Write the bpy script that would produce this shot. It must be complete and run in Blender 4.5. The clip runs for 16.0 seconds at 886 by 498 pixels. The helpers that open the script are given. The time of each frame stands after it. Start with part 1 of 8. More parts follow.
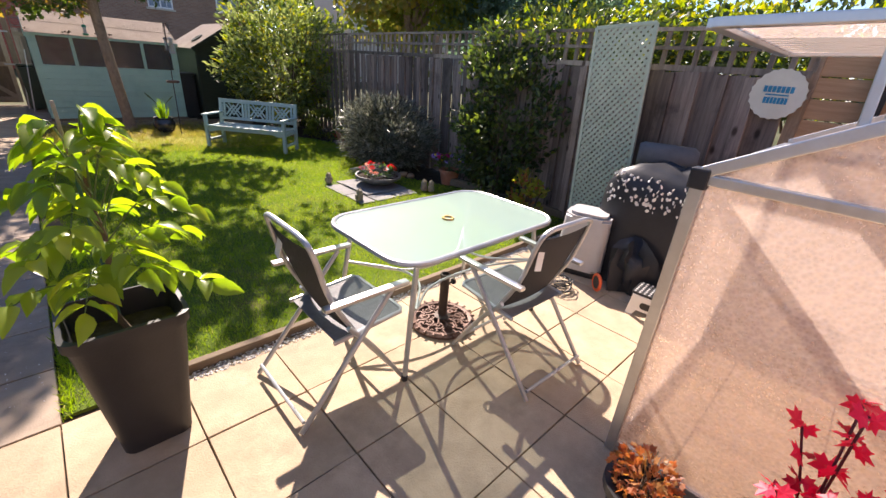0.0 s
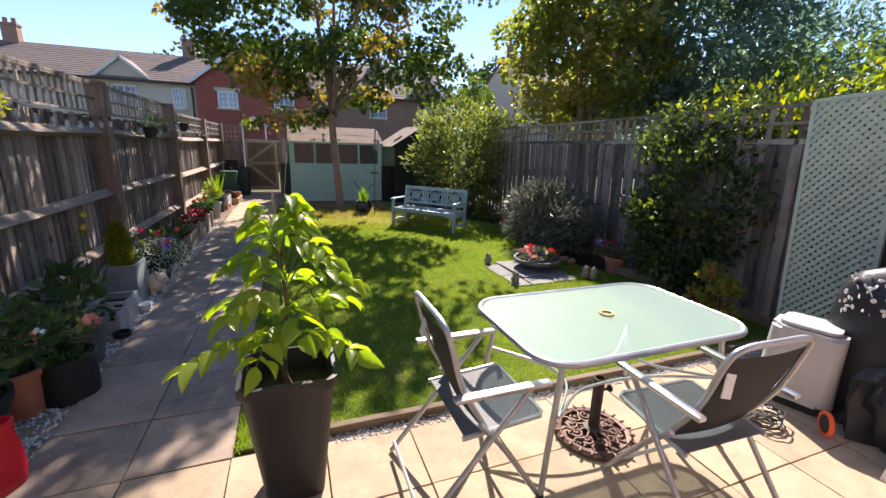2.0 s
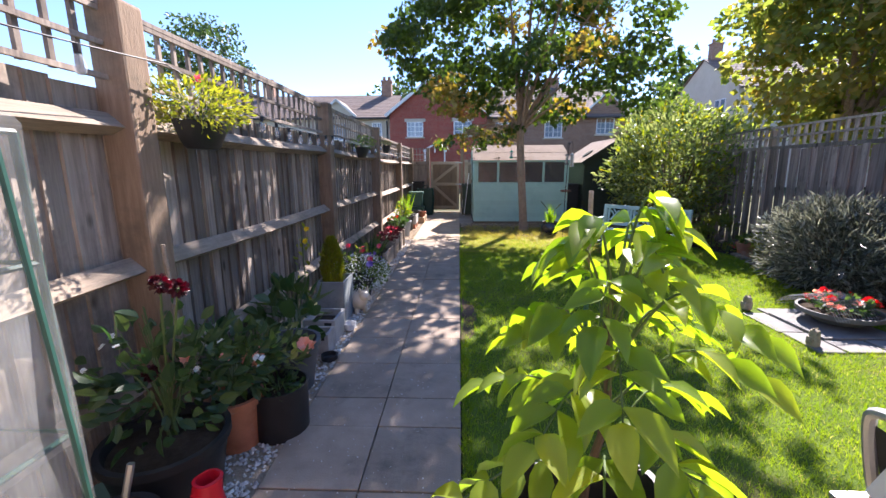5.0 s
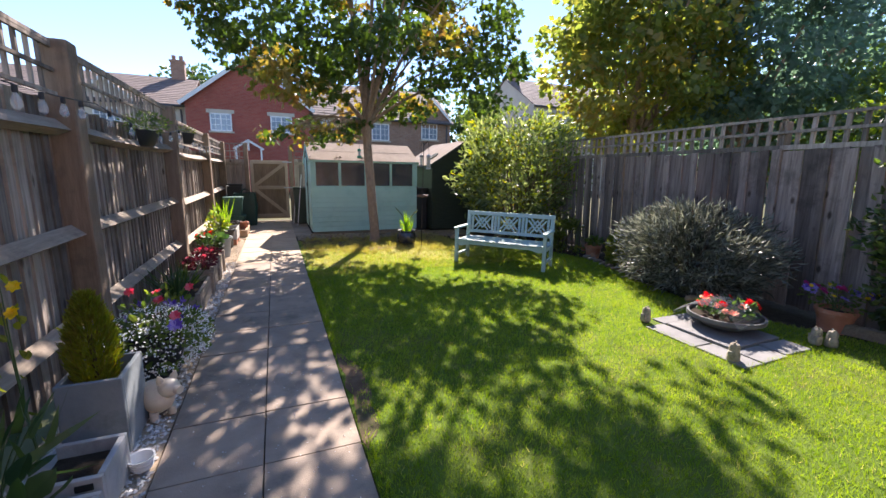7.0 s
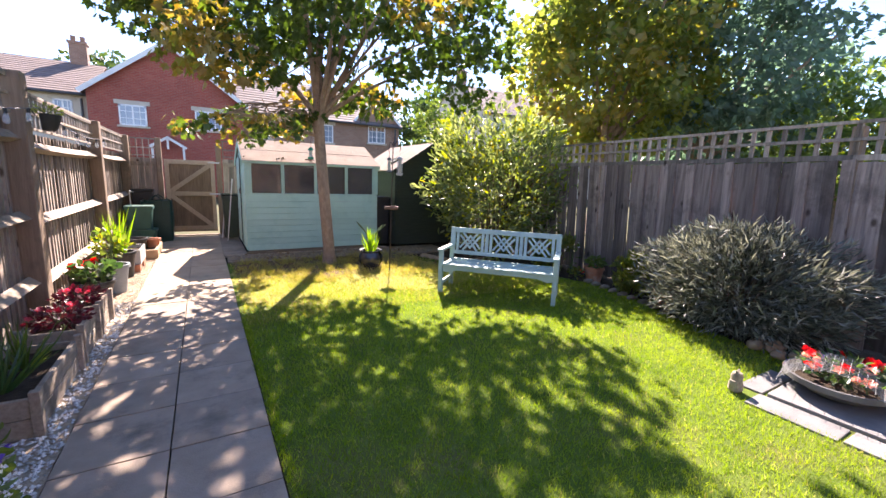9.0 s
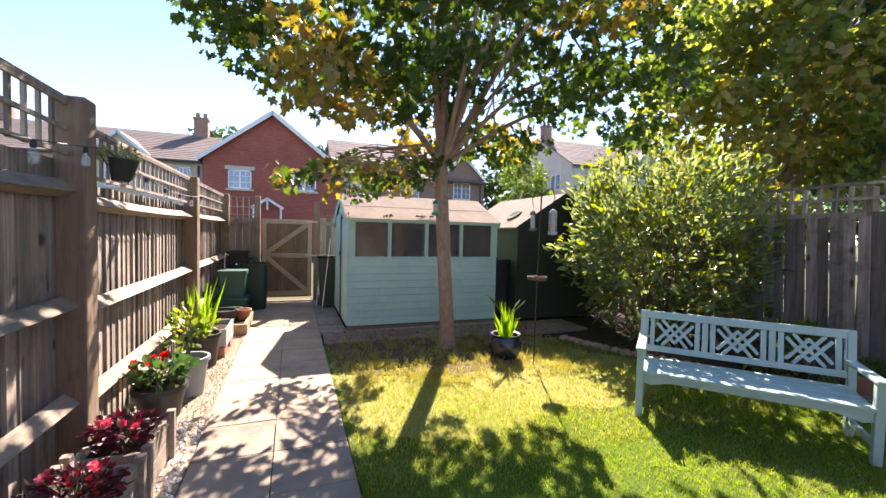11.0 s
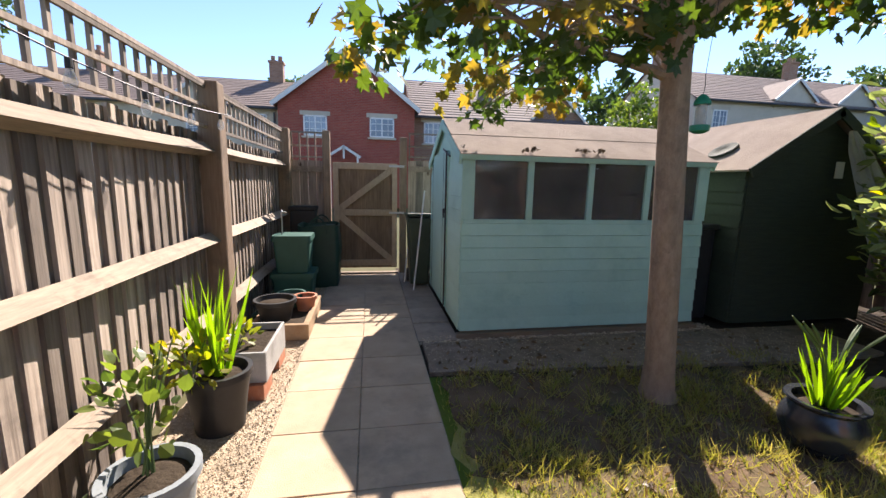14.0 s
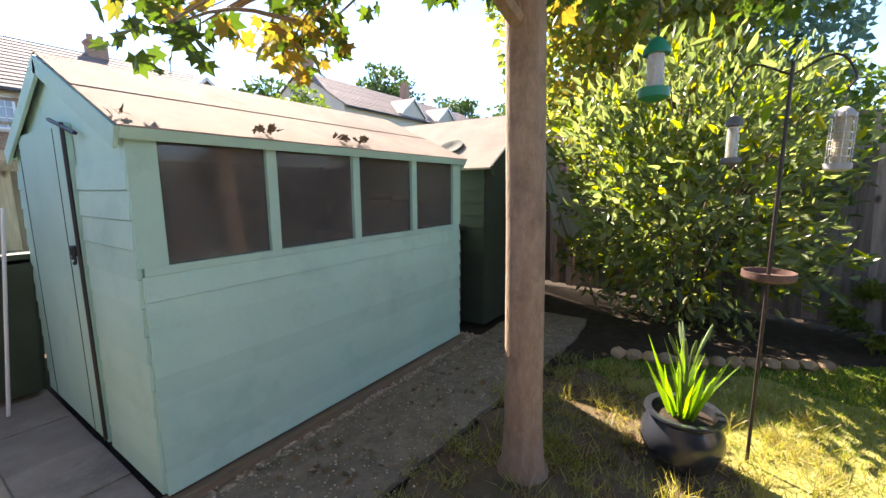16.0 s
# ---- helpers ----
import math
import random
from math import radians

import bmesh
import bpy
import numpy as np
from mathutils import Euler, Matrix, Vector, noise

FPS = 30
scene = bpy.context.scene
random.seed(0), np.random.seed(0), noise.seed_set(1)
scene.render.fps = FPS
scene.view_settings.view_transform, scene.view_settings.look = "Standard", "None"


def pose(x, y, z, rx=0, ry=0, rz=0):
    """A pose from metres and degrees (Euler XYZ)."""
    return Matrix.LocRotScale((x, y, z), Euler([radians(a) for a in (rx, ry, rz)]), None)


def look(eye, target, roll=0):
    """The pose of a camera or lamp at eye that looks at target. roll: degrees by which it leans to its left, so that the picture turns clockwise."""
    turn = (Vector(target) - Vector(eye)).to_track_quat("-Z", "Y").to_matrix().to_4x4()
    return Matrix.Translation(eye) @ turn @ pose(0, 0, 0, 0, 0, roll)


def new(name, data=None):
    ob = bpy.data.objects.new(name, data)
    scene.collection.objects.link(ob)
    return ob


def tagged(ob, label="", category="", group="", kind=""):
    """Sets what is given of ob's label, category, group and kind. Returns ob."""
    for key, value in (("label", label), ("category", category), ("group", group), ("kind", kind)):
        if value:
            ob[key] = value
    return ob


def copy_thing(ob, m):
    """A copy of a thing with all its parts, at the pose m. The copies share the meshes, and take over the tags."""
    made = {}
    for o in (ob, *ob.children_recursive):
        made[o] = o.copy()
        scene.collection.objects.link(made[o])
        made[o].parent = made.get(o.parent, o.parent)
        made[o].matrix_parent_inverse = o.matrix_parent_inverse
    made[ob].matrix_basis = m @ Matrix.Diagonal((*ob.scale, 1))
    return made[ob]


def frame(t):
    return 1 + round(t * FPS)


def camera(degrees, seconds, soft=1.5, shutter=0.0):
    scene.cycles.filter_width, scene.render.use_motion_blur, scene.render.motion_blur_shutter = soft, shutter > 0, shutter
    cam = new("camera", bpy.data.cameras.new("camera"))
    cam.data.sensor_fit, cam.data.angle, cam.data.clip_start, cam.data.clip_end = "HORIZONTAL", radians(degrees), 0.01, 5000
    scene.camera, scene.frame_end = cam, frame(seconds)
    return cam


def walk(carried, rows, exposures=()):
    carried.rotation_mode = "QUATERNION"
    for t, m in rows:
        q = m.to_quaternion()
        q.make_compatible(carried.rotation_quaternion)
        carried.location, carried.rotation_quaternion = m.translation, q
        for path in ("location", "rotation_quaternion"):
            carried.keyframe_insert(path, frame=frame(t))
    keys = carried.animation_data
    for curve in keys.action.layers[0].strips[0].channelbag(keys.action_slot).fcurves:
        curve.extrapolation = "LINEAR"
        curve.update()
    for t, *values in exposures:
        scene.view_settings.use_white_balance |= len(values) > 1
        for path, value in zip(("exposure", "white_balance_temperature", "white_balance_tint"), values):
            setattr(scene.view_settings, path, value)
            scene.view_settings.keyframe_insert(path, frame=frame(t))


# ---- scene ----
cam = camera(95.1, 16.0)
PATH = [
    (0, (0.721, 0.893, 1.558), (2.008, 2.188, 0.741), 4.6),
    (0.5, (0.732, 0.891, 1.58), (2.032, 2.261, 0.921), 3.7),
    (1, (0.721, 0.899, 1.584), (1.923, 2.394, 1.021), 3.0),
    (1.2, (0.723, 0.909, 1.563), (1.856, 2.47, 1.034), 2.7),
    (1.5, (0.763, 0.93, 1.569), (1.748, 2.595, 1.061), 2.4),
    (2, (0.828, 0.945, 1.566), (1.511, 2.76, 1.077), 1.8),
    (2.5, (0.845, 0.976, 1.563), (1.205, 2.882, 1.075), 1.5),
    (3, (0.857, 1.019, 1.553), (0.91, 2.957, 1.063), 0.9),
    (3.2, (0.848, 1.052, 1.54), (0.795, 2.991, 1.051), 0.7),
    (5.3, (0.354, 2.036, 1.411), (0.28, 3.999, 1.035), -0.3),
    (5.5, (0.295, 2.173, 1.407), (0.314, 4.139, 1.039), -0.3),
    (6, (0.198, 2.509, 1.379), (0.461, 4.459, 1.019), 0.1),
    (6.5, (0.162, 2.834, 1.384), (0.684, 4.729, 1.019), 0.4),
    (7, (0.121, 3.169, 1.381), (0.871, 4.985, 1.008), 1.0),
    (7.5, (0.166, 3.482, 1.382), (1.082, 5.221, 1.007), 1.4),
    (8, (0.175, 3.837, 1.37), (1.201, 5.513, 1.0), 1.9),
    (8.5, (0.184, 4.222, 1.371), (1.239, 5.882, 1.007), 2.1),
    (9, (0.213, 4.643, 1.387), (1.219, 6.338, 1.049), 2.0),
    (9.5, (0.151, 5.122, 1.381), (1.053, 6.883, 1.086), 1.3),
    (10, (0.137, 5.595, 1.408), (0.921, 7.426, 1.224), 0.7),
    (10.2, (0.125, 5.771, 1.416), (0.88, 7.62, 1.307), 0.5),
    (12.3, (0.097, 7.476, 1.401), (0.743, 9.368, 1.333), 2.1),
    (12.5, (0.159, 7.613, 1.398), (0.744, 9.521, 1.264), 1.1),
    (13, (0.093, 7.994, 1.391), (0.578, 9.919, 1.143), 1.9),
    (13.5, (0.064, 8.495, 1.346), (0.455, 10.433, 1.045), 1.7),
    (14, (0.064, 8.946, 1.35), (0.418, 10.888, 1.028), 1.3),
    (14.5, (0.032, 9.416, 1.387), (0.52, 11.33, 1.071), 0.9),
    (15, (0.077, 9.84, 1.371), (0.828, 11.669, 1.067), 0.2),
    (15.5, (0.13, 10.182, 1.364), (1.317, 11.761, 1.056), -0.2),
    (16, (0.221, 10.443, 1.363), (1.85, 11.564, 1.06), -0.3),
]
walk(cam, [(t, look(eye, target, roll)) for t, eye, target, roll in PATH],
     [(0, 1.42, 6500, 22), (1.5, 1.27, 6350, 21), (3, 1.27, 6200, 20), (5.5, 1.9, 5900, 22), (6.5, 1.9, 5900, 21), (7, 1.75, 6150, 20), (8, 2.0, 6400, 24), (9, 2.3, 6450, 27), (10, 2.25, 6500, 25),
      (12.5, 1.65, 6550, 19), (13.5, 1.5, 6450, 19), (14, 1.55, 6300, 18), (15, 1.95, 6350, 16), (15.5, 2.05, 6450, 16), (16, 2.4, 6600, 17)])

# ---- sky and sun ----
SUN_EL, SUN_ROT = radians(40), math.atan2(0.42, 0.907)
world = bpy.data.worlds.new("sky")
scene.world = world
world.use_nodes = True
wn = world.node_tree.nodes
sky_tex = wn.new("ShaderNodeTexSky")
sky_tex.sky_type = "NISHITA"
sky_tex.sun_disc = False
sky_tex.sun_elevation, sky_tex.sun_rotation = SUN_EL, SUN_ROT
sky_tex.altitude = 1500
sky_tex.air_density, sky_tex.dust_density, sky_tex.ozone_density = 1.0, 0.1, 2.6
wn["Background"].inputs["Strength"].default_value = 0.095
world.node_tree.links.new(sky_tex.outputs[0], wn["Background"].inputs["Color"])
sun = new("sun", bpy.data.lights.new("sun", "SUN"))
sun.data.energy, sun.data.angle, sun.data.color = 5.0, radians(0.53), (1.0, 0.90, 0.76)
sun_dir = Vector((math.sin(SUN_ROT) * math.cos(SUN_EL), math.cos(SUN_ROT) * math.cos(SUN_EL), math.sin(SUN_EL)))
sun.matrix_world = look(sun_dir * 60, (0, 0, 0))


# ---- materials ----
def mat(name, c1, c2, rough=0.8, scale=6.0, stretch=(1, 1, 1), bump=0.15, bscale=60.0, metal=0.0, vary=0.0, island=0.0,
        spec=0.4, stain=None, stain_scale=1.3, coords="world", knots=False):
    """Two-tone surface with large and fine variation; vary/island: lightness spread from piece to piece."""
    m = bpy.data.materials.new(name)
    m.use_nodes = True
    nt = m.node_tree
    n, link = nt.nodes, nt.links.new
    bsdf = n["Principled BSDF"]
    if coords == "world":
        src = n.new("ShaderNodeNewGeometry").outputs["Position"]
    else:
        src = n.new("ShaderNodeTexCoord").outputs["Object"]
    mp = n.new("ShaderNodeMapping")
    mp.inputs["Scale"].default_value = stretch
    link(src, mp.inputs["Vector"])
    vec = mp.outputs[0]
    big = n.new("ShaderNodeTexNoise")
    big.inputs["Scale"].default_value, big.inputs["Detail"].default_value = scale, 6
    big.inputs["Roughness"].default_value = 0.65
    link(vec, big.inputs["Vector"])
    ramp = n.new("ShaderNodeValToRGB")
    ramp.color_ramp.elements[0].position, ramp.color_ramp.elements[1].position = 0.32, 0.68
    ramp.color_ramp.elements[0].color, ramp.color_ramp.elements[1].color = (*c1, 1), (*c2, 1)
    link(big.outputs[0], ramp.inputs[0])
    col = ramp.outputs[0]
    fine = n.new("ShaderNodeTexNoise")
    fine.inputs["Scale"].default_value, fine.inputs["Detail"].default_value = bscale, 4
    link(vec, fine.inputs["Vector"])
    if stain:
        st = n.new("ShaderNodeTexNoise")
        st.inputs["Scale"].default_value, st.inputs["Detail"].default_value = stain_scale, 8
        st.inputs["Roughness"].default_value = 0.7
        link(src, st.inputs["Vector"])
        sr = n.new("ShaderNodeValToRGB")
        sr.color_ramp.elements[0].position, sr.color_ramp.elements[1].position = 0.52, 0.72
        link(st.outputs[0], sr.inputs[0])
        mx = n.new("ShaderNodeMixRGB")
        mx.inputs[2].default_value = (*stain, 1)
        link(sr.outputs[0], mx.inputs[0])
        link(col, mx.inputs[1])
        col = mx.outputs[0]
    if knots:
        km = n.new("ShaderNodeMapping")
        km.inputs["Scale"].default_value = (1, 1, 0.55)
        link(src, km.inputs["Vector"])
        vo = n.new("ShaderNodeTexVoronoi")
        vo.inputs["Scale"].default_value = 5.5
        link(km.outputs[0], vo.inputs["Vector"])
        kr = n.new("ShaderNodeValToRGB")
        kr.color_ramp.elements[0].position, kr.color_ramp.elements[1].position = 0.07, 0.16
        kr.color_ramp.elements[0].color, kr.color_ramp.elements[1].color = (0.25, 0.21, 0.18, 1), (1, 1, 1, 1)
        link(vo.outputs["Distance"], kr.inputs[0])
        km2 = n.new("ShaderNodeMixRGB")
        km2.blend_type = "MULTIPLY"
        km2.inputs[0].default_value = 1.0
        link(col, km2.inputs[1])
        link(kr.outputs[0], km2.inputs[2])
        col = km2.outputs[0]
    if vary or island:
        rnd = n.new("ShaderNodeObjectInfo").outputs["Random"] if vary else n.new("ShaderNodeNewGeometry").outputs["Random Per Island"]
        amount = vary or island
        mr = n.new("ShaderNodeMapRange")
        mr.inputs["To Min"].default_value, mr.inputs["To Max"].default_value = 1 - amount, 1 + amount
        link(rnd, mr.inputs["Value"])
        hs = n.new("ShaderNodeHueSaturation")
        link(mr.outputs[0], hs.inputs["Value"])
        link(col, hs.inputs["Color"])
        col = hs.outputs[0]
    link(col, bsdf.inputs["Base Color"])
    rr = n.new("ShaderNodeMapRange")
    rr.inputs["To Min"].default_value, rr.inputs["To Max"].default_value = max(0.02, rough - 0.12), min(1, rough + 0.12)
    link(big.outputs[0], rr.inputs["Value"])
    link(rr.outputs[0], bsdf.inputs["Roughness"])
    bsdf.inputs["Metallic"].default_value = metal
    bsdf.inputs["Specular IOR Level"].default_value = spec
    if bump:
        b = n.new("ShaderNodeBump")
        b.inputs["Strength"].default_value, b.inputs["Distance"].default_value = bump, 0.01
        link(fine.outputs[0], b.inputs["Height"])
        link(b.outputs[0], bsdf.inputs["Normal"])
    return m


def leaf_mat(name, cols, trans=0.4, rough=0.45, tint=(1.0, 1.0, 0.55), single=False):
    """Leaves: each its own tone between the given ones, lit through from behind."""
    m = bpy.data.materials.new(name)
    m.use_nodes = True
    nt = m.node_tree
    n, link = nt.nodes, nt.links.new
    bsdf = n["Principled BSDF"]
    g = n.new("ShaderNodeNewGeometry")
    ramp = n.new("ShaderNodeValToRGB")
    el = ramp.color_ramp.elements
    while len(el) < len(cols):
        el.new(0.5)
    for i, c in enumerate(cols):
        el[i].position = i / max(1, len(cols) - 1)
        el[i].color = (*c, 1)
    link(n.new("ShaderNodeObjectInfo").outputs["Random"] if single else g.outputs["Random Per Island"], ramp.inputs[0])
    link(ramp.outputs[0], bsdf.inputs["Base Color"])
    bsdf.inputs["Roughness"].default_value = rough
    bsdf.inputs["Specular IOR Level"].default_value = 0.45
    tr = n.new("ShaderNodeBsdfTranslucent")
    mul = n.new("ShaderNodeMixRGB")
    mul.blend_type = "MULTIPLY"
    mul.inputs[0].default_value = 1.0
    mul.inputs[2].default_value = (*tint, 1)
    br = n.new("ShaderNodeHueSaturation")
    br.inputs["Value"].default_value = 2.2
    br.inputs["Saturation"].default_value = 1.15
    link(ramp.outputs[0], br.inputs["Color"])
    link(br.outputs[0], mul.inputs[1])
    link(mul.outputs[0], tr.inputs["Color"])
    mix = n.new("ShaderNodeMixShader")
    mix.inputs[0].default_value = trans
    link(bsdf.outputs[0], mix.inputs[1])
    link(tr.outputs[0], mix.inputs[2])
    link(mix.outputs[0], n["Material Output"].inputs["Surface"])
    return m


def glass_mat(name, tint=(0.95, 0.98, 0.97), rough=0.05, alpha=0.3, base=(0.8, 0.85, 0.85), bump=0.0, bscale=30, milky=0.0, spread=0.15, blotch=5):
    """Thin pane: part clear, part glossy film."""
    m = bpy.data.materials.new(name)
    m.use_nodes = True
    nt = m.node_tree
    n, link = nt.nodes, nt.links.new
    bsdf = n["Principled BSDF"]
    bsdf.inputs["Base Color"].default_value = (*base, 1)
    bsdf.inputs["Roughness"].default_value = rough
    tp = n.new("ShaderNodeBsdfTransparent")
    tp.inputs["Color"].default_value = (*tint, 1)
    mix = n.new("ShaderNodeMixShader")
    noi = n.new("ShaderNodeTexNoise")
    noi.inputs["Scale"].default_value, noi.inputs["Detail"].default_value = blotch, 6
    link(n.new("ShaderNodeNewGeometry").outputs["Position"], noi.inputs["Vector"])
    mr = n.new("ShaderNodeMapRange")
    mr.inputs["To Min"].default_value, mr.inputs["To Max"].default_value = max(0, alpha - spread), min(1, alpha + spread)
    link(noi.outputs[0], mr.inputs["Value"])
    share = mr.outputs[0]
    if milky:
        rip = n.new("ShaderNodeTexVoronoi")
        rip.inputs["Scale"].default_value = 75
        link(n.new("ShaderNodeNewGeometry").outputs["Position"], rip.inputs["Vector"])
        ad = n.new("ShaderNodeMath")
        ad.operation = "MULTIPLY_ADD"
        ad.inputs[1].default_value = 0.3
        link(rip.outputs["Distance"], ad.inputs[0])
        link(mr.outputs[0], ad.inputs[2])
        share = ad.outputs[0]
    link(share, mix.inputs[0])
    link(tp.outputs[0], mix.inputs[1])
    film_out = bsdf.outputs[0]
    if milky:
        tl = n.new("ShaderNodeBsdfTranslucent")
        tl.inputs["Color"].default_value = (*base, 1)
        mm = n.new("ShaderNodeMixShader")
        mm.inputs[0].default_value = milky
        link(bsdf.outputs[0], mm.inputs[1])
        link(tl.outputs[0], mm.inputs[2])
        film_out = mm.outputs[0]
    link(film_out, mix.inputs[2])
    link(mix.outputs[0], n["Material Output"].inputs["Surface"])
    if bump:
        v = n.new("ShaderNodeTexVoronoi")
        v.inputs["Scale"].default_value = bscale
        link(n.new("ShaderNodeNewGeometry").outputs["Position"], v.inputs["Vector"])
        b = n.new("ShaderNodeBump")
        b.inputs["Strength"].default_value, b.inputs["Distance"].default_value = bump, 0.01
        link(v.outputs[0], b.inputs["Height"])
        link(b.outputs[0], bsdf.inputs["Normal"])
    return m


def frosted_mat(name, base, through_col, share):
    """Frosted glass: a matt pale face that lets scattered light through."""
    m = bpy.data.materials.new(name)
    m.use_nodes = True
    n, link = m.node_tree.nodes, m.node_tree.links.new
    bsdf = n["Principled BSDF"]
    noi = n.new("ShaderNodeTexNoise")
    noi.inputs["Scale"].default_value, noi.inputs["Detail"].default_value = 3.5, 6
    link(n.new("ShaderNodeNewGeometry").outputs["Position"], noi.inputs["Vector"])
    ramp = n.new("ShaderNodeValToRGB")
    ramp.color_ramp.elements[0].position, ramp.color_ramp.elements[1].position = 0.3, 0.7
    ramp.color_ramp.elements[0].color = (*[0.92 * c for c in base], 1)
    ramp.color_ramp.elements[1].color = (*base, 1)
    link(noi.outputs[0], ramp.inputs[0])
    link(ramp.outputs[0], bsdf.inputs["Base Color"])
    bsdf.inputs["Roughness"].default_value, bsdf.inputs["Specular IOR Level"].default_value = 0.5, 0.35
    tl = n.new("ShaderNodeBsdfTranslucent")
    tl.inputs["Color"].default_value = (*through_col, 1)
    mix = n.new("ShaderNodeMixShader")
    mix.inputs[0].default_value = share
    link(bsdf.outputs[0], mix.inputs[1])
    link(tl.outputs[0], mix.inputs[2])
    clear = n.new("ShaderNodeBsdfTransparent")
    clear.inputs["Color"].default_value = (0.92, 1.0, 0.97, 1)
    out = n.new("ShaderNodeMixShader")
    out.inputs[0].default_value = 0.48
    link(mix.outputs[0], out.inputs[1])
    link(clear.outputs[0], out.inputs[2])
    link(out.outputs[0], n["Material Output"].inputs["Surface"])
    return m


def turf_mat(name, shade, light, straw, trans=0.42):
    """Lawn blades: broad drifts of tone, a few straw blades, lit through."""
    m = bpy.data.materials.new(name)
    m.use_nodes = True
    n, link = m.node_tree.nodes, m.node_tree.links.new
    bsdf = n["Principled BSDF"]
    geo = n.new("ShaderNodeNewGeometry")
    noi = n.new("ShaderNodeTexNoise")
    noi.inputs["Scale"].default_value, noi.inputs["Detail"].default_value = 2.6, 5
    noi.inputs["Roughness"].default_value = 0.7
    link(geo.outputs["Position"], noi.inputs["Vector"])
    ramp = n.new("ShaderNodeValToRGB")
    ramp.color_ramp.elements[0].position, ramp.color_ramp.elements[1].position = 0.34, 0.66
    ramp.color_ramp.elements[0].color, ramp.color_ramp.elements[1].color = (*shade, 1), (*light, 1)
    link(noi.outputs[0], ramp.inputs[0])
    dry = n.new("ShaderNodeMath")
    dry.operation = "GREATER_THAN"
    dry.inputs[1].default_value = 0.95
    link(geo.outputs["Random Per Island"], dry.inputs[0])
    mx = n.new("ShaderNodeMixRGB")
    mx.inputs[2].default_value = (*straw, 1)
    link(dry.outputs[0], mx.inputs[0])
    link(ramp.outputs[0], mx.inputs[1])
    link(mx.outputs[0], bsdf.inputs["Base Color"])
    bsdf.inputs["Roughness"].default_value, bsdf.inputs["Specular IOR Level"].default_value = 0.55, 0.3
    bright = n.new("ShaderNodeHueSaturation")
    bright.inputs["Value"].default_value, bright.inputs["Saturation"].default_value = 2.1, 1.1
    link(mx.outputs[0], bright.inputs["Color"])
    tl = n.new("ShaderNodeBsdfTranslucent")
    link(bright.outputs[0], tl.inputs["Color"])
    mix = n.new("ShaderNodeMixShader")
    mix.inputs[0].default_value = trans
    link(bsdf.outputs[0], mix.inputs[1])
    link(tl.outputs[0], mix.inputs[2])
    link(mix.outputs[0], n["Material Output"].inputs["Surface"])
    return m


def brick_mat(name, c1, c2, mortar):
    m = bpy.data.materials.new(name)
    m.use_nodes = True
    nt = m.node_tree
    n, link = nt.nodes, nt.links.new
    bsdf = n["Principled BSDF"]
    tc = n.new("ShaderNodeTexCoord")
    sep, com = n.new("ShaderNodeSeparateXYZ"), n.new("ShaderNodeCombineXYZ")
    link(tc.outputs["Object"], sep.inputs[0])
    add = n.new("ShaderNodeMath")
    link(sep.outputs[0], add.inputs[0])
    link(sep.outputs[1], add.inputs[1])
    link(add.outputs[0], com.inputs[0])
    link(sep.outputs[2], com.inputs[1])
    bt = n.new("ShaderNodeTexBrick")
    bt.inputs["Scale"].default_value = 1.0
    bt.inputs["Brick Width"].default_value, bt.inputs["Row Height"].default_value = 0.225, 0.075
    bt.inputs["Mortar Size"].default_value = 0.008
    bt.inputs["Color1"].default_value, bt.inputs["Color2"].default_value = (*c1, 1), (*c2, 1)
    bt.inputs["Mortar"].default_value = (*mortar, 1)
    link(com.outputs[0], bt.inputs["Vector"])
    noi = n.new("ShaderNodeTexNoise")
    noi.inputs["Scale"].default_value, noi.inputs["Detail"].default_value = 0.9, 6
    link(tc.outputs["Object"], noi.inputs["Vector"])
    hs = n.new("ShaderNodeHueSaturation")
    mr = n.new("ShaderNodeMapRange")
    mr.inputs["To Min"].default_value, mr.inputs["To Max"].default_value = 0.75, 1.25
    link(noi.outputs[0], mr.inputs["Value"])
    link(mr.outputs[0], hs.inputs["Value"])
    link(bt.outputs["Color"], hs.inputs["Color"])
    link(hs.outputs[0], bsdf.inputs["Base Color"])
    bsdf.inputs["Roughness"].default_value = 0.9
    return m


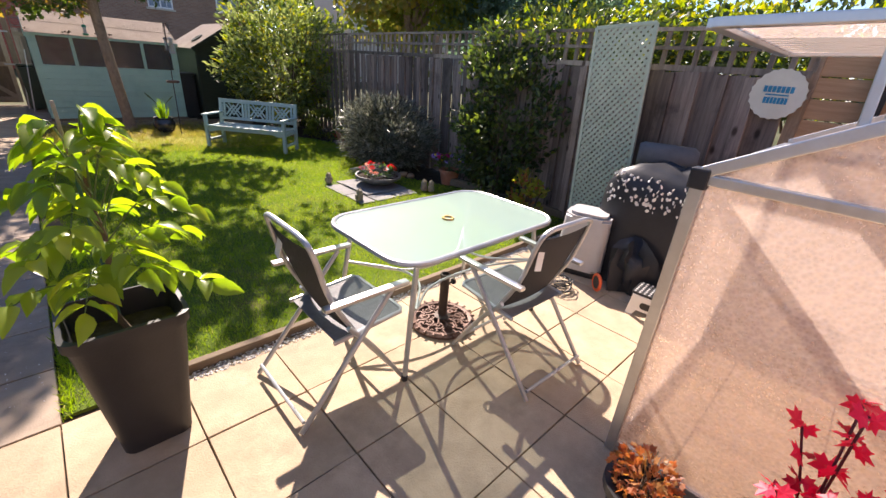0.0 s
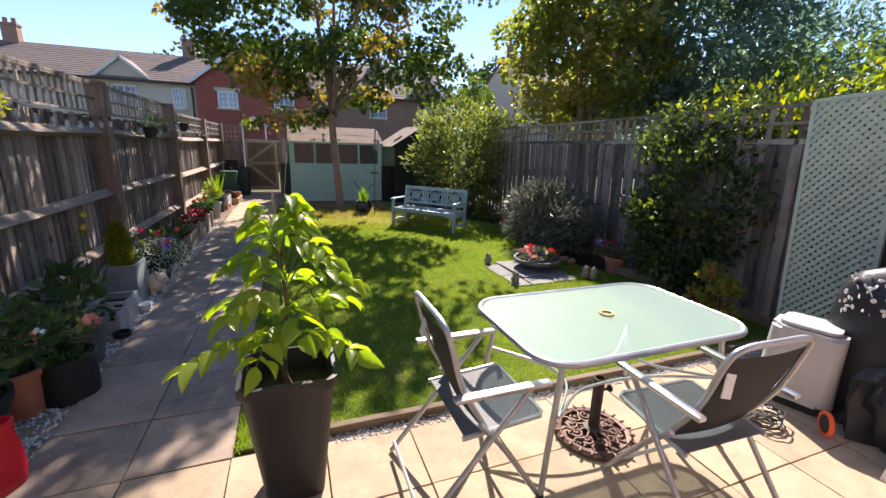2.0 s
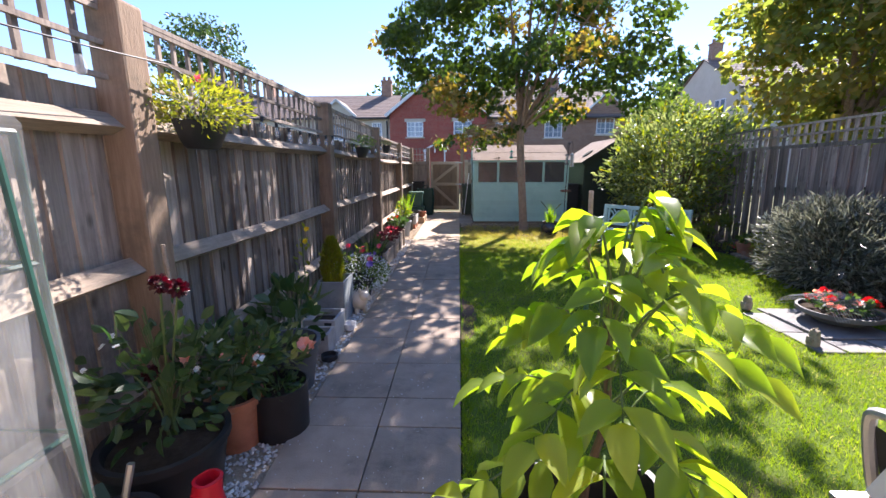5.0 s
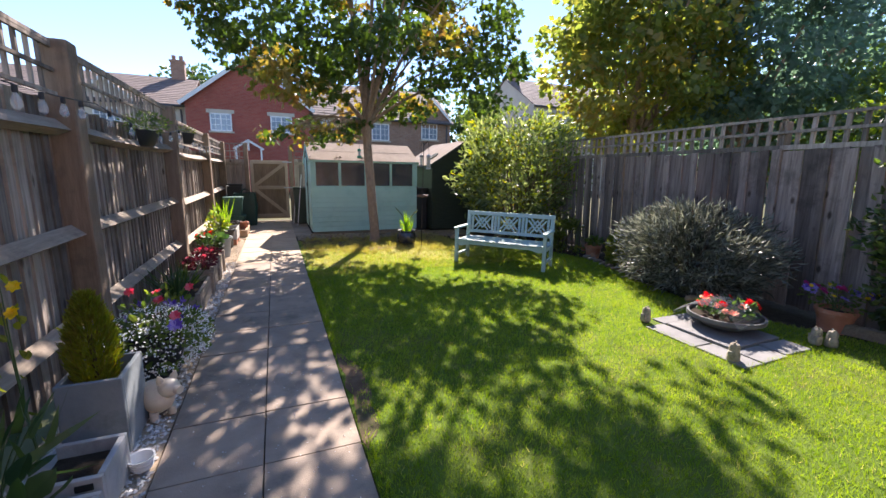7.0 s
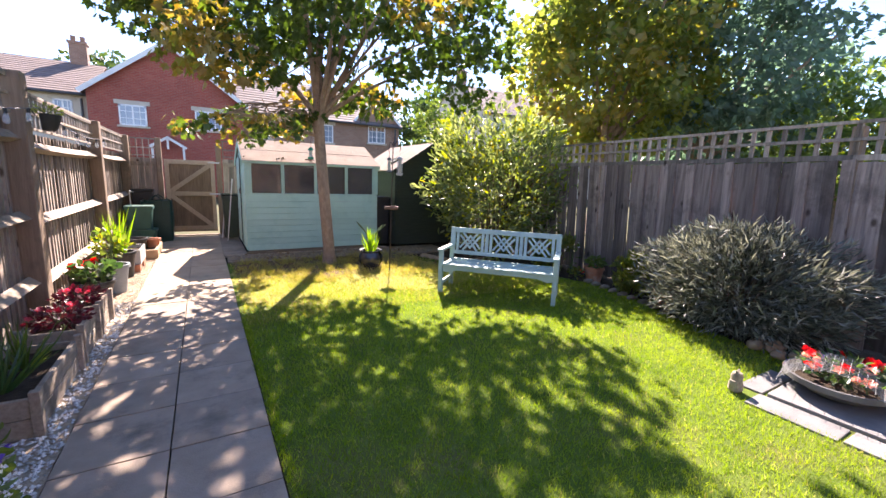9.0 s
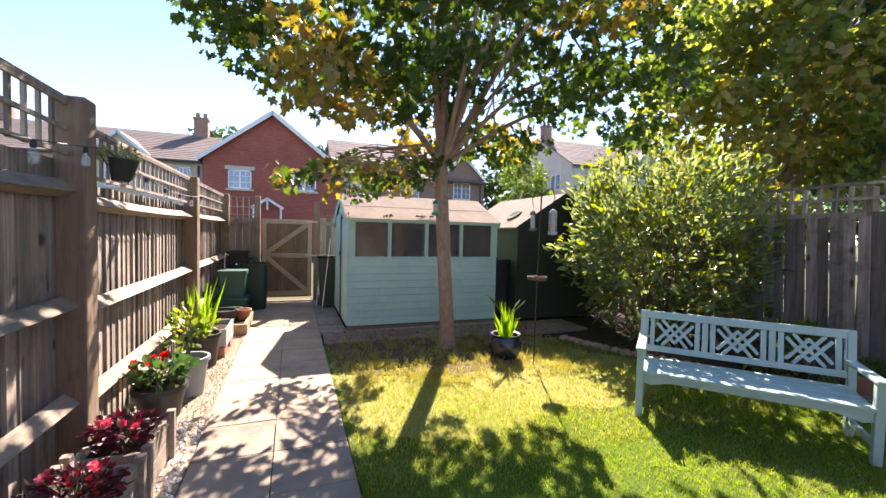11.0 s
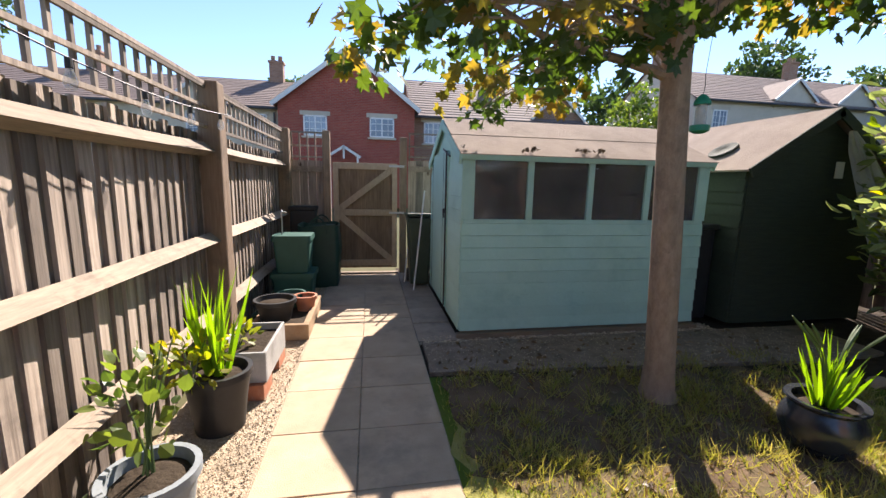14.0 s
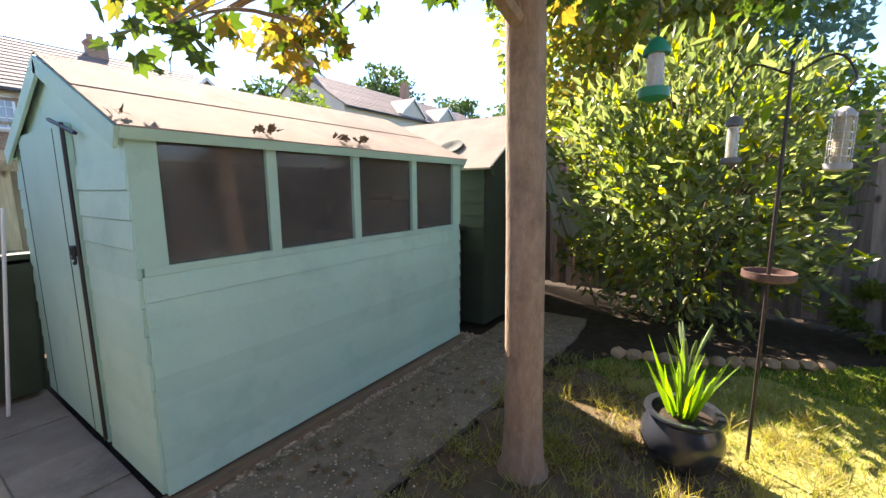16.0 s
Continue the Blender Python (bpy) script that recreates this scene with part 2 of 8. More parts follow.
MAT = {
    "patio": mat("buff concrete", (0.36, 0.27, 0.175), (0.48, 0.37, 0.25), 0.85, 5, bump=0.35, bscale=120, vary=0.12, stain=(0.29, 0.225, 0.15), stain_scale=2.2),
    # near path slabs: the tree shade is put into a darker, greyer tone
    "path": mat("shade-greyed concrete", (0.265, 0.205, 0.15), (0.38, 0.30, 0.225), 0.85, 4, bump=0.3, bscale=140, vary=0.10, stain=(0.15, 0.125, 0.095), stain_scale=2.2),
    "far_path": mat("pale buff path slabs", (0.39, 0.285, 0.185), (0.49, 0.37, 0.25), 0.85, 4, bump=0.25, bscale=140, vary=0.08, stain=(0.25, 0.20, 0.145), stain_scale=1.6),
    "stone": mat("weathered stone flag", (0.15, 0.145, 0.14), (0.235, 0.225, 0.21), 0.8, 5, bump=0.3, bscale=60, vary=0.1),
    "screed": mat("rough concrete", (0.17, 0.125, 0.085), (0.30, 0.235, 0.17), 0.97, 11, bump=0.9, bscale=45, stain=(0.13, 0.105, 0.07), stain_scale=3.5),
    "soil": mat("dark soil", (0.030, 0.022, 0.015), (0.065, 0.05, 0.035), 1.0, 14, bump=0.8, bscale=50, spec=0.1),
    "earth": mat("bare earth with moss", (0.095, 0.063, 0.038), (0.185, 0.127, 0.078), 1.0, 5, bump=0.7, bscale=40, spec=0.1, stain=(0.07, 0.09, 0.03), stain_scale=1.1),
    "dry_turf": mat("dry worn turf", (0.25, 0.235, 0.06), (0.36, 0.32, 0.11), 1.0, 6, bump=0.9, bscale=110, spec=0.1, stain=(0.14, 0.17, 0.03), stain_scale=1.6),
    "field": mat("far ground", (0.06, 0.075, 0.03), (0.12, 0.11, 0.06), 1.0, 0.6, bump=0.3, bscale=4, spec=0.1),
    "turf": mat("turf", (0.075, 0.12, 0.016), (0.12, 0.165, 0.026), 1.0, 3, bump=0.9, bscale=130, spec=0.1, stain=(0.15, 0.13, 0.05), stain_scale=0.9),
    "gravel": mat("pale gravel", (0.31, 0.235, 0.155), (0.48, 0.385, 0.275), 0.9, 60, bump=0.9, bscale=90, stain=(0.2, 0.16, 0.11), stain_scale=3),
    "pebble": mat("pebbles", (0.36, 0.275, 0.18), (0.57, 0.455, 0.325), 0.8, 20, bump=0.1, island=0.4),
    "chips": mat("pale limestone chippings", (0.47, 0.44, 0.395), (0.70, 0.665, 0.61), 0.8, 20, bump=0.1, island=0.35),
    "rock": mat("sandstone rock", (0.27, 0.175, 0.10), (0.40, 0.28, 0.165), 0.9, 6, bump=0.5, bscale=30),
    "old_wood": mat("weathered grey-brown boards", (0.165, 0.13, 0.102), (0.37, 0.305, 0.245), 0.85, 3, (9, 9, 0.6), 0.3, 9, vary=0.46, knots=True, stain=(0.105, 0.084, 0.07), stain_scale=1.6),
    "brown_wood": mat("weathered brown fence boards", (0.145, 0.105, 0.085), (0.335, 0.255, 0.208), 0.85, 3, (9, 9, 0.6), 0.35, 12, vary=0.5, knots=True, stain=(0.085, 0.064, 0.052), stain_scale=2.4),
    "post_wood": mat("weathered brown timber", (0.20, 0.135, 0.085), (0.30, 0.215, 0.145), 0.85, 5, (9, 9, 0.8), 0.3, 22, vary=0.1, stain=(0.13, 0.10, 0.07), stain_scale=3),
    "rail_wood": mat("weathered rail timber", (0.23, 0.18, 0.13), (0.36, 0.29, 0.215), 0.85, 6, (9, 0.8, 9), 0.3, 22, vary=0.1, stain=(0.13, 0.10, 0.075), stain_scale=3),
    "gate_wood": mat("brown gate timber", (0.15, 0.10, 0.06), (0.26, 0.178, 0.11), 0.8, 5, (9, 9, 0.8), 0.3, 22, vary=0.12),
    "gate_rail": mat("pale brown gate rails", (0.34, 0.25, 0.165), (0.46, 0.35, 0.24), 0.8, 5, (9, 9, 3), 0.3, 22, vary=0.1),
    "new_wood": mat("reddish fence slats", (0.33, 0.19, 0.10), (0.45, 0.28, 0.16), 0.75, 5, (0.8, 0.8, 9), 0.2, 22, vary=0.1),
    "edge_wood": mat("sawn edging timber", (0.15, 0.11, 0.07), (0.24, 0.18, 0.12), 0.9, 6, (0.8, 9, 9), 0.35, 22, vary=0.12),
    "pale_wood": mat("sun-bleached planter boards", (0.26, 0.20, 0.14), (0.38, 0.31, 0.24), 0.9, 6, (9, 0.8, 9), 0.35, 22, vary=0.12, stain=(0.10, 0.08, 0.06), stain_scale=4),
    "mint": mat("mint green shed paint", (0.345, 0.545, 0.45), (0.40, 0.60, 0.50), 0.6, 3, bump=0.2, bscale=40, vary=0.06, stain=(0.295, 0.48, 0.40), stain_scale=2.2),
    "bench_paint": mat("pale blue-green bench paint", (0.34, 0.47, 0.425), (0.41, 0.54, 0.49), 0.5, 6, bump=0.08, bscale=60, vary=0.05),
    "lattice_paint": mat("sage green lattice paint", (0.42, 0.49, 0.375), (0.53, 0.59, 0.47), 0.7, 8, bump=0.1, bscale=60, vary=0.06),
    "dark_green": mat("dark green weatherboard", (0.022, 0.030, 0.020), (0.040, 0.050, 0.033), 0.85, 6, (0.8, 9, 9), 0.3, 22, vary=0.15),
    "felt": mat("sun-faded roofing felt", (0.27, 0.212, 0.172), (0.345, 0.28, 0.225), 1.0, 3, bump=0.5, bscale=220, spec=0.1, stain=(0.215, 0.172, 0.138), stain_scale=2.0),
    "bark": mat("smooth brown bark", (0.23, 0.155, 0.10), (0.36, 0.255, 0.175), 0.9, 5, (5, 5, 2.2), 0.5, 16, stain=(0.16, 0.11, 0.075), stain_scale=5),
    "twig": mat("twigs", (0.08, 0.055, 0.035), (0.14, 0.10, 0.065), 0.9, 10, bump=0.2),
    "green_stem": mat("green stems", (0.07, 0.11, 0.035), (0.11, 0.16, 0.05), 0.6, 10, bump=0.0),
    "alu": mat("dull aluminium", (0.55, 0.55, 0.55), (0.68, 0.68, 0.67), 0.38, 8, bump=0.04, metal=1.0),
    "wire": mat("dull galvanised wire", (0.26, 0.26, 0.25), (0.36, 0.36, 0.34), 0.8, 20, bump=0.0, spec=0.2),
    "grey_steel": mat("grey painted steel tube", (0.40, 0.41, 0.41), (0.50, 0.51, 0.51), 0.4, 8, bump=0.03, metal=0.6),
    "mesh_black": mat("black textilene", (0.020, 0.020, 0.022), (0.032, 0.032, 0.034), 0.75, 40, bump=0.4, bscale=500),
    # dark seat mesh; the sun's sheen is mixed into this lighter grey
    "mesh_sheen": mat("dark mesh greyed by sun glare", (0.17, 0.17, 0.168), (0.23, 0.225, 0.22), 0.5, 40, bump=0.4, bscale=500),
    "black_plastic": mat("black plastic", (0.016, 0.016, 0.017), (0.028, 0.028, 0.028), 0.5, 8, bump=0.05),
    "grey_plastic": mat("dark grey planter plastic", (0.017, 0.017, 0.019), (0.028, 0.028, 0.03), 0.5, 5, bump=0.08, bscale=120),
    "mid_grey": mat("grey pot", (0.09, 0.09, 0.09), (0.14, 0.14, 0.135), 0.6, 6, bump=0.1),
    "light_grey": mat("pale cement planter", (0.34, 0.34, 0.32), (0.46, 0.45, 0.43), 0.85, 5, bump=0.2, stain=(0.24, 0.23, 0.21), stain_scale=4),
    "blue_grey": mat("blue-grey fibre planter", (0.20, 0.225, 0.235), (0.27, 0.295, 0.30), 0.8, 5, bump=0.15, stain=(0.15, 0.16, 0.16), stain_scale=4),
    "white": mat("off-white plastic", (0.68, 0.67, 0.64), (0.76, 0.75, 0.72), 0.5, 6, bump=0.03),
    "heater_grey": mat("pale grey moulded plastic", (0.40, 0.39, 0.38), (0.47, 0.46, 0.45), 0.5, 5, bump=0.04),
    "terracotta": mat("terracotta", (0.36, 0.135, 0.07), (0.48, 0.20, 0.11), 0.85, 7, bump=0.15, stain=(0.45, 0.30, 0.22), stain_scale=5),
    "red": mat("red plastic", (0.48, 0.008, 0.022), (0.55, 0.014, 0.03), 0.45, 8, bump=0.02),
    "orange": mat("orange rim", (0.75, 0.10, 0.03), (0.8, 0.14, 0.04), 0.5, 8, bump=0.02),
    "iron": mat("rusty brown cast iron", (0.10, 0.055, 0.04), (0.17, 0.10, 0.075), 0.6, 20, bump=0.3, metal=0.3),
    "black_metal": mat("black metal", (0.018, 0.018, 0.018), (0.03, 0.03, 0.03), 0.45, 10, bump=0.03, metal=0.4),
    "rust_pole": mat("dark brown metal", (0.04, 0.03, 0.024), (0.07, 0.05, 0.04), 0.55, 14, bump=0.1, metal=0.4),
    "cover": mat("black waterproof cover", (0.017, 0.018, 0.021), (0.03, 0.031, 0.035), 0.42, 4, bump=0.2, bscale=12),
    "tarp": mat("dark green tarpaulin", (0.010, 0.040, 0.029), (0.018, 0.06, 0.043), 0.5, 5, bump=0.3, bscale=12),
    "green_bin": mat("green recycling plastic", (0.022, 0.085, 0.065), (0.035, 0.11, 0.085), 0.5, 5, bump=0.05),
    "bin_green": mat("wheelie bin green plastic", (0.035, 0.05, 0.03), (0.05, 0.07, 0.045), 0.55, 5, bump=0.05),
    "feeder_green": mat("green feeder plastic", (0.01, 0.16, 0.08), (0.015, 0.2, 0.10), 0.4, 8, bump=0.02),
    "ceramic": mat("cream glazed pottery", (0.60, 0.50, 0.36), (0.68, 0.58, 0.44), 0.35, 6, bump=0.03, stain=(0.48, 0.38, 0.27), stain_scale=9),
    "statue": mat("weathered cast stone", (0.24, 0.20, 0.14), (0.42, 0.36, 0.26), 0.9, 28, bump=0.6, bscale=70, stain=(0.12, 0.10, 0.07), stain_scale=16),
    "glaze": mat("dark blue-black glazed pot", (0.018, 0.020, 0.026), (0.035, 0.038, 0.046), 0.22, 4, bump=0.03, spec=0.6),
    "canvas": mat("grey-green umbrella canvas", (0.32, 0.33, 0.29), (0.42, 0.43, 0.38), 0.9, 6, bump=0.2),
    "red_brick": brick_mat("red brick", (0.30, 0.055, 0.04), (0.37, 0.085, 0.055), (0.30, 0.17, 0.13)),
    "brown_brick": brick_mat("brown brick", (0.25, 0.135, 0.09), (0.33, 0.19, 0.125), (0.34, 0.27, 0.21)),
    "cream": mat("cream render", (0.56, 0.50, 0.40), (0.64, 0.58, 0.48), 0.95, 1.5, bump=0.1),
    "tile": mat("grey-brown roof tiles", (0.155, 0.115, 0.095), (0.225, 0.17, 0.145), 0.85, 3, bump=0.2, bscale=10, vary=0.14),
    "upvc": mat("white window frame", (0.74, 0.75, 0.76), (0.8, 0.8, 0.8), 0.35, 4, bump=0.0),
    "sill": mat("pale stone sill", (0.50, 0.44, 0.35), (0.58, 0.52, 0.42), 0.9, 3, bump=0.1),
    "pane": mat("window pane with pale blind", (0.16, 0.21, 0.28), (0.30, 0.35, 0.42), 0.08, 0.9, bump=0.0, spec=0.8),
    "lead": mat("grey gutter", (0.06, 0.06, 0.065), (0.09, 0.09, 0.095), 0.5, 4, bump=0.0),
    "caulk_white": mat("white painted bargeboard", (0.70, 0.70, 0.68), (0.78, 0.77, 0.75), 0.5, 4, bump=0.0),
    "glass_top": frosted_mat("frosted pale green table glass", (0.46, 0.65, 0.60), (0.88, 0.97, 0.94), 0.5),
    # shed panes: the uneven film share imitates soft reflections on the glass
    "shed_glass": glass_mat("brown shed glazing, reflections blotched in", (0.74, 0.70, 0.66), 0.05, 0.42, (0.155, 0.143, 0.132), 0.15, 3, spread=0.55, blotch=2.6),
    "poly": glass_mat("rippled clear greenhouse sheet", (0.97, 0.93, 0.89), 0.16, 0.24, (0.88, 0.76, 0.68), 0.9, 45, 0.55),
    "film": glass_mat("clear plastic film", (0.95, 0.965, 0.96), 0.05, 0.11, (0.72, 0.75, 0.74), 0.9, 9),
    "bulb": glass_mat("clear bulb glass", (0.95, 0.95, 0.95), 0.03, 0.25),
    "fol_maple": leaf_mat("maple leaves", [(0.032, 0.055, 0.014), (0.05, 0.082, 0.018), (0.075, 0.11, 0.022)], 0.42),
    "fol_gold": leaf_mat("turning maple leaves", [(0.20, 0.165, 0.045), (0.25, 0.175, 0.05), (0.12, 0.13, 0.03), (0.20, 0.115, 0.038)], 0.45),
    "fol_bush": leaf_mat("shrub leaves", [(0.055, 0.09, 0.026), (0.09, 0.13, 0.034), (0.14, 0.175, 0.042)], 0.45),
    # lime tone carries the sunlight on leaf tops in its colour
    "fol_lime": leaf_mat("lime leaves in a sunlit tone", [(0.12, 0.17, 0.022), (0.19, 0.225, 0.028), (0.25, 0.22, 0.032)], 0.5),
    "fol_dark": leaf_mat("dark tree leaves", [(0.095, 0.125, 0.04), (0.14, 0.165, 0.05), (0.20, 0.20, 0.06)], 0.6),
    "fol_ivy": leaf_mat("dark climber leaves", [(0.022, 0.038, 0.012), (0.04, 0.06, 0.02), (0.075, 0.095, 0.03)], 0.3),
    "fol_buddleia": leaf_mat("grey-green shrub leaves", [(0.055, 0.08, 0.03), (0.125, 0.155, 0.065), (0.24, 0.265, 0.12)], 0.42, 0.38, (1, 1, 0.7)),
    "fol_olive": leaf_mat("olive and gold tree leaves", [(0.22, 0.185, 0.05), (0.16, 0.17, 0.045), (0.26, 0.19, 0.055), (0.12, 0.14, 0.04)], 0.5),
    "fol_conifer": leaf_mat("blue-green conifer sprays", [(0.075, 0.115, 0.085), (0.11, 0.155, 0.11)], 0.5, tint=(0.9, 1, 0.85)),
    "fol_far": leaf_mat("far tree leaves", [(0.035, 0.065, 0.025), (0.055, 0.085, 0.03)], 0.3),
    "fol_walnut": leaf_mat("bright young tree leaves", [(0.13, 0.20, 0.03), (0.185, 0.26, 0.036), (0.26, 0.31, 0.045)], 0.54, 0.34),
    "fol_lav": leaf_mat("grey-green lavender leaves", [(0.05, 0.056, 0.04), (0.13, 0.14, 0.112), (0.30, 0.305, 0.255)], 0.22, tint=(1, 1, 0.85)),
    "fol_dahlia": leaf_mat("dark dahlia leaves", [(0.03, 0.065, 0.025), (0.05, 0.09, 0.035), (0.08, 0.12, 0.045)], 0.35),
    "fol_cone": leaf_mat("golden conifer", [(0.12, 0.15, 0.018), (0.21, 0.235, 0.026), (0.15, 0.12, 0.025)], 0.35),
    "fol_grass": leaf_mat("bright iris blades", [(0.13, 0.22, 0.02), (0.18, 0.28, 0.03), (0.09, 0.16, 0.02)], 0.5, single=True),
    "fol_turf": turf_mat("lawn blades", (0.125, 0.205, 0.017), (0.235, 0.30, 0.03), (0.38, 0.35, 0.10), 0.48),
    "fol_dry": leaf_mat("dry grass blades", [(0.34, 0.285, 0.09), (0.19, 0.21, 0.04), (0.41, 0.345, 0.145), (0.15, 0.115, 0.06)], 0.35),
    "litter": leaf_mat("dry fallen leaves", [(0.14, 0.08, 0.04), (0.22, 0.14, 0.07), (0.10, 0.07, 0.045)], 0.2),
    "fol_yellow": leaf_mat("yellow-green trailing foliage", [(0.18, 0.20, 0.03), (0.26, 0.26, 0.05), (0.11, 0.15, 0.03)], 0.45),
    "fol_red": leaf_mat("crimson acer leaves", [(0.42, 0.02, 0.05), (0.55, 0.04, 0.09), (0.30, 0.012, 0.03)], 0.45, tint=(1, 0.7, 0.7)),
    "fol_orange": leaf_mat("orange acer leaves", [(0.24, 0.09, 0.05), (0.33, 0.15, 0.075), (0.30, 0.19, 0.07)], 0.45, tint=(1, 0.8, 0.5)),
    "fol_wine": leaf_mat("wine red leaves", [(0.07, 0.012, 0.02), (0.11, 0.02, 0.03), (0.05, 0.03, 0.025)], 0.35, tint=(1, 0.7, 0.7)),
    "pet_pink": leaf_mat("pink petals", [(0.62, 0.10, 0.16), (0.70, 0.22, 0.25)], 0.35, tint=(1, 0.8, 0.8)),
    "pet_peach": leaf_mat("peach petals", [(0.75, 0.36, 0.26), (0.80, 0.46, 0.36)], 0.35, tint=(1, 0.9, 0.8)),
    "pet_magenta": leaf_mat("magenta petals", [(0.34, 0.02, 0.14), (0.45, 0.05, 0.20)], 0.3, tint=(1, 0.7, 0.9)),
    "pet_red": leaf_mat("red petals", [(0.55, 0.02, 0.02), (0.65, 0.04, 0.035)], 0.35, tint=(1, 0.7, 0.7)),
    "pet_purple": leaf_mat("purple petals", [(0.14, 0.08, 0.38), (0.24, 0.16, 0.50), (0.40, 0.33, 0.6)], 0.3, tint=(1, 0.9, 1)),
    "pet_white": leaf_mat("white petals", [(0.72, 0.72, 0.70), (0.8, 0.8, 0.78)], 0.3, tint=(1, 1, 1)),
    "pet_wine": leaf_mat("near-black maroon petals", [(0.035, 0.004, 0.010), (0.06, 0.008, 0.014)], 0.25, tint=(1, 0.6, 0.6)),
    "pet_yellow": leaf_mat("yellow petals", [(0.7, 0.5, 0.02), (0.75, 0.58, 0.03)], 0.3, tint=(1, 1, 0.6)),
    "sign_cream": mat("cream enamel", (0.62, 0.58, 0.47), (0.70, 0.66, 0.55), 0.4, 5, bump=0.02),
    "sign_blue": mat("blue sign paint", (0.02, 0.20, 0.34), (0.03, 0.24, 0.40), 0.5, 5, bump=0.0),
    "brass": mat("brass ring", (0.55, 0.36, 0.12), (0.65, 0.45, 0.18), 0.4, 8, bump=0.0, metal=0.8),
    "seed": mat("bird seed", (0.35, 0.30, 0.2), (0.5, 0.45, 0.34), 0.9, 90, bump=0.3),
}


# ---- building helpers ----
I4 = Matrix.Identity(4)
T = Matrix.Translation


def box(bm, size, at=(0, 0, 0), m=I4, bevel=0.0):
    r = bmesh.ops.create_cube(bm, size=1.0, matrix=m @ T(at) @ Matrix.Diagonal((*size, 1)))
    if bevel:
        edges = list({e for v in r["verts"] for e in v.link_edges})
        bmesh.ops.bevel(bm, geom=edges, offset=bevel, segments=2, profile=0.6, affect="EDGES")


def lathe(bm, profile, seg=24, m=I4, squash=1.0):
    """Turns the (radius, height) profile about z."""
    rings = []
    for r, z in profile:
        rings.append([bm.verts.new(m @ Vector((r * math.cos(2 * math.pi * i / seg), squash * r * math.sin(2 * math.pi * i / seg), z))) for i in range(seg)])
    for a, b in zip(rings, rings[1:]):
        for i in range(seg):
            j = (i + 1) % seg
            bm.faces.new((a[i], a[j], b[j], b[i]))
    bm.faces.new(rings[0][::-1])
    bm.faces.new(rings[-1])


def tube(bm, pts, r, seg=8, closed=False, m=I4):
    """A round bar along the points; r is one radius or one for each point."""
    pts = [m @ Vector(p) for p in pts]
    n = len(pts)
    rad = r if isinstance(r, (list, tuple)) else [r] * n
    rings, up = [], Vector((0, 0, 1))
    for i, p in enumerate(pts):
        if closed:
            d = pts[(i + 1) % n] - pts[i - 1]
        else:
            d = pts[min(i + 1, n - 1)] - pts[max(i - 1, 0)]
        d.normalize()
        if rings:
            side = last_side - d * last_side.dot(d)
        else:
            side = d.cross(up if abs(d.z) < 0.85 else Vector((1, 0, 0)))
        side.normalize()
        last_side = side
        u = side.cross(d)
        rings.append([bm.verts.new(p + rad[i] * (math.cos(2 * math.pi * k / seg) * side + math.sin(2 * math.pi * k / seg) * u)) for k in range(seg)])
    for i in range(n if closed else n - 1):
        a, b = rings[i], rings[(i + 1) % n]
        for k in range(seg):
            j = (k + 1) % seg
            bm.faces.new((a[k], a[j], b[j], b[k]))
    if not closed:
        bm.faces.new(rings[0][::-1])
        bm.faces.new(rings[-1])


def bend(pts, steps=6):
    """A smooth line through the points."""
    pts = [Vector(p) for p in pts]
    q = [2 * pts[0] - pts[1], *pts, 2 * pts[-1] - pts[-2]]
    out = []
    for i in range(1, len(q) - 2):
        for s in range(steps):
            t = s / steps
            a, b, c, d = q[i - 1:i + 3]
            out.append(0.5 * (2 * b + (c - a) * t + (2 * a - 5 * b + 4 * c - d) * t * t + (3 * b - a - 3 * c + d) * t ** 3))
    return out + [pts[-1]]


def prism(bm, outline, depth, m=I4):
    """The closed outline in x, z pushed along y."""
    a = [bm.verts.new(m @ Vector((x, 0, z))) for x, z in outline]
    b = [bm.verts.new(m @ Vector((x, depth, z))) for x, z in outline]
    bm.faces.new(a)
    bm.faces.new(b[::-1])
    n = len(a)
    for i in range(n):
        j = (i + 1) % n
        bm.faces.new((a[i], b[i], b[j], a[j]))


def finish(bm, name, material, smooth=False):
    bmesh.ops.recalc_face_normals(bm, faces=bm.faces)
    me = bpy.data.meshes.new(name)
    bm.to_mesh(me)
    bm.free()
    me.materials.append(material)
    if smooth:
        me.polygons.foreach_set("use_smooth", [True] * len(me.polygons))
        me.set_sharp_from_angle(angle=radians(38))
    return me


def part(name, bm, material, parent=None, label="", smooth=False, m=I4):
    """Links a bmesh as one mesh object under a thing or a part."""
    ob = new(name, finish(bm, name, MAT[material], smooth))
    if parent:
        ob.parent = parent
    ob.matrix_basis = m
    if label:
        ob["label"] = label
    return ob


def piece(name, me, parent, m):
    ob = new(name, me)
    ob.parent = parent
    ob.matrix_basis = m
    return ob


def thing(name, label, category, m=I4, group="", kind=""):
    ob = new(name)
    ob.empty_display_size = 0.1
    ob.matrix_basis = m
    return tagged(ob, label, category, group, kind)


def structure(name, bm, material, label, category):
    return tagged(part(name, bm, material), label, category, kind="structure")


def BM():
    return bmesh.new()


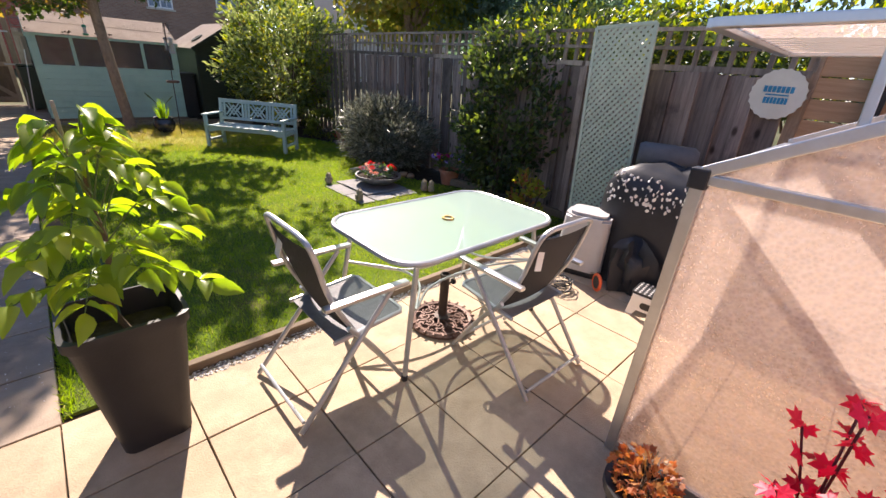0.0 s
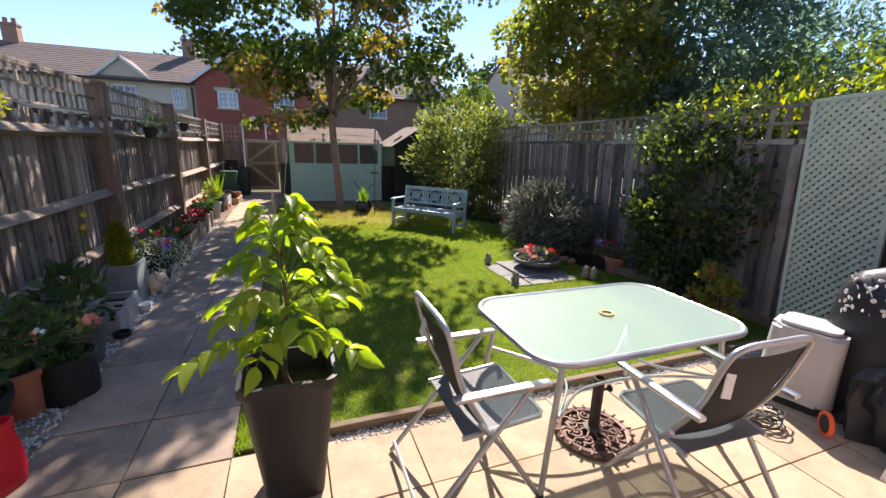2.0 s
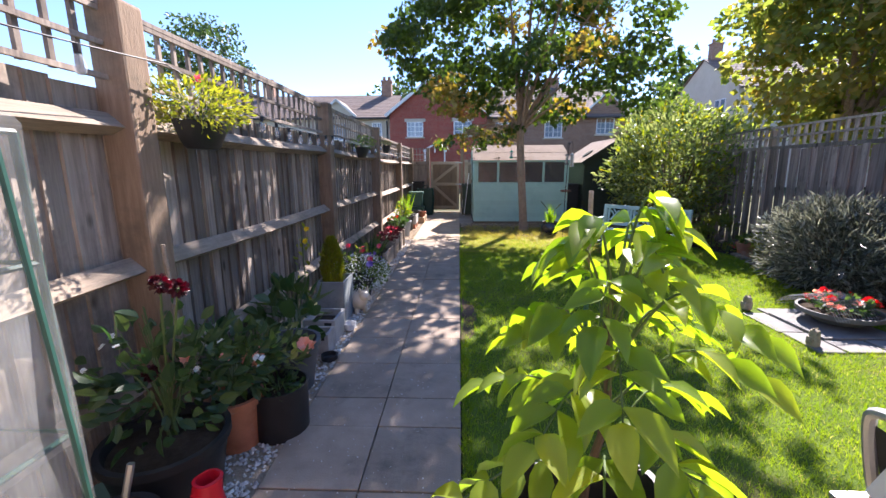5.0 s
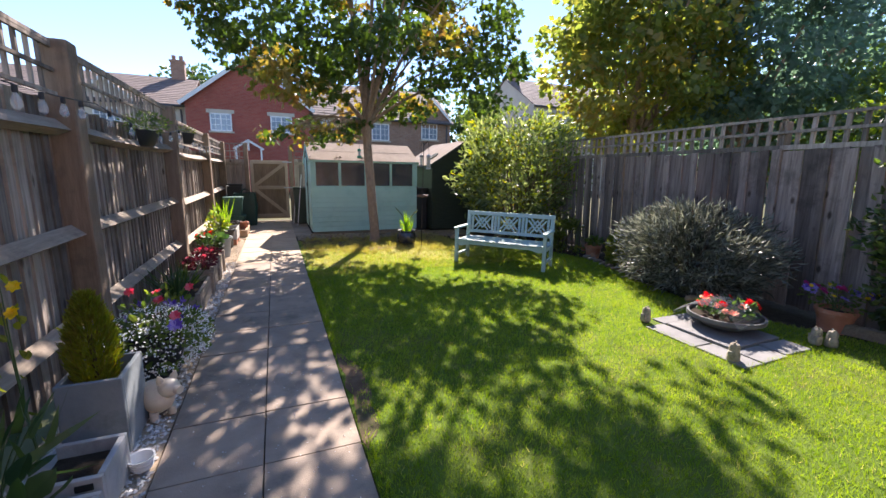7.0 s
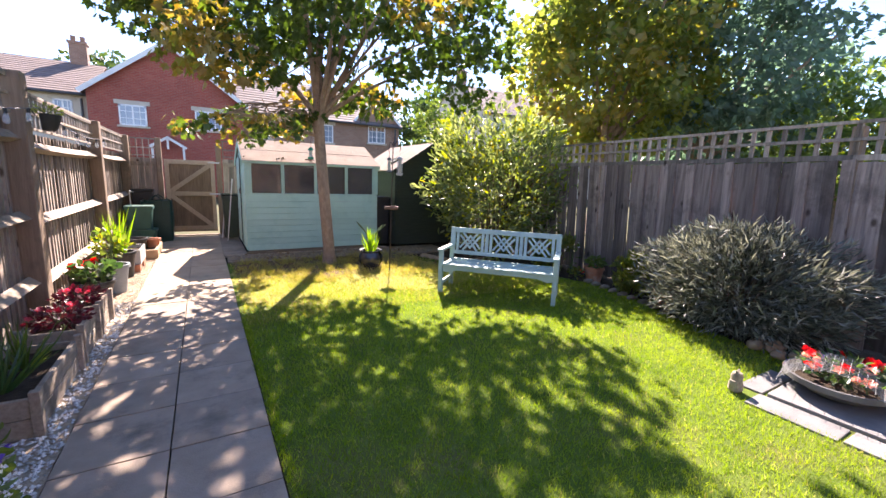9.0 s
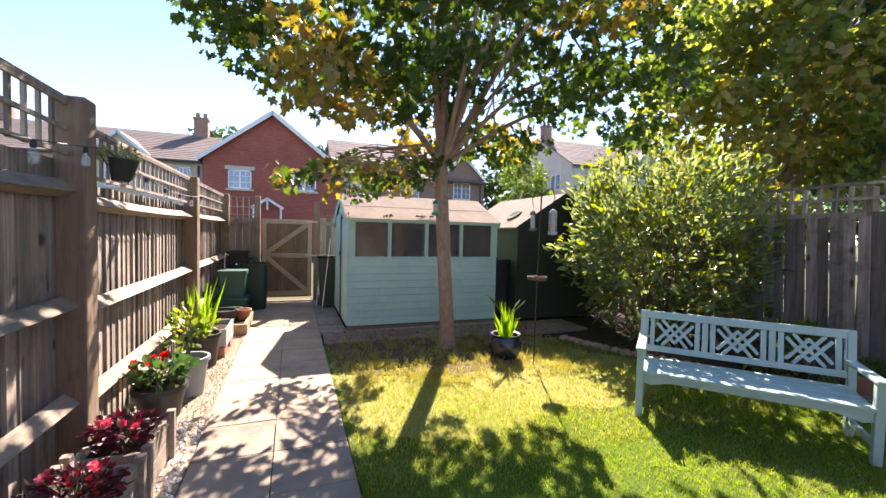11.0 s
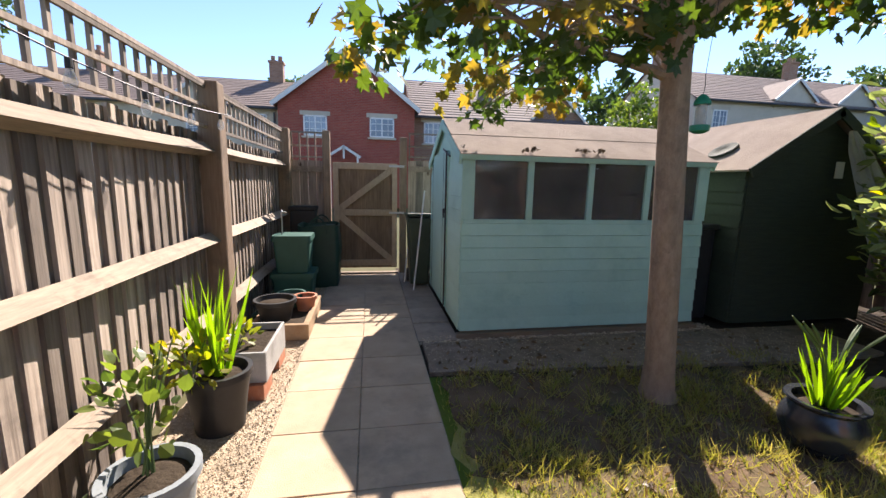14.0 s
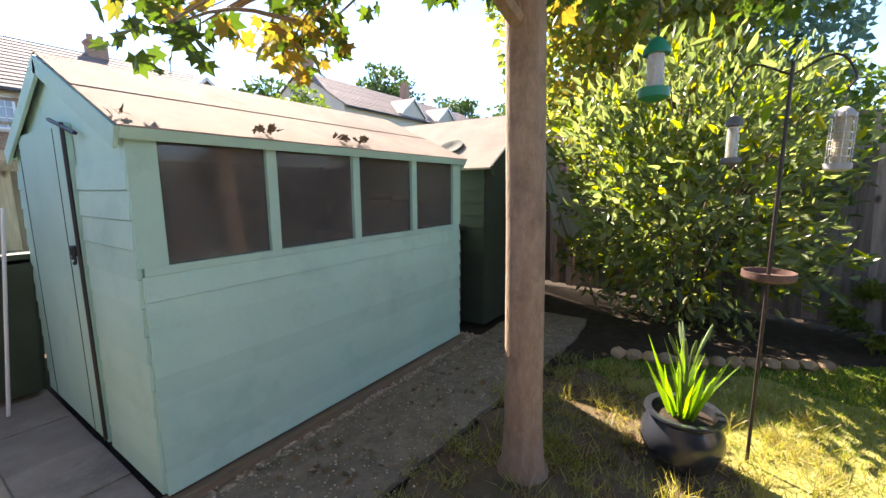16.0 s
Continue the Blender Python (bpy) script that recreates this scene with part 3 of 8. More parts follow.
DIAMOND = (np.array([(0, 0, 0), (0.5, 0.42, 0.10), (0, 1, -0.05), (-0.5, 0.42, 0.10)]), [(0, 1, 2), (0, 2, 3)])
OVAL = (np.array([(0, 0, 0), (0.36, 0.22, 0.07), (0.5, 0.52, 0.08), (0.3, 0.82, 0.0), (0, 1, -0.10), (-0.3, 0.82, 0.0), (-0.5, 0.52, 0.08), (-0.36, 0.22, 0.07),
                  (0, 0.3, 0), (0, 0.65, -0.02)]),
        [(0, 1, 8), (1, 2, 9, 8), (2, 3, 9), (3, 4, 9), (0, 8, 7), (8, 9, 6, 7), (9, 5, 6), (9, 4, 5)])
MAPLE = (np.array([(0, 0, 0), (0.22, -0.04, 0.0), (0.16, 0.16, 0.02), (0.55, 0.30, 0.05), (0.40, 0.44, 0.03), (0.50, 0.72, 0.02), (0.20, 0.62, 0.0), (0, 1, -0.08),
                   (-0.20, 0.62, 0.0), (-0.50, 0.72, 0.02), (-0.40, 0.44, 0.03), (-0.55, 0.30, 0.05), (-0.16, 0.16, 0.02), (-0.22, -0.04, 0.0), (0, 0.35, -0.04)]),
         [(14, 0, 1, 2), (14, 2, 3, 4), (14, 4, 5, 6), (14, 6, 7, 8), (14, 8, 9, 10), (14, 10, 11, 12), (14, 12, 13, 0)])
W_ROWS = [(0.0, 0.02), (0.18, 0.36), (0.4, 0.5), (0.62, 0.43), (0.82, 0.24), (1.0, 0.01)]
WALNUT = (np.array([(s * w, k, 0.34 * abs(s) * w - 0.30 * k * k + 0.12 * k + 0.02 * s * math.sin(9 * k)) for k, w in W_ROWS for s in (-1, 0, 1)]),
          [(3 * r + c, 3 * r + c + 1, 3 * r + c + 4, 3 * r + c + 3) for r in range(5) for c in (0, 1)])
BLADE = (np.array([(-0.5, 0, 0), (0.5, 0, 0), (0.35, 0.55, 0.04), (-0.35, 0.55, 0.04), (0, 1, 0.16)]), [(0, 1, 2, 3), (3, 2, 4)])
SPIKE = (np.array([(-0.5, 0, 0), (0.5, 0, 0), (0, 1, 0.25)]), [(0, 1, 2)])


def leaves(name, material, base, axis, length, width, shape=DIAMOND, parent=None, rng=None, label="", flat=None):
    """Many leaves in one mesh: foot points, directions, lengths and widths as arrays."""
    rng = rng or np.random.default_rng(1)
    n = len(base)
    axis = axis / np.maximum(1e-6, np.linalg.norm(axis, axis=1, keepdims=True))
    ref = rng.normal(size=(n, 3)) if flat is None else np.tile(flat, (n, 1)) + rng.normal(size=(n, 3)) * 0.35
    side = np.cross(axis, ref)
    side /= np.maximum(1e-6, np.linalg.norm(side, axis=1, keepdims=True))
    nor = np.cross(side, axis)
    tv, tf = shape
    L, W = np.broadcast_to(length, n)[:, None, None], np.broadcast_to(width, n)[:, None, None]
    V = base[:, None, :] + W * tv[None, :, 0:1] * side[:, None, :] + L * tv[None, :, 1:2] * axis[:, None, :] + L * tv[None, :, 2:3] * nor[:, None, :]
    k = len(tv)
    faces = [tuple(v + i * k for v in f) for i in range(n) for f in tf]
    me = bpy.data.meshes.new(name)
    me.from_pydata(V.reshape(-1, 3).tolist(), [], faces)
    me.materials.append(MAT[material])
    ob = new(name, me)
    if parent:
        ob.parent = parent
    if label:
        ob["label"] = label
    return ob


def cloud(rng, n, c, r, hollow=0.5):
    """n points in an ellipsoid, thinned towards its middle."""
    d = rng.normal(size=(n, 3))
    d /= np.linalg.norm(d, axis=1, keepdims=True)
    k = rng.uniform(hollow ** 3, 1, size=(n, 1)) ** (1 / 3)
    return np.array(c) + d * k * np.array(r)


def pot(name, label, at, r, h, material, taper=0.75, rim=0.02, soil=0.04, category="plant pot", group="", lip=0.012, seg=28, squash=1.0):
    """A round pot with wall, rim and soil."""
    t = thing(name, label, category, T(at), group)
    bm = BM()
    rb = r * taper
    lathe(bm, [(rb, 0), (rb + (r - rb) * 0.5, h * 0.5), (r - rim * 0.1, h - 0.04), (r + lip, h - 0.035), (r + lip, h), (r - rim * 0.6, h), (r - rim, h - 0.05), (rb + (r - rb) * 0.6 - rim, h * 0.6)], seg, squash=squash)
    part("body", bm, material, t, smooth=True)
    bm = BM()
    lathe(bm, [(0.01, h - soil - 0.02), (r - rim - 0.006, h - soil - 0.02), (r - rim - 0.006, h - soil), (r * 0.4, h - soil + 0.012), (0.01, h - soil + 0.018)], seg, squash=squash)
    part("soil", bm, "soil", t, smooth=True)
    return t


def bushy(name, label, at, height, radius, n, leaf, material, seed, stems=6, flowers=(), lean=(0, 0), width=0.55, shape=OVAL, category="plant", hollow=0.2, low=0.15, stem_mat="green_stem", stem_r=0.005, droop=0.0):
    """A leafy plant: stems, foliage and flowers. flowers: (part name, material, number, size, height share)."""
    rng = np.random.default_rng(seed)
    t = thing(name, label, category, T(at))
    tops = []
    for i in range(stems):
        a, k = rng.uniform(0, 2 * math.pi), rng.uniform(0.25, 1)
        tops.append(Vector((radius * 0.75 * k * math.cos(a) + lean[0], radius * 0.75 * k * math.sin(a) + lean[1], height * rng.uniform(0.7, 1.0))))
    for i, p in enumerate(tops):
        bm = BM()
        tube(bm, bend([(0.02 * math.cos(i), 0.02 * math.sin(i), 0), (p.x * 0.35, p.y * 0.35, p.z * 0.5), p], 4), [stem_r * (1 - 0.6 * j / 8) for j in range(9)], 5)
        part("stem", bm, stem_mat, t)
    pts = cloud(rng, n, (lean[0] * 0.6, lean[1] * 0.6, height * (0.5 + low / 2)), (radius, radius, height * (0.5 - low / 2)), hollow)
    out = pts - np.array((lean[0] * 0.3, lean[1] * 0.3, height * 0.35))
    ax = out / np.linalg.norm(out, axis=1, keepdims=True) + rng.normal(size=(n, 3)) * 0.45
    ax[:, 2] -= droop
    ln = leaf * rng.uniform(0.6, 1.25, n)
    leaves("foliage", material, pts, ax, ln, ln * width, shape, t, rng)
    for fname, fm, num, size, share in flowers:
        for i in range(num):
            a, k = rng.uniform(0, 2 * math.pi), rng.uniform(0.2, 1.0) ** 0.5
            c = np.array((radius * k * math.cos(a) + lean[0] * 0.8, radius * k * math.sin(a) + lean[1] * 0.8, height * (share + rng.uniform(-0.14, 0.10) - 0.18 * k * k)))
            flower(fname, fm, c, size * rng.uniform(0.8, 1.15), t, rng)
    return t


def flower(name, material, c, size, parent, rng, petals=12):
    """One blossom: two whorls of petals round a heart."""
    c = np.array(c)
    tilt = np.array((rng.uniform(-0.5, 0.5), rng.uniform(-0.9, 0.1), 0.7))
    tilt /= np.linalg.norm(tilt)
    u = np.cross(tilt, (1, 0, 0))
    u /= np.linalg.norm(u)
    v = np.cross(tilt, u)
    ang = np.linspace(0, 2 * math.pi, petals, endpoint=False) + np.tile([0, 0.1], petals // 2)
    lift = np.tile([0.15, 0.6], petals // 2)[:, None]
    ax = np.cos(ang)[:, None] * u + np.sin(ang)[:, None] * v + lift * tilt
    return leaves(name, material, np.tile(c, (petals, 1)), ax, np.full(petals, size * 0.55), np.full(petals, size * 0.42), OVAL, parent, rng, flat=tilt)


# ---- ground ----
def sheet(name, outline, z, material, label, category, thick=0.03):
    bm = BM()
    top = [bm.verts.new((x, y, z)) for x, y in outline]
    bot = [bm.verts.new((x, y, z - thick)) for x, y in outline]
    bm.faces.new(top)
    bm.faces.new(bot[::-1])
    for i in range(len(top)):
        j = (i + 1) % len(top)
        bm.faces.new((top[i], bot[i], bot[j], top[j]))
    return structure(name, bm, material, label, category)


sheet("ground", [(-400, -400), (400, -400), (400, 400), (-400, 400)], -0.075, "field", "rough ground under and around the garden", "ground", 0.2)
sheet("bed_base", [(0.47, 2.9), (6.3, 2.9), (6.3, 15.4), (0.47, 15.4)], -0.03, "soil", "dark bare soil of the planting beds", "soil")
LAWN = [(0.47, 2.99), (5.05, 2.99), (5.05, 4.3), (4.85, 4.8), (4.5, 5.6), (4.42, 6.3), (4.55, 7.0), (4.85, 7.6), (4.92, 8.4), (4.75, 9.0), (4.2, 9.8), (3.95, 10.4), (3.7, 11.0), (3.2, 11.35), (1.6, 11.5), (0.47, 11.6)]
sheet("lawn", LAWN, -0.012, "turf", "mown lawn with worn sunny patches", "lawn")
def ragged(outline, k, seed):
    """The same outline with an uneven, natural edge."""
    g = random.Random(seed)
    out = []
    for (xa, ya), (xb, yb) in zip(outline, outline[1:] + outline[:1]):
        n = max(2, int(math.hypot(xb - xa, yb - ya) / 0.09))
        out += [(xa + (xb - xa) * i / n + g.uniform(-k, k), ya + (yb - ya) * i / n + g.uniform(-k, k)) for i in range(n)]
    return out


sheet("dry_turf", ragged([(0.5, 9.3), (1.3, 8.9), (2.2, 9.2), (2.9, 9.0), (3.6, 9.5), (3.75, 10.2), (3.3, 10.9), (2.0, 11.1), (0.52, 11.1)], 0.06, 2), -0.010, "dry_turf", "thin straw-coloured worn grass near the tree", "lawn", 0.002)
sheet("worn_ground", ragged([(0.56, 10.6), (1.0, 10.35), (1.6, 10.15), (2.4, 10.25), (2.9, 10.65), (3.3, 11.3), (2.4, 11.5), (1.6, 11.55), (0.56, 11.58)], 0.06, 3), -0.007, "earth", "bare mossy earth round the tree", "soil", 0.005)
sheet("bare_edge", ragged([(0.49, 5.0), (0.57, 5.1), (0.61, 5.5), (0.63, 5.8), (0.56, 6.1), (0.49, 6.2)], 0.018, 9), -0.009, "earth", "bare brown earth worn along the lawn edge", "soil", 0.003)
sheet("concrete_strip", ragged([(0.49, 11.66), (3.9, 11.45), (4.4, 11.5), (4.4, 12.2), (0.49, 12.2)], 0.012, 4), 0.0, "screed", "rough concrete strip in front of the shed", "paving", 0.05)
sheet("gravel_bed", [(-1.06, -2), (-0.475, -2), (-0.475, 15.0), (-1.06, 15.0)], -0.02, "gravel", "pale gravel strip along the fence", "gravel")
sheet("gravel_margin", [(0.47, 12.225), (3.4, 12.225), (3.4, 12.42), (0.47, 12.42)], -0.015, "gravel", "loose gravel along the shed foot", "gravel")
sheet("patio_base", [(-0.475, -4), (6.0, -4), (6.0, 2.93), (-0.475, 2.93)], -0.03, "screed", "mortar bed between the patio slabs", "paving")
sheet("path_base", [(-0.475, 2.93), (0.47, 2.93), (0.47, 9.6), (-0.475, 9.6)], -0.028, "soil", "dirt in the path joints", "soil")
sheet("sand_base", [(-0.475, 9.6), (0.47, 9.6), (0.47, 15.0), (-0.475, 15.0)], -0.012, "gravel", "sand in the joints of the far path", "sand")


def scatter(name, label, material, n, x0, x1, y0, y1, z, s0, s1, seed, category):
    """Loose stones, joined."""
    rng = np.random.default_rng(seed)
    oct_v = np.array([(1, 0, 0), (-1, 0, 0), (0, 1, 0), (0, -1, 0), (0, 0, 1), (0, 0, -1)], float)
    oct_f = [(0, 2, 4), (2, 1, 4), (1, 3, 4), (3, 0, 4), (2, 0, 5), (1, 2, 5), (3, 1, 5), (0, 3, 5)]
    s = rng.uniform(s0, s1, n)
    p = np.column_stack((rng.uniform(x0, x1, n), rng.uniform(y0, y1, n), np.full(n, z) + s * 0.3))
    V = p[:, None, :] + s[:, None, None] * oct_v[None] * rng.uniform(0.5, 1.2, (n, 6, 1)) * np.array((1, 1, 0.7))
    me = bpy.data.meshes.new(name)
    me.from_pydata(V.reshape(-1, 3).tolist(), [], [tuple(v + 6 * i for v in f) for i in range(n) for f in oct_f])
    me.materials.append(MAT[material])
    return tagged(new(name, me), label, category, kind="stuff")


scatter("gravel_stones", "pale loose gravel chippings beside the path", "chips", 9500, -1.04, -0.48, 2.2, 9.9, -0.018, 0.007, 0.019, 3, "gravel")
scatter("fine_gravel", "fine sandy gravel near the gate", "pebble", 11000, -1.04, -0.48, 9.7, 14.2, -0.018, 0.003, 0.008, 8, "gravel")
scatter("shed_pebbles", "small stones along the shed foot", "pebble", 1600, 0.5, 3.4, 12.17, 12.36, -0.012, 0.008, 0.018, 4, "gravel")
scatter("path_grit", "pale grit and crumbs strewn on the path slabs", "chips", 420, -0.46, 0.46, 3.1, 6.0, 0.001, 0.002, 0.006, 7, "gravel")
scatter("edge_pebbles", "small pebbles along the lawn edging", "chips", 1500, 0.95, 4.6, 2.87, 2.942, 0.0, 0.005, 0.012, 5, "gravel")


# ---- fences ----
FX = -1.02          # face of the posts of the long fence
POST_Y = [-1.75, 1.1, 3.74, 6.57, 9.42, 12.3, 14.9]
post_bm = BM()
box(post_bm, (0.15, 0.15, 2.19), (0, 0, 1.02), bevel=0.014)
post_me = finish(post_bm, "fence_post", MAT["post_wood"])
side_fence = tagged(thing("side_fence", "long weathered close-board fence with trellis top and square posts", "fence"), kind="structure")
far_fence = tagged(thing("opposite_fence", "grey-brown close-board fence topped with open trellis", "fence"), kind="structure")
back_fence = tagged(thing("back_fence", "dark boarded fence beside the gate with trellis top", "fence"), kind="structure")


def bay_of(fence):
    ob = new("fence_panel")
    ob.empty_display_size = 0.1
    ob.parent = fence
    return ob


for i, y in enumerate(POST_Y):
    ob = new("post", post_me)
    ob.parent = side_fence
    ob.matrix_basis = T((FX - 0.06, y, 0.02 if i < 5 else -0.08))


def board_mesh(name, w, h, t, material, thick=-1):
    """A feather-edged board: thin at one side, nicked at the top."""
    bm = BM()
    prism(bm, [(-w / 2, 0), (w / 2, 0), (w / 2, h), (-w / 2, h + 0.004)], t)
    for v in bm.verts:
        if v.co.x * thick < 0:
            v.co.y *= 0.25
    return finish(bm, name, MAT[material])


def lattice_strip(parent, y0, y1, x, z0, z1, step, material, rows=2, th=0.018, w=0.022):
    """A band of trellis along y."""
    bar = BM()
    box(bar, (th, w, z1 - z0), (0, 0, (z1 - z0) / 2))
    bar = finish(bar, "trellis_slat", MAT[material])
    n = max(2, int((y1 - y0) / step))
    for i in range(n + 1):
        piece("trellis_slat", bar, parent, T((x, y0 + (y1 - y0) * i / n, z0)))
    rail = BM()
    box(rail, (th, y1 - y0, w), (0, 0, 0))
    rail = finish(rail, "trellis_rail", MAT[material])
    for k in range(rows + 1):
        piece("trellis_rail", rail, parent, T((x + th, (y0 + y1) / 2, z0 + (z1 - z0 - w) * k / rows + w / 2)))
    cap = BM()
    box(cap, (0.045, y1 - y0, 0.022), (0, 0, 0))
    part("trellis_cap", cap, material, parent, m=T((x + 0.006, (y0 + y1) / 2, z1 + 0.012)))


def arris(parent, y0, y1, x, z, sag):
    """A three-cornered rail, a little bowed."""
    bm = BM()
    tri = [(0.0, 0.045), (0.075, -0.02), (0.0, -0.055)]
    rings = []
    for i in range(9):
        k = i / 8
        rings.append([bm.verts.new((x + dx - 0.03 * sag * math.sin(math.pi * k), y0 + (y1 - y0) * k, z + dz - 0.02 * sag * math.sin(math.pi * k))) for dx, dz in tri])
    for a, b in zip(rings, rings[1:]):
        for k in range(3):
            bm.faces.new((a[k], a[(k + 1) % 3], b[(k + 1) % 3], b[k]))
    bm.faces.new(rings[0][::-1])
    bm.faces.new(rings[-1])
    part("rail", bm, "rail_wood", parent)


fence_boards = []
rng = random.Random(5)
board_L = board_mesh("board", 0.120, 1.74, 0.021, "old_wood", 1)
for i in range(len(POST_Y) - 1):
    y0, y1 = POST_Y[i] + 0.06, POST_Y[i + 1] - 0.06
    drop = 0.0 if i < 4 else 0.1
    bay = bay_of(side_fence)
    for z, sag in ((0.40, 0.6), (0.96, 1.0), (1.62, 1.0)):
        arris(bay, y0, y1, FX - 0.095, z - drop * 0.6, sag * rng.uniform(0.5, 1.3))
    lattice_strip(bay, y0, y1, FX - 0.09, 1.80 - drop, 2.10 - drop, 0.115, "old_wood")
    n = round((y1 - y0) / 0.108)
    for k in range(-1, n + 1):
        fence_boards.append((board_L, bay, T((FX - 0.15 + rng.uniform(-0.004, 0.004), y0 + (k + 0.5) * (y1 - y0) / n, 0.04 - drop + rng.uniform(-0.015, 0.01))) @ pose(0, 0, 0, 0, rng.uniform(-0.35, 0.35), -90 + rng.uniform(-2, 3))))


def rx(y):
    """x of the opposite fence at y."""
    return 5.25 + 0.078 * (y - 6.09)


board_R = [board_mesh("board", 0.100, 1.655, 0.022, "brown_wood"), board_mesh("board", 0.150, 1.655, 0.022, "brown_wood")]
R_BAYS = [(1.42, 3.2), (3.2, 6.0), (6.0, 8.8), (8.8, 11.6), (11.6, 14.4)]
for y0, y1 in R_BAYS:
    bay = bay_of(far_fence)
    turn = math.degrees(math.atan2(0.078, 1))
    frame_m = T((rx(y0), y0, 0)) @ pose(0, 0, 0, 0, 0, -turn)
    ln = (y1 - y0) / math.cos(radians(turn))
    sub = part("top_rail", (lambda b: (box(b, (0.035, ln, 0.05), (0.03, ln / 2, 1.705)), b)[1])(BM()), "old_wood", bay, m=frame_m)
    for k in range(int(ln / 0.14) + 1):
        b = BM()
        box(b, (0.03, 0.035, 0.31), (0.03, 0, 1.875))
        part("trellis_slat", b, "old_wood", bay, m=frame_m @ T((0, min(ln, k * 0.14), 0)))
    for z in (1.865, 2.015):
        b = BM()
        box(b, (0.024, ln, 0.03), (0.002, ln / 2, z))
        part("trellis_rail", b, "old_wood", bay, m=frame_m)
    b = BM()
    box(b, (0.09, 0.09, 2.0), (0.06, 0, 0.98), bevel=0.008)
    part("post", b, "post_wood", bay, m=frame_m)
    n = round(ln / 0.112)
    for k in range(n):
        fence_boards.append((board_R[k % 2], bay, frame_m @ T((0.026 * (k % 2) + rng.uniform(-0.003, 0.003), (k + 0.5) * ln / n, 0.02 + rng.uniform(-0.012, 0.012))) @ pose(0, 0, 0, 0, 2.6 + rng.uniform(-0.5, 0.5), 90 + rng.uniform(-3, 3))))

# newer slatted panel beyond the boards
slat_panel = thing("slatted_fence_panel", "newer reddish horizontal slat fence with a dark post", "fence panel")
b = BM()
box(b, (0.14, 2.3, 0.02), (0, 0, 0), bevel=0.003)
slat_me = finish(b, "slat", MAT["new_wood"])
for k in range(12):
    piece("slat", slat_me, slat_panel, T((4.92, 0.25, 0.14 + k * 0.148)) @ pose(0, 0, 0, 0, 90, 0))
b = BM()
box(b, (0.09, 0.09, 2.0), (4.86, 1.02, 1.0), bevel=0.006)
part("post", b, "black_metal", slat_panel, "dark post")
# panels that close the garden behind the camera
b = BM()
box(b, (6.4, 0.2, 5.2), (2.2, -4.2, 2.6))
structure("house_wall", b, "brown_brick", "plain brick house wall behind the patio", "wall")
b = BM()
box(b, (0.05, 3.2, 1.8), (5.1, -2.5, 0.9))
structure("fence_return", b, "old_wood", "plain boarded fence beside the patio", "fence")

# ---- back fence and gate ----
GY = 14.96


def boarded(x0, x1, z1, y, trellis):
    t = bay_of(back_fence)
    n = max(2, round((x1 - x0) / 0.11))
    for k in range(n):
        b = BM()
        box(b, ((x1 - x0) / n - 0.004, 0.018, z1), (x0 + (k + 0.5) * (x1 - x0) / n, y + 0.004 * (k % 2), z1 / 2))
        part("board", b, "old_wood", t)
    for z in (0.4, z1 - 0.12):
        b = BM()
        box(b, (x1 - x0, 0.045, 0.08), ((x0 + x1) / 2, y - 0.035, z))
        part("rail", b, "rail_wood", t)
    if trellis:
        for k in range(5):
            b = BM()
            box(b, (0.02, 0.02, 0.4), (x0 + 0.02 + (x1 - x0 - 0.04) * k / 4, y, z1 + 0.19))
            part("trellis_slat", b, "old_wood", t)
        for z in (0.05, 0.2, 0.38):
            b = BM()
            box(b, (x1 - x0, 0.02, 0.022), ((x0 + x1) / 2, y - 0.021, z1 + z))
            part("trellis_rail", b, "old_wood", t)
    return t


boarded(-1.02, -0.56, 1.62, GY + 0.05, True)
boarded(0.62, 2.4, 1.66, GY + 0.05, True)
boarded(2.4, 6.2, 1.7, GY + 0.05, False)
for x, h in ((-0.53, 2.03), (0.545, 1.98)):
    b = BM()
    box(b, (0.1, 0.1, h), (x, GY + 0.02, h / 2), bevel=0.01)
    tagged(part("gate_post", b, "post_wood"), "square brown timber gate post", "gate post", "gate posts")

gate = thing("garden_gate", "closed brown ledged and braced timber gate", "gate")
for k in range(8):
    b = BM()
    w = 0.90 / 8
    box(b, (w + 0.004, 0.014 + 0.006 * (k % 2), 1.52), (-0.445 + (k + 0.5) * w, GY + 0.02, 0.84), bevel=0.002)
    part("board", b, "gate_wood", gate)
for z in (0.16, 0.90, 1.56):
    b = BM()
    box(b, (0.90, 0.03, 0.09), (0.005, GY - 0.008, z), bevel=0.004)
    part("ledge", b, "gate_rail", gate)
for x in (-0.41, 0.42):
    b = BM()
    box(b, (0.075, 0.03, 1.5), (x, GY - 0.010, 0.85), bevel=0.004)
    part("stile", b, "gate_rail", gate)
for z0, z1 in ((0.95, 1.52), (0.86, 0.20)):
    b = BM()
    d = Vector((0.74, 0, z1 - z0))
    box(b, (d.length, 0.034, 0.085), m=T((0.005, GY - 0.012, (z0 + z1) / 2)) @ pose(0, 0, 0, 0, -math.degrees(math.atan2(d.z, d.x)), 0))
    part("brace", b, "gate_rail", gate)
for z in (0.90, 1.57):
    b = BM()
    box(b, (0.22, 0.012, 0.03), (0.45, GY - 0.032, z), bevel=0.002)
    part("hinge" if z > 1 else "latch", b, "grey_steel", gate, "galvanised metal fitting")
b = BM()
box(b, (0.95, 0.08, 0.05), (0.0, GY + 0.02, -0.01))
structure("threshold", b, "screed", "concrete threshold under the gate", "threshold")


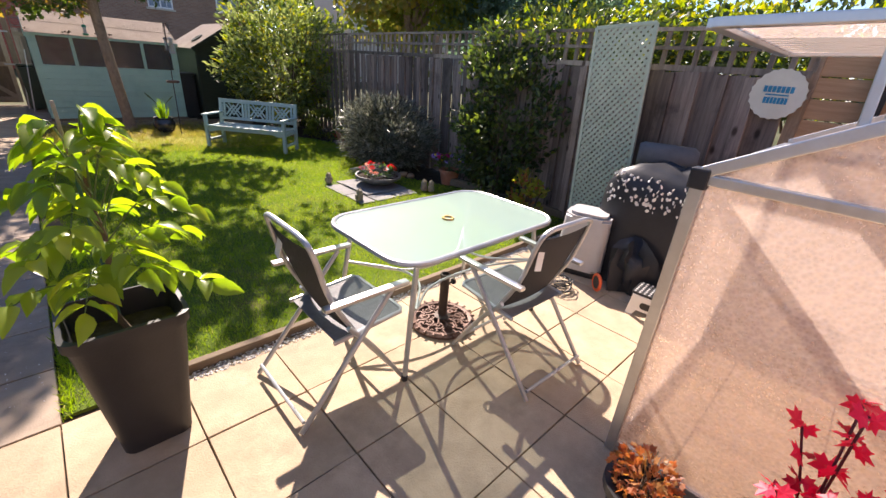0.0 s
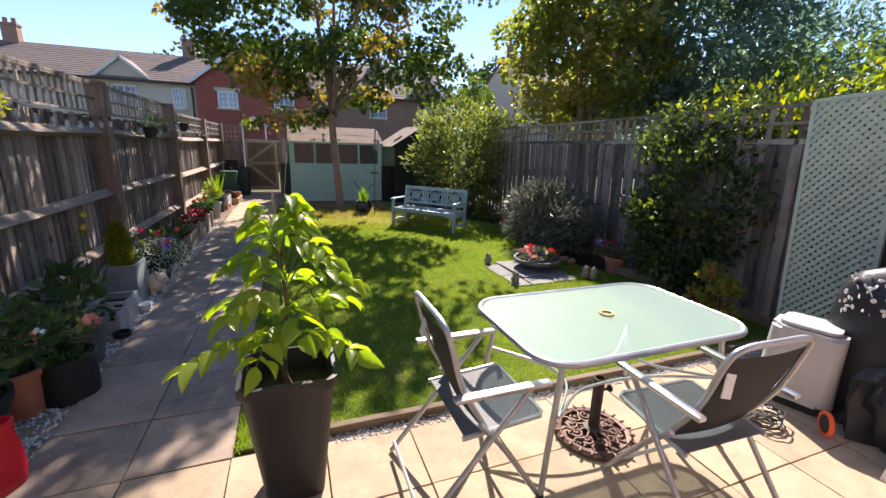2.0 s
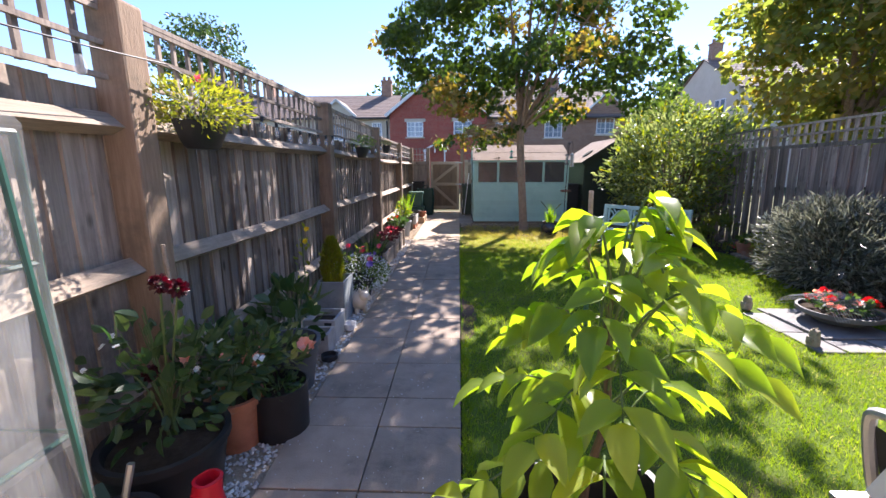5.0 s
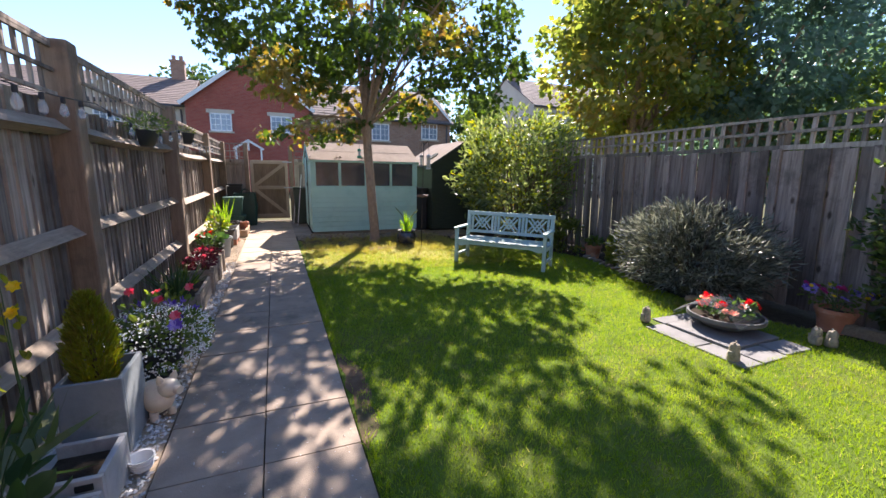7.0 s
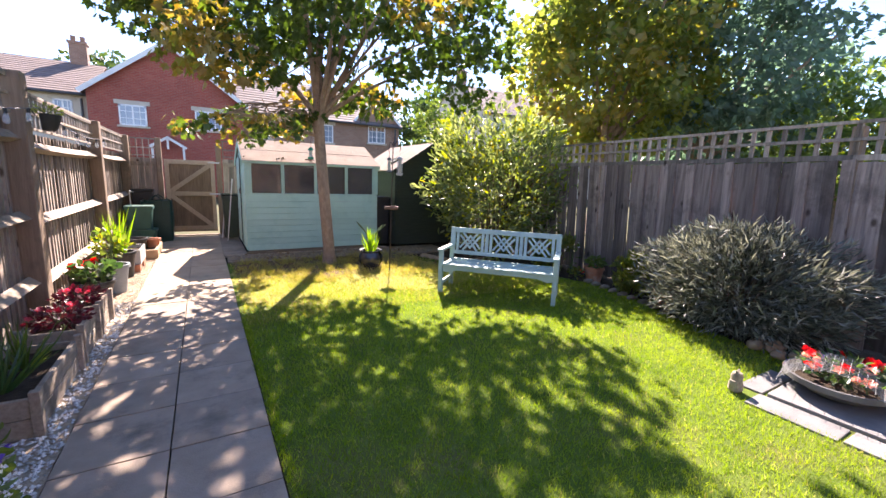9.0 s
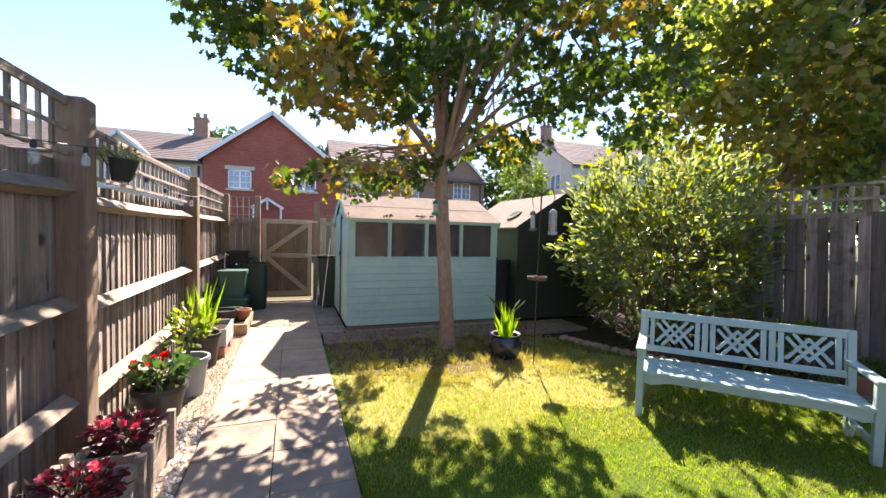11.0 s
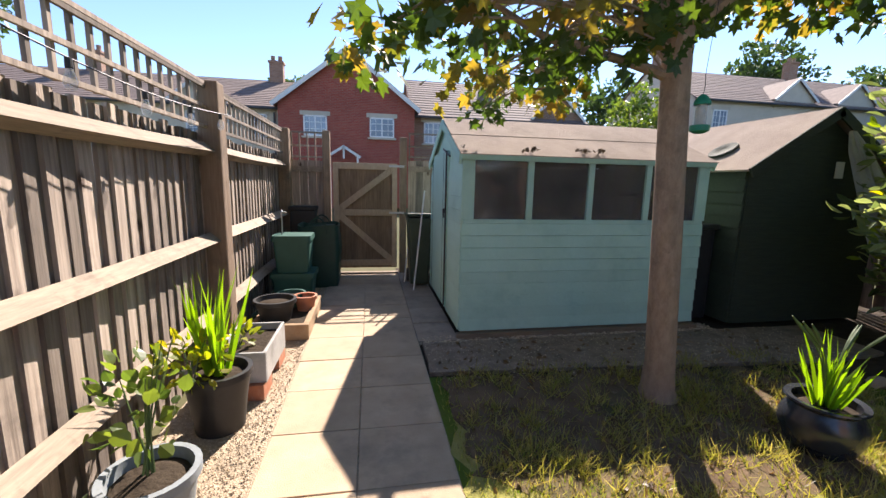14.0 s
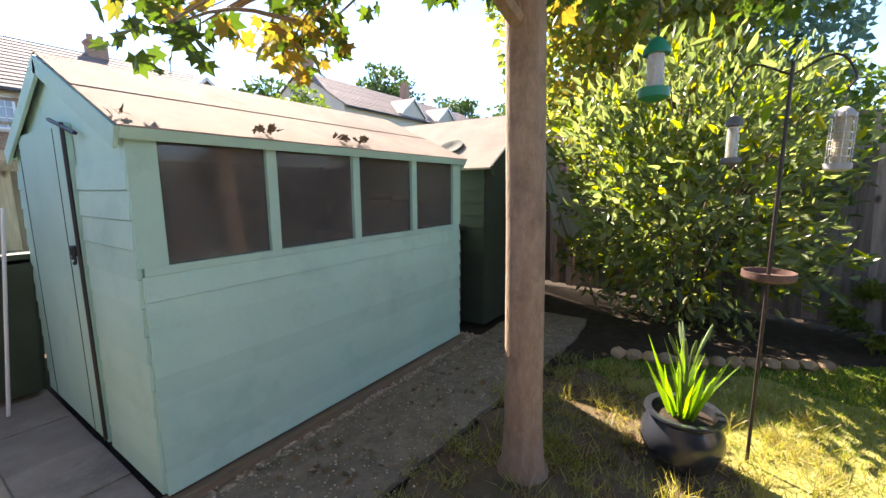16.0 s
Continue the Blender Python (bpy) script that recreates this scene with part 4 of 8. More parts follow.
# ---- painted shed ----
SX0, SX1, SY0, SY1, SE, SP = 0.84, 3.20, 12.32, 14.05, 1.60, 1.985
shed = thing("garden_shed", "mint green timber shed with felted roof and blotchy brown windows", "shed")
SW = 0.985         # top of the lower boards in front
b = BM()
box(b, (SX1 - SX0 - 0.06, SY1 - SY0 - 0.06, 0.07), ((SX0 + SX1) / 2, (SY0 + SY1) / 2, 0.035))
part("floor", b, "edge_wood", shed)
b = BM()
box(b, (SX1 - SX0 + 0.06, 0.06, 0.055), ((SX0 + SX1) / 2, SY0 - 0.025, 0.008), bevel=0.006)
part("bearer", b, "edge_wood", shed)


def clad(name, x0, x1, z0, z1, y, n, parent, m=I4):
    """Shiplap: each board tips out at its foot."""
    h = (z1 - z0) / n
    for k in range(n):
        bm = BM()
        prism(bm, [(x0, 0), (x1, 0), (x1, h - 0.004), (x0, h - 0.004)], 0.018)
        for v in bm.verts:
            if v.co.z < 0.01 and v.co.y < 0.01:
                v.co.y -= 0.013
        part(name, bm, "mint", parent, m=m @ T((0, y, z0 + k * h)))


clad("board", SX0, SX1, 0.05, SW + 0.03, SY0, 9, shed)
b = BM()
box(b, (SX1 - SX0, 0.05, 0.035), ((SX0 + SX1) / 2, SY0 + 0.02, SE - 0.006), bevel=0.004)
part("head_rail", b, "mint", shed)
b = BM()
box(b, (SX1 - SX0 - 0.02, 0.04, 0.035), ((SX0 + SX1) / 2, SY0 + 0.015, SW + 0.045), bevel=0.003)
part("sill_rail", b, "mint", shed)
MULL = [SX0 + 0.045, 1.44, 2.01, 2.58, SX1 - 0.045]
for i, x in enumerate(MULL):
    b = BM()
    w = 0.11 if i in (0, 4) else 0.055
    box(b, (w, 0.045, SE - SW - 0.085), (x, SY0 + 0.018, (SE + SW) / 2 + 0.019), bevel=0.003)
    part("mullion", b, "mint", shed)
for x0, x1 in zip(MULL, MULL[1:]):
    a, c = x0 + (0.055 if x0 == MULL[0] else 0.028), x1 - (0.055 if x1 == MULL[-1] else 0.028)
    b = BM()
    box(b, (c - a, 0.005, SE - SW - 0.085), ((a + c) / 2, SY0 + 0.022, (SE + SW) / 2 + 0.019))
    part("window", b, "shed_glass", shed, "brown plastic glazing with blotches for soft reflections")
# gable end with the door
gable = [(0, 0.05), (SY1 - SY0, 0.05), (SY1 - SY0, SE - 0.02), ((SY1 - SY0) / 2, SP - 0.02), (0, SE - 0.02)]
for x, nm in ((SX0, "gable_wall"), (SX1 - 0.02, "gable_wall")):
    b = BM()
    prism(b, gable, 0.02, T((x + 0.02, SY0 + 0.019, 0)) @ pose(0, 0, 0, 0, 0, 90))
    part(nm, b, "mint", shed)
for k in range(13):
    z = 0.06 + k * 0.118
    for y0, y1 in ((SY0 + 0.004, SY0 + 0.60), (SY1 - 0.22, SY1)):
        if z + 0.115 < SE - 0.03:
            b = BM()
            prism(b, [(y0, 0), (y1, 0), (y1, 0.114), (y0, 0.114)], 0.01, pose(0, 0, 0, 0, 0, 90))
            for v in b.verts:
                if v.co.z < 0.01 and v.co.x < -0.005:
                    v.co.x -= 0.006
            part("side_board", b, "mint", shed, m=T((SX0, 0, z)))
b = BM()
box(b, (SX1 - SX0 - 0.04, 0.02, SE - 0.05), ((SX0 + SX1) / 2, SY1 - 0.01, SE / 2))
part("back_wall", b, "mint", shed)
b = BM()
box(b, (0.025, 0.88, 1.58), (SX0 - 0.014, SY0 + 1.05, 0.87), bevel=0.003)
sdoor = part("door", b, "mint", shed, "flush painted boarded door")
for y in (0.80, 1.49):
    b = BM()
    box(b, (0.003, 0.004, 1.56), (SX0 - 0.0275, SY0 + y, 0.87))
    part("groove", b, "black_plastic", sdoor)
for pts in ([(SX0 - 0.034, SY0 + 0.615, 0.1), (SX0 - 0.034, SY0 + 0.615, 1.66)], [(SX0 - 0.034, SY0 + 0.44, 1.60), (SX0 - 0.034, SY0 + 0.80, 1.69)]):
    b = BM()
    tube(b, pts, 0.009, 6)
    part("weather_strip", b, "black_plastic", sdoor, "black rubber strip")
b = BM()
box(b, (0.03, 0.06, 0.05), (SX0 - 0.04, SY0 + 0.66, 1.07), bevel=0.008)
tube(b, [(SX0 - 0.05, SY0 + 0.64 + 0.02 * math.cos(a), 1.03 + 0.022 * math.sin(a)) for a in np.linspace(0, 5.5, 9)], 0.006, 6)
part("padlock", b, "black_metal", sdoor, "black hasp and padlock")
# roof
ov = 0.03
for s in (0, 1):
    b = BM()
    half = (SY1 - SY0) / 2
    ang = math.atan2(SP - SE, half)
    ln = half / math.cos(ang) + 0.045
    m = T(((SX0 + SX1) / 2, SY0 + half, SP)) @ pose(0, 0, 0, 0, 0, 180 * s) @ pose(0, 0, 0, math.degrees(ang), 0, 0)
    box(b, (SX1 - SX0 + 2 * ov, ln, 0.016), (0, -ln / 2, 0.0), m)
    part("roof_deck", b, "edge_wood", shed)
    for k in range(2):
        b = BM()
        box(b, (SX1 - SX0 + 2 * ov + 0.02, ln * 0.52, 0.007), (0, -ln * (0.26 + 0.49 * k), 0.018 - 0.004 * k), m)
        part("felt", b, "felt", shed)
    for x in (SX0 - ov - 0.008, SX1 + ov + 0.008):
        b = BM()
        box(b, (0.016, ln, 0.085), (x - (SX0 + SX1) / 2, -ln / 2, -0.035), m, 0.002)
        part("bargeboard", b, "mint", shed)
    b = BM()
    box(b, (SX1 - SX0 + 2 * ov, 0.016, 0.045), (0, -ln - 0.006, -0.012), m, 0.002)
    part("fascia", b, "mint", shed)
clump_rng = np.random.default_rng(8)
pts = np.array([(x + dx, SY0 - 0.02 + dy, SE + 0.035 + 0.45 * dy) for x, dy in ((1.36, 0.0), (1.42, 0.01), (1.85, 0.02), (1.92, 0.03), (2.0, 0.05), (2.06, 0.02), (0.80, 0.02)) for dx in (0, 0.02, 0.04, 0.055)])
leaves("fallen_leaves", "twig", pts, clump_rng.normal(size=pts.shape) * (1, 1, 0.5) + (0, 0, 0.3), np.full(len(pts), 0.05), np.full(len(pts), 0.04), MAPLE, rng=clump_rng)
tagged(bpy.data.objects["fallen_leaves"], "dry brown curled leaves lying on the shed roof", "leaves", kind="stuff")
# a stored box seen through the glass
b = BM()
box(b, (0.42, 0.3, 0.22), (2.86, SY0 + 0.45, 1.14), bevel=0.01)
box(b, (0.36, 0.28, 0.04), (2.86, SY0 + 0.45, 1.28), bevel=0.008)
box(b, (0.9, 0.45, 1.03), (2.70, SY0 + 0.5, 0.515), bevel=0.005)
tagged(part("stored_box", b, "light_grey"), "pale storage box standing inside the shed", "box")

# ---- dark shed ----
DX0, DX1, DY0, DY1, DE, DP, DXP = 3.58, 5.20, 12.28, 14.4, 1.56, 2.10, 4.40
dshed = thing("dark_shed", "dark green weatherboarded shed with a faded felt roof", "shed")
for k in range(13):
    z = 0.03 + k * 0.118
    b = BM()
    prism(b, [(0, 0), (DY1 - DY0, 0), (DY1 - DY0, 0.122), (0, 0.122)], 0.012)
    for v in b.verts:
        if v.co.z < 0.01 and v.co.y < 0.006:
            v.co.y -= 0.016
    part("side_board", b, "dark_green", dshed, m=T((DX0, DY1, z)) @ pose(0, 0, 0, 0, 0, -90))
b = BM()
prism(b, [(DX0 + 0.02, 0.02), (DX1, 0.02), (DX1, DE), (DXP, DP - 0.02), (DX0 + 0.02, DE)], 0.03, T((0, DY0, 0)))
part("front_wall", b, "dark_green", dshed)
b = BM()
prism(b, [(DX0 + 0.02, 0.02), (DX1, 0.02), (DX1, DE), (DXP, DP - 0.02), (DX0 + 0.02, DE)], 0.03, T((0, DY1 - 0.03, 0)))
part("back_wall", b, "dark_green", dshed)
b = BM()
box(b, (0.03, DY1 - DY0, DE), (DX1, (DY0 + DY1) / 2, DE / 2))
part("side_wall", b, "dark_green", dshed)
for x0, x1 in ((DX0 - 0.1, DXP), (DXP, DX1 + 0.1)):
    b = BM()
    zz = DE - 0.05
    d = Vector((x1 - x0, 0, DP - zz))
    a = math.degrees(math.atan2(d.z, d.x)) * (1 if x0 < DXP - 0.1 else -1)
    m = T(((x0 + x1) / 2, (DY0 + DY1) / 2 - 0.03, (DP + zz) / 2 + 0.02)) @ pose(0, 0, 0, 0, -a, 0)
    box(b, (d.length + 0.02, DY1 - DY0 + 0.16, 0.02), m=m)
    part("roof", b, "felt", dshed, "sun-faded felt")
    b = BM()
    box(b, (d.length, 0.018, 0.09), (0, -(DY1 - DY0) / 2 - 0.09, -0.03), m)
    part("bargeboard", b, "dark_green", dshed)
b = BM()
box(b, (0.10, 0.006, 0.16), (4.62, DY0 - 0.018, 1.56), bevel=0.002)
part("notice", b, "sign_cream", dshed, "small faded cream notice")
b = BM()
lathe(b, [(0.10, 0), (0.145, 0.012), (0.14, 0.035), (0.08, 0.03), (0.06, 0.02)], 20, T((3.80, 12.8, 1.742)) @ pose(0, 0, 0, 0, -33, 0))
tagged(part("green_dish", b, "dark_green", smooth=True), "green plastic dish lying on the dark shed roof", "dish")
b = BM()
box(b, (0.42, 0.5, 0.95), (3.33, 12.75, 0.475), bevel=0.03)
box(b, (0.45, 0.55, 0.05), (3.33, 12.74, 0.97), bevel=0.015)
tagged(part("water_butt", b, "black_plastic"), "black plastic box between the two sheds", "storage box")


# ---- houses beyond the gate ----
def window(parent, x0, x1, z0, z1, y, bars=1, cross=False):
    w = part("window", (lambda b: (box(b, (x1 - x0 - 0.02, 0.04, z1 - z0 - 0.02), ((x0 + x1) / 2, y - 0.005, (z0 + z1) / 2)), b)[1])(BM()), "pane", parent, "double glazed window with a pale blind")
    for a, c, d, e in ((x0, x1, z0, z0 + 0.07), (x0, x1, z1 - 0.07, z1), (x0, x0 + 0.07, z0, z1), (x1 - 0.07, x1, z0, z1)):
        b = BM()
        box(b, (c - a, 0.07, e - d), ((a + c) / 2, y - 0.02, (d + e) / 2))
        part("frame", b, "upvc", w)
    for k in range(bars):
        x = x0 + (x1 - x0) * (k + 1) / (bars + 1)
        b = BM()
        box(b, (0.07, 0.06, z1 - z0), (x, y - 0.02, (z0 + z1) / 2))
        part("bar", b, "upvc", w)
    if cross:
        for k in range(bars + 1):
            xa = x0 + (x1 - x0) * (k + 0.5) / (bars + 1)
            b = BM()
            box(b, (0.025, 0.05, z1 - z0), (xa, y - 0.02, (z0 + z1) / 2))
            part("glazing_bar", b, "upvc", w)
        for f in (0.35, 0.68):
            b = BM()
            box(b, (x1 - x0, 0.05, 0.025), ((x0 + x1) / 2, y - 0.02, z0 + (z1 - z0) * f))
            part("glazing_bar", b, "upvc", w)
    b = BM()
    box(b, (x1 - x0 + 0.2, 0.14, 0.1), ((x0 + x1) / 2, y - 0.05, z0 - 0.05), bevel=0.01)
    part("sill", b, "sill", parent)
    b = BM()
    box(b, (x1 - x0 + 0.3, 0.05, 0.2), ((x0 + x1) / 2, y - 0.015, z1 + 0.1))
    part("lintel", b, "sill", parent)


def tiled(parent, x0, x1, y0, z0, y1, z1, course=0.34, name="tile_course"):
    """A roof slope of overlapping courses rising from (y0, z0) to (y1, z1)."""
    d = Vector((0, y1 - y0, z1 - z0))
    n = max(2, round(d.length / course))
    a = math.degrees(math.atan2(d.z, d.y))
    b = BM()
    box(b, (x1 - x0, d.length / n + 0.05, 0.05), bevel=0.0)
    me = finish(b, name, MAT["tile"])
    for k in range(n):
        f = (k + 0.5) / n
        piece(name, me, parent, T(((x0 + x1) / 2, y0 + d.y * f, z0 + d.z * f)) @ pose(0, 0, 0, a - 3.5, 0, 0))


def side_roof(parent, x0, z0, x1, z1, y0, y1, course=0.34):
    """A slope rising along x, its courses running along y."""
    d = Vector((x1 - x0, 0, z1 - z0))
    n = max(2, round(d.length / course))
    a = math.degrees(math.atan2(d.z, d.x))
    b = BM()
    box(b, (d.length / n + 0.05, y1 - y0, 0.05))
    me = finish(b, "tile_course", MAT["tile"])
    for k in range(n):
        f = (k + 0.5) / n
        piece("tile_course", me, parent, T((x0 + d.x * f, (y0 + y1) / 2, z0 + d.z * f)) @ pose(0, 0, 0, 0, -a + (3.5 if d.x > 0 else -3.5), 0))


def gable_house(name, label, x0, x1, y0, y1, eave, apex, wall, wins, cross=True, cuts=(), px=None):
    t = thing(name, label, "house")
    xp = px or (x0 + x1) / 2
    b = BM()
    prism(b, [(x0, 0), (x1, 0), (x1, eave), (xp, apex), (x0, eave)], y1 - y0, T((0, y0, 0)))
    part("wall", b, wall, t)
    ov = 0.25
    for xa in (x0, x1):
        s = 1 if xa == x0 else -1
        sl = (apex - eave) / abs(xp - xa)
        side_roof(t, xa - s * ov, eave - sl * ov + 0.05, xp, apex + 0.05, y0 - 0.3, y1)
        d = Vector((abs(xp - xa) + ov, 0, (apex - eave) + sl * ov))
        a = math.degrees(math.atan2(d.z, d.x))
        b = BM()
        box(b, (d.length, 0.04, 0.2), m=T(((xa - s * ov + xp) / 2, y0 - 0.32, (eave - sl * ov + apex) / 2 - 0.02)) @ pose(0, 0, 0, 0, -a * s, 0))
        part("bargeboard", b, "caulk_white", t, "white painted board")
    for w in wins:
        window(t, *w, y0, 1, cross)
    return t


def row_house(name, label, x0, x1, y0, y1, eave, ridge, wall, wins, dormers=(), chimneys=()):
    t = thing(name, label, "house")
    ym = (y0 + y1) / 2
    b = BM()
    prism(b, [(y0, 0), (y1, 0), (y1, eave), (ym, ridge), (y0, eave)], -(x1 - x0), T((x0, 0, 0)) @ pose(0, 0, 0, 0, 0, 90))
    part("wall", b, wall, t)
    sl = (ridge - eave) / (ym - y0)
    tiled(t, x0 - 0.15, x1 + 0.15, y0 - 0.3, eave - 0.3 * sl + 0.06, ym, ridge + 0.06)
    tiled(t, x0 - 0.15, x1 + 0.15, y1 + 0.3, eave - 0.3 * sl + 0.06, ym, ridge + 0.06)
    b = BM()
    tube(b, [(x0 - 0.1, y0 - 0.33, eave - 0.3 * sl), (x1 + 0.1, y0 - 0.33, eave - 0.3 * sl)], 0.06, 8)
    tube(b, [(x1 - 0.3, y0 - 0.1, eave - 0.3), (x1 - 0.3, y0 - 0.1, 0)], 0.05, 8)
    part("gutter", b, "lead", t, "dark gutter and downpipe")
    for w in wins:
        window(t, *w, y0, 1, True)
    for dx, dw, dz0, dz1 in dormers:
        d = part("dormer", (lambda b: (prism(b, [(dx - dw / 2, dz0 - 0.6), (dx + dw / 2, dz0 - 0.6), (dx + dw / 2, dz0), (dx, dz1), (dx - dw / 2, dz0)], 2.2, T((0, y0 - 0.04, 0))), b)[1])(BM()), wall, t)
        for s in (-1, 1):
            v = Vector((dw / 2 + 0.15, 0, (dz1 - dz0) * (1 + 0.3 / dw)))
            a = math.degrees(math.atan2(v.z, v.x))
            b = BM()
            box(b, (v.length, 2.3, 0.05), m=T((dx + s * (dw / 4 + 0.07), y0 + 0.95, dz0 + v.z / 2 - 0.06)) @ pose(0, 0, 0, 0, a * s, 0))
            part("dormer_roof", b, "tile", d)
            b = BM()
            box(b, (v.length, 0.04, 0.14), m=T((dx + s * (dw / 4 + 0.07), y0 - 0.22, dz0 + v.z / 2 - 0.11)) @ pose(0, 0, 0, 0, a * s, 0))
            part("bargeboard", b, "caulk_white", d)
    for cx, cz in chimneys:
        b = BM()
        box(b, (0.75, 0.55, 1.5), (cx, ym, cz - 0.75))
        box(b, (0.85, 0.65, 0.12), (cx, ym, cz))
        for o in (-0.2, 0.2):
            lathe(b, [(0.11, 0), (0.12, 0.3)], 12, T((cx + o, ym, cz + 0.06)))
        part("chimney", b, wall if wall != "cream" else "brown_brick", t)
    return t


gable_house("red_brick_house", "red brick house with a gable end and white windows", -4.2, 2.3, 30, 39, 5.0, 7.5, "red_brick", [(-3.05, -1.95, 3.45, 4.42), (0.08, 1.28, 3.5, 4.45)])
row_house("tiled_house", "pale terrace under a long grey tiled roof with small gable", -22, -4.25, 31, 39.5, 4.9, 6.9, "cream", [(-5.6, -4.9, 3.3, 4.5), (-8.6, -7.4, 3.3, 4.5)], [(-8.0, 2.4, 5.0, 6.0)], [(-14.5, 7.9), (-5.2, 8.0)])
row_house("brown_brick_house", "brown brick terrace with a small gable under grey tiles", 2.35, 12.0, 31, 39, 4.9, 7.4, "brown_brick", [(2.9, 3.9, 3.4, 4.5), (6.3, 7.5, 3.4, 4.5), (9.8, 11.0, 3.6, 4.7)], [(10.4, 2.9, 5.0, 6.4)], [(7.6, 8.0)])
cream_house = row_house("dormer_house", "cream rendered terrace with two gabled dormers in a tiled roof", 19.0, 40.0, 31, 39.8, 6.7, 9.3, "cream", [(20.3, 21.3, 4.9, 6.05)], [(26.0, 2.9, 6.9, 8.1), (30.7, 2.9, 6.9, 8.1)], [(19.7, 10.4), (30.4, 10.5)])
for y0_, y1_ in ((32.2, 32.75), (32.85, 33.4)):
    b = BM()
    box(b, (0.08, y1_ - y0_, 1.2), (18.97, (y0_ + y1_) / 2, 5.5))
    w_ = part("window", b, "upvc", cream_house)
    b = BM()
    box(b, (0.04, y1_ - y0_ - 0.14, 1.06), (18.94, (y0_ + y1_) / 2, 5.5))
    part("pane", b, "pane", w_)
porch = thing("porch_roof", "white gabled porch canopy of the red house", "porch")
for s in (-1, 1):
    b = BM()
    box(b, (0.95, 0.3, 0.07), m=T((-1.15 + s * 0.38, 29.5, 2.75)) @ pose(0, 0, 0, 0, 32 * s, 0))
    part("roof_slope", b, "tile", porch)
    b = BM()
    box(b, (0.95, 0.05, 0.12), m=T((-1.15 + s * 0.38, 29.33, 2.72)) @ pose(0, 0, 0, 0, 32 * s, 0))
    part("bargeboard", b, "caulk_white", porch)
for x in (-1.8, -0.5, -1.15):
    b = BM()
    box(b, (0.09, 0.09, 2.5 if x != -1.15 else 0.5), (x, 29.4, 1.25 if x != -1.15 else 2.65))
    part("post", b, "caulk_white", porch)


# ---- trees and shrubs ----
def tree(name, label, base, trunk_r, fork, crown, clumps, per, leaf, material, seed, shape=DIAMOND, width=0.8, clump_r=0.55, limbs=10, extra=None, hollow=0.45, droop=0.25, category="tree", low=-1.0, trunk_mat="bark", flat_bottom=None, keep=None):
    """Trunk with limbs and a crown of leaf clumps. crown: middle and radii, from the foot. extra: second material for some clumps."""
    rng = np.random.default_rng(seed)
    t = thing(name, label, category, T(base))
    c, r = crown
    mids = cloud(rng, clumps * 3, c, r, hollow)
    mids = mids[mids[:, 2] > (c[2] + low * r[2] if flat_bottom is None else flat_bottom)][:clumps]
    if keep:
        mids = np.array([q for q in mids if keep(q, rng)])
    bm = BM()
    z = [0, 0.06, 0.25, fork * 0.5, fork * 0.8, fork]
    kk = [1.45, 1.15, 1.0, 0.93, 0.88, 0.92]
    tube(bm, [(0.012 * math.sin(3 * a), 0.012 * math.cos(2 * a), a) for a in z], [trunk_r * k for k in kk], 14)
    part("trunk", bm, trunk_mat, t, smooth=True)
    pick = mids[np.argsort(rng.uniform(size=len(mids)))[:limbs]]
    for i, p in enumerate(pick):
        bm = BM()
        f = Vector((0, 0, fork * rng.uniform(0.92, 1.02)))
        p = Vector(p)
        mid = f.lerp(p, 0.45) + Vector((rng.uniform(-0.15, 0.15), rng.uniform(-0.15, 0.15), rng.uniform(0.05, 0.35)))
        line = bend([f - Vector((0, 0, 0.1)), f.lerp(mid, 0.4), mid, p], 4)
        r0 = trunk_r * rng.uniform(0.32, 0.55)
        tube(bm, line, [r0 * (1 - 0.85 * j / (len(line) - 1)) for j in range(len(line))], 7)
        for q in range(4):
            s = line[rng.integers(5, len(line) - 1)]
            e = Vector(mids[rng.integers(len(mids))])
            e = s + (e - s) * min(1, 0.9 / max(0.1, (e - s).length))
            tube(bm, bend([s, s.lerp(e, 0.5) + Vector((0, 0, 0.06)), e], 3), [0.012, 0.011, 0.009, 0.008, 0.006, 0.005, 0.004], 5)
        part("limb", bm, "twig" if trunk_mat != "bark" else "bark", t, smooth=True)
    def crown_part(sel, mm, nm):
        if not len(sel):
            return
        pts = np.concatenate([cloud(rng, per, q, (clump_r, clump_r, clump_r * 0.6), 0.1) for q in sel])
        ax = rng.normal(size=pts.shape) + (pts - np.array(c)) * 0.3
        ax[:, 2] -= droop * 2
        ln = leaf * rng.uniform(0.6, 1.2, len(pts))
        leaves(nm, mm, pts, ax, ln, ln * width, shape, t, rng)
    if extra:
        em, test = extra
        sel = np.array([test(q, rng) for q in mids])
        crown_part(mids[~sel], material, "crown")
        crown_part(mids[sel], em, "turning_leaves")
    else:
        crown_part(mids, material, "crown")
    return t


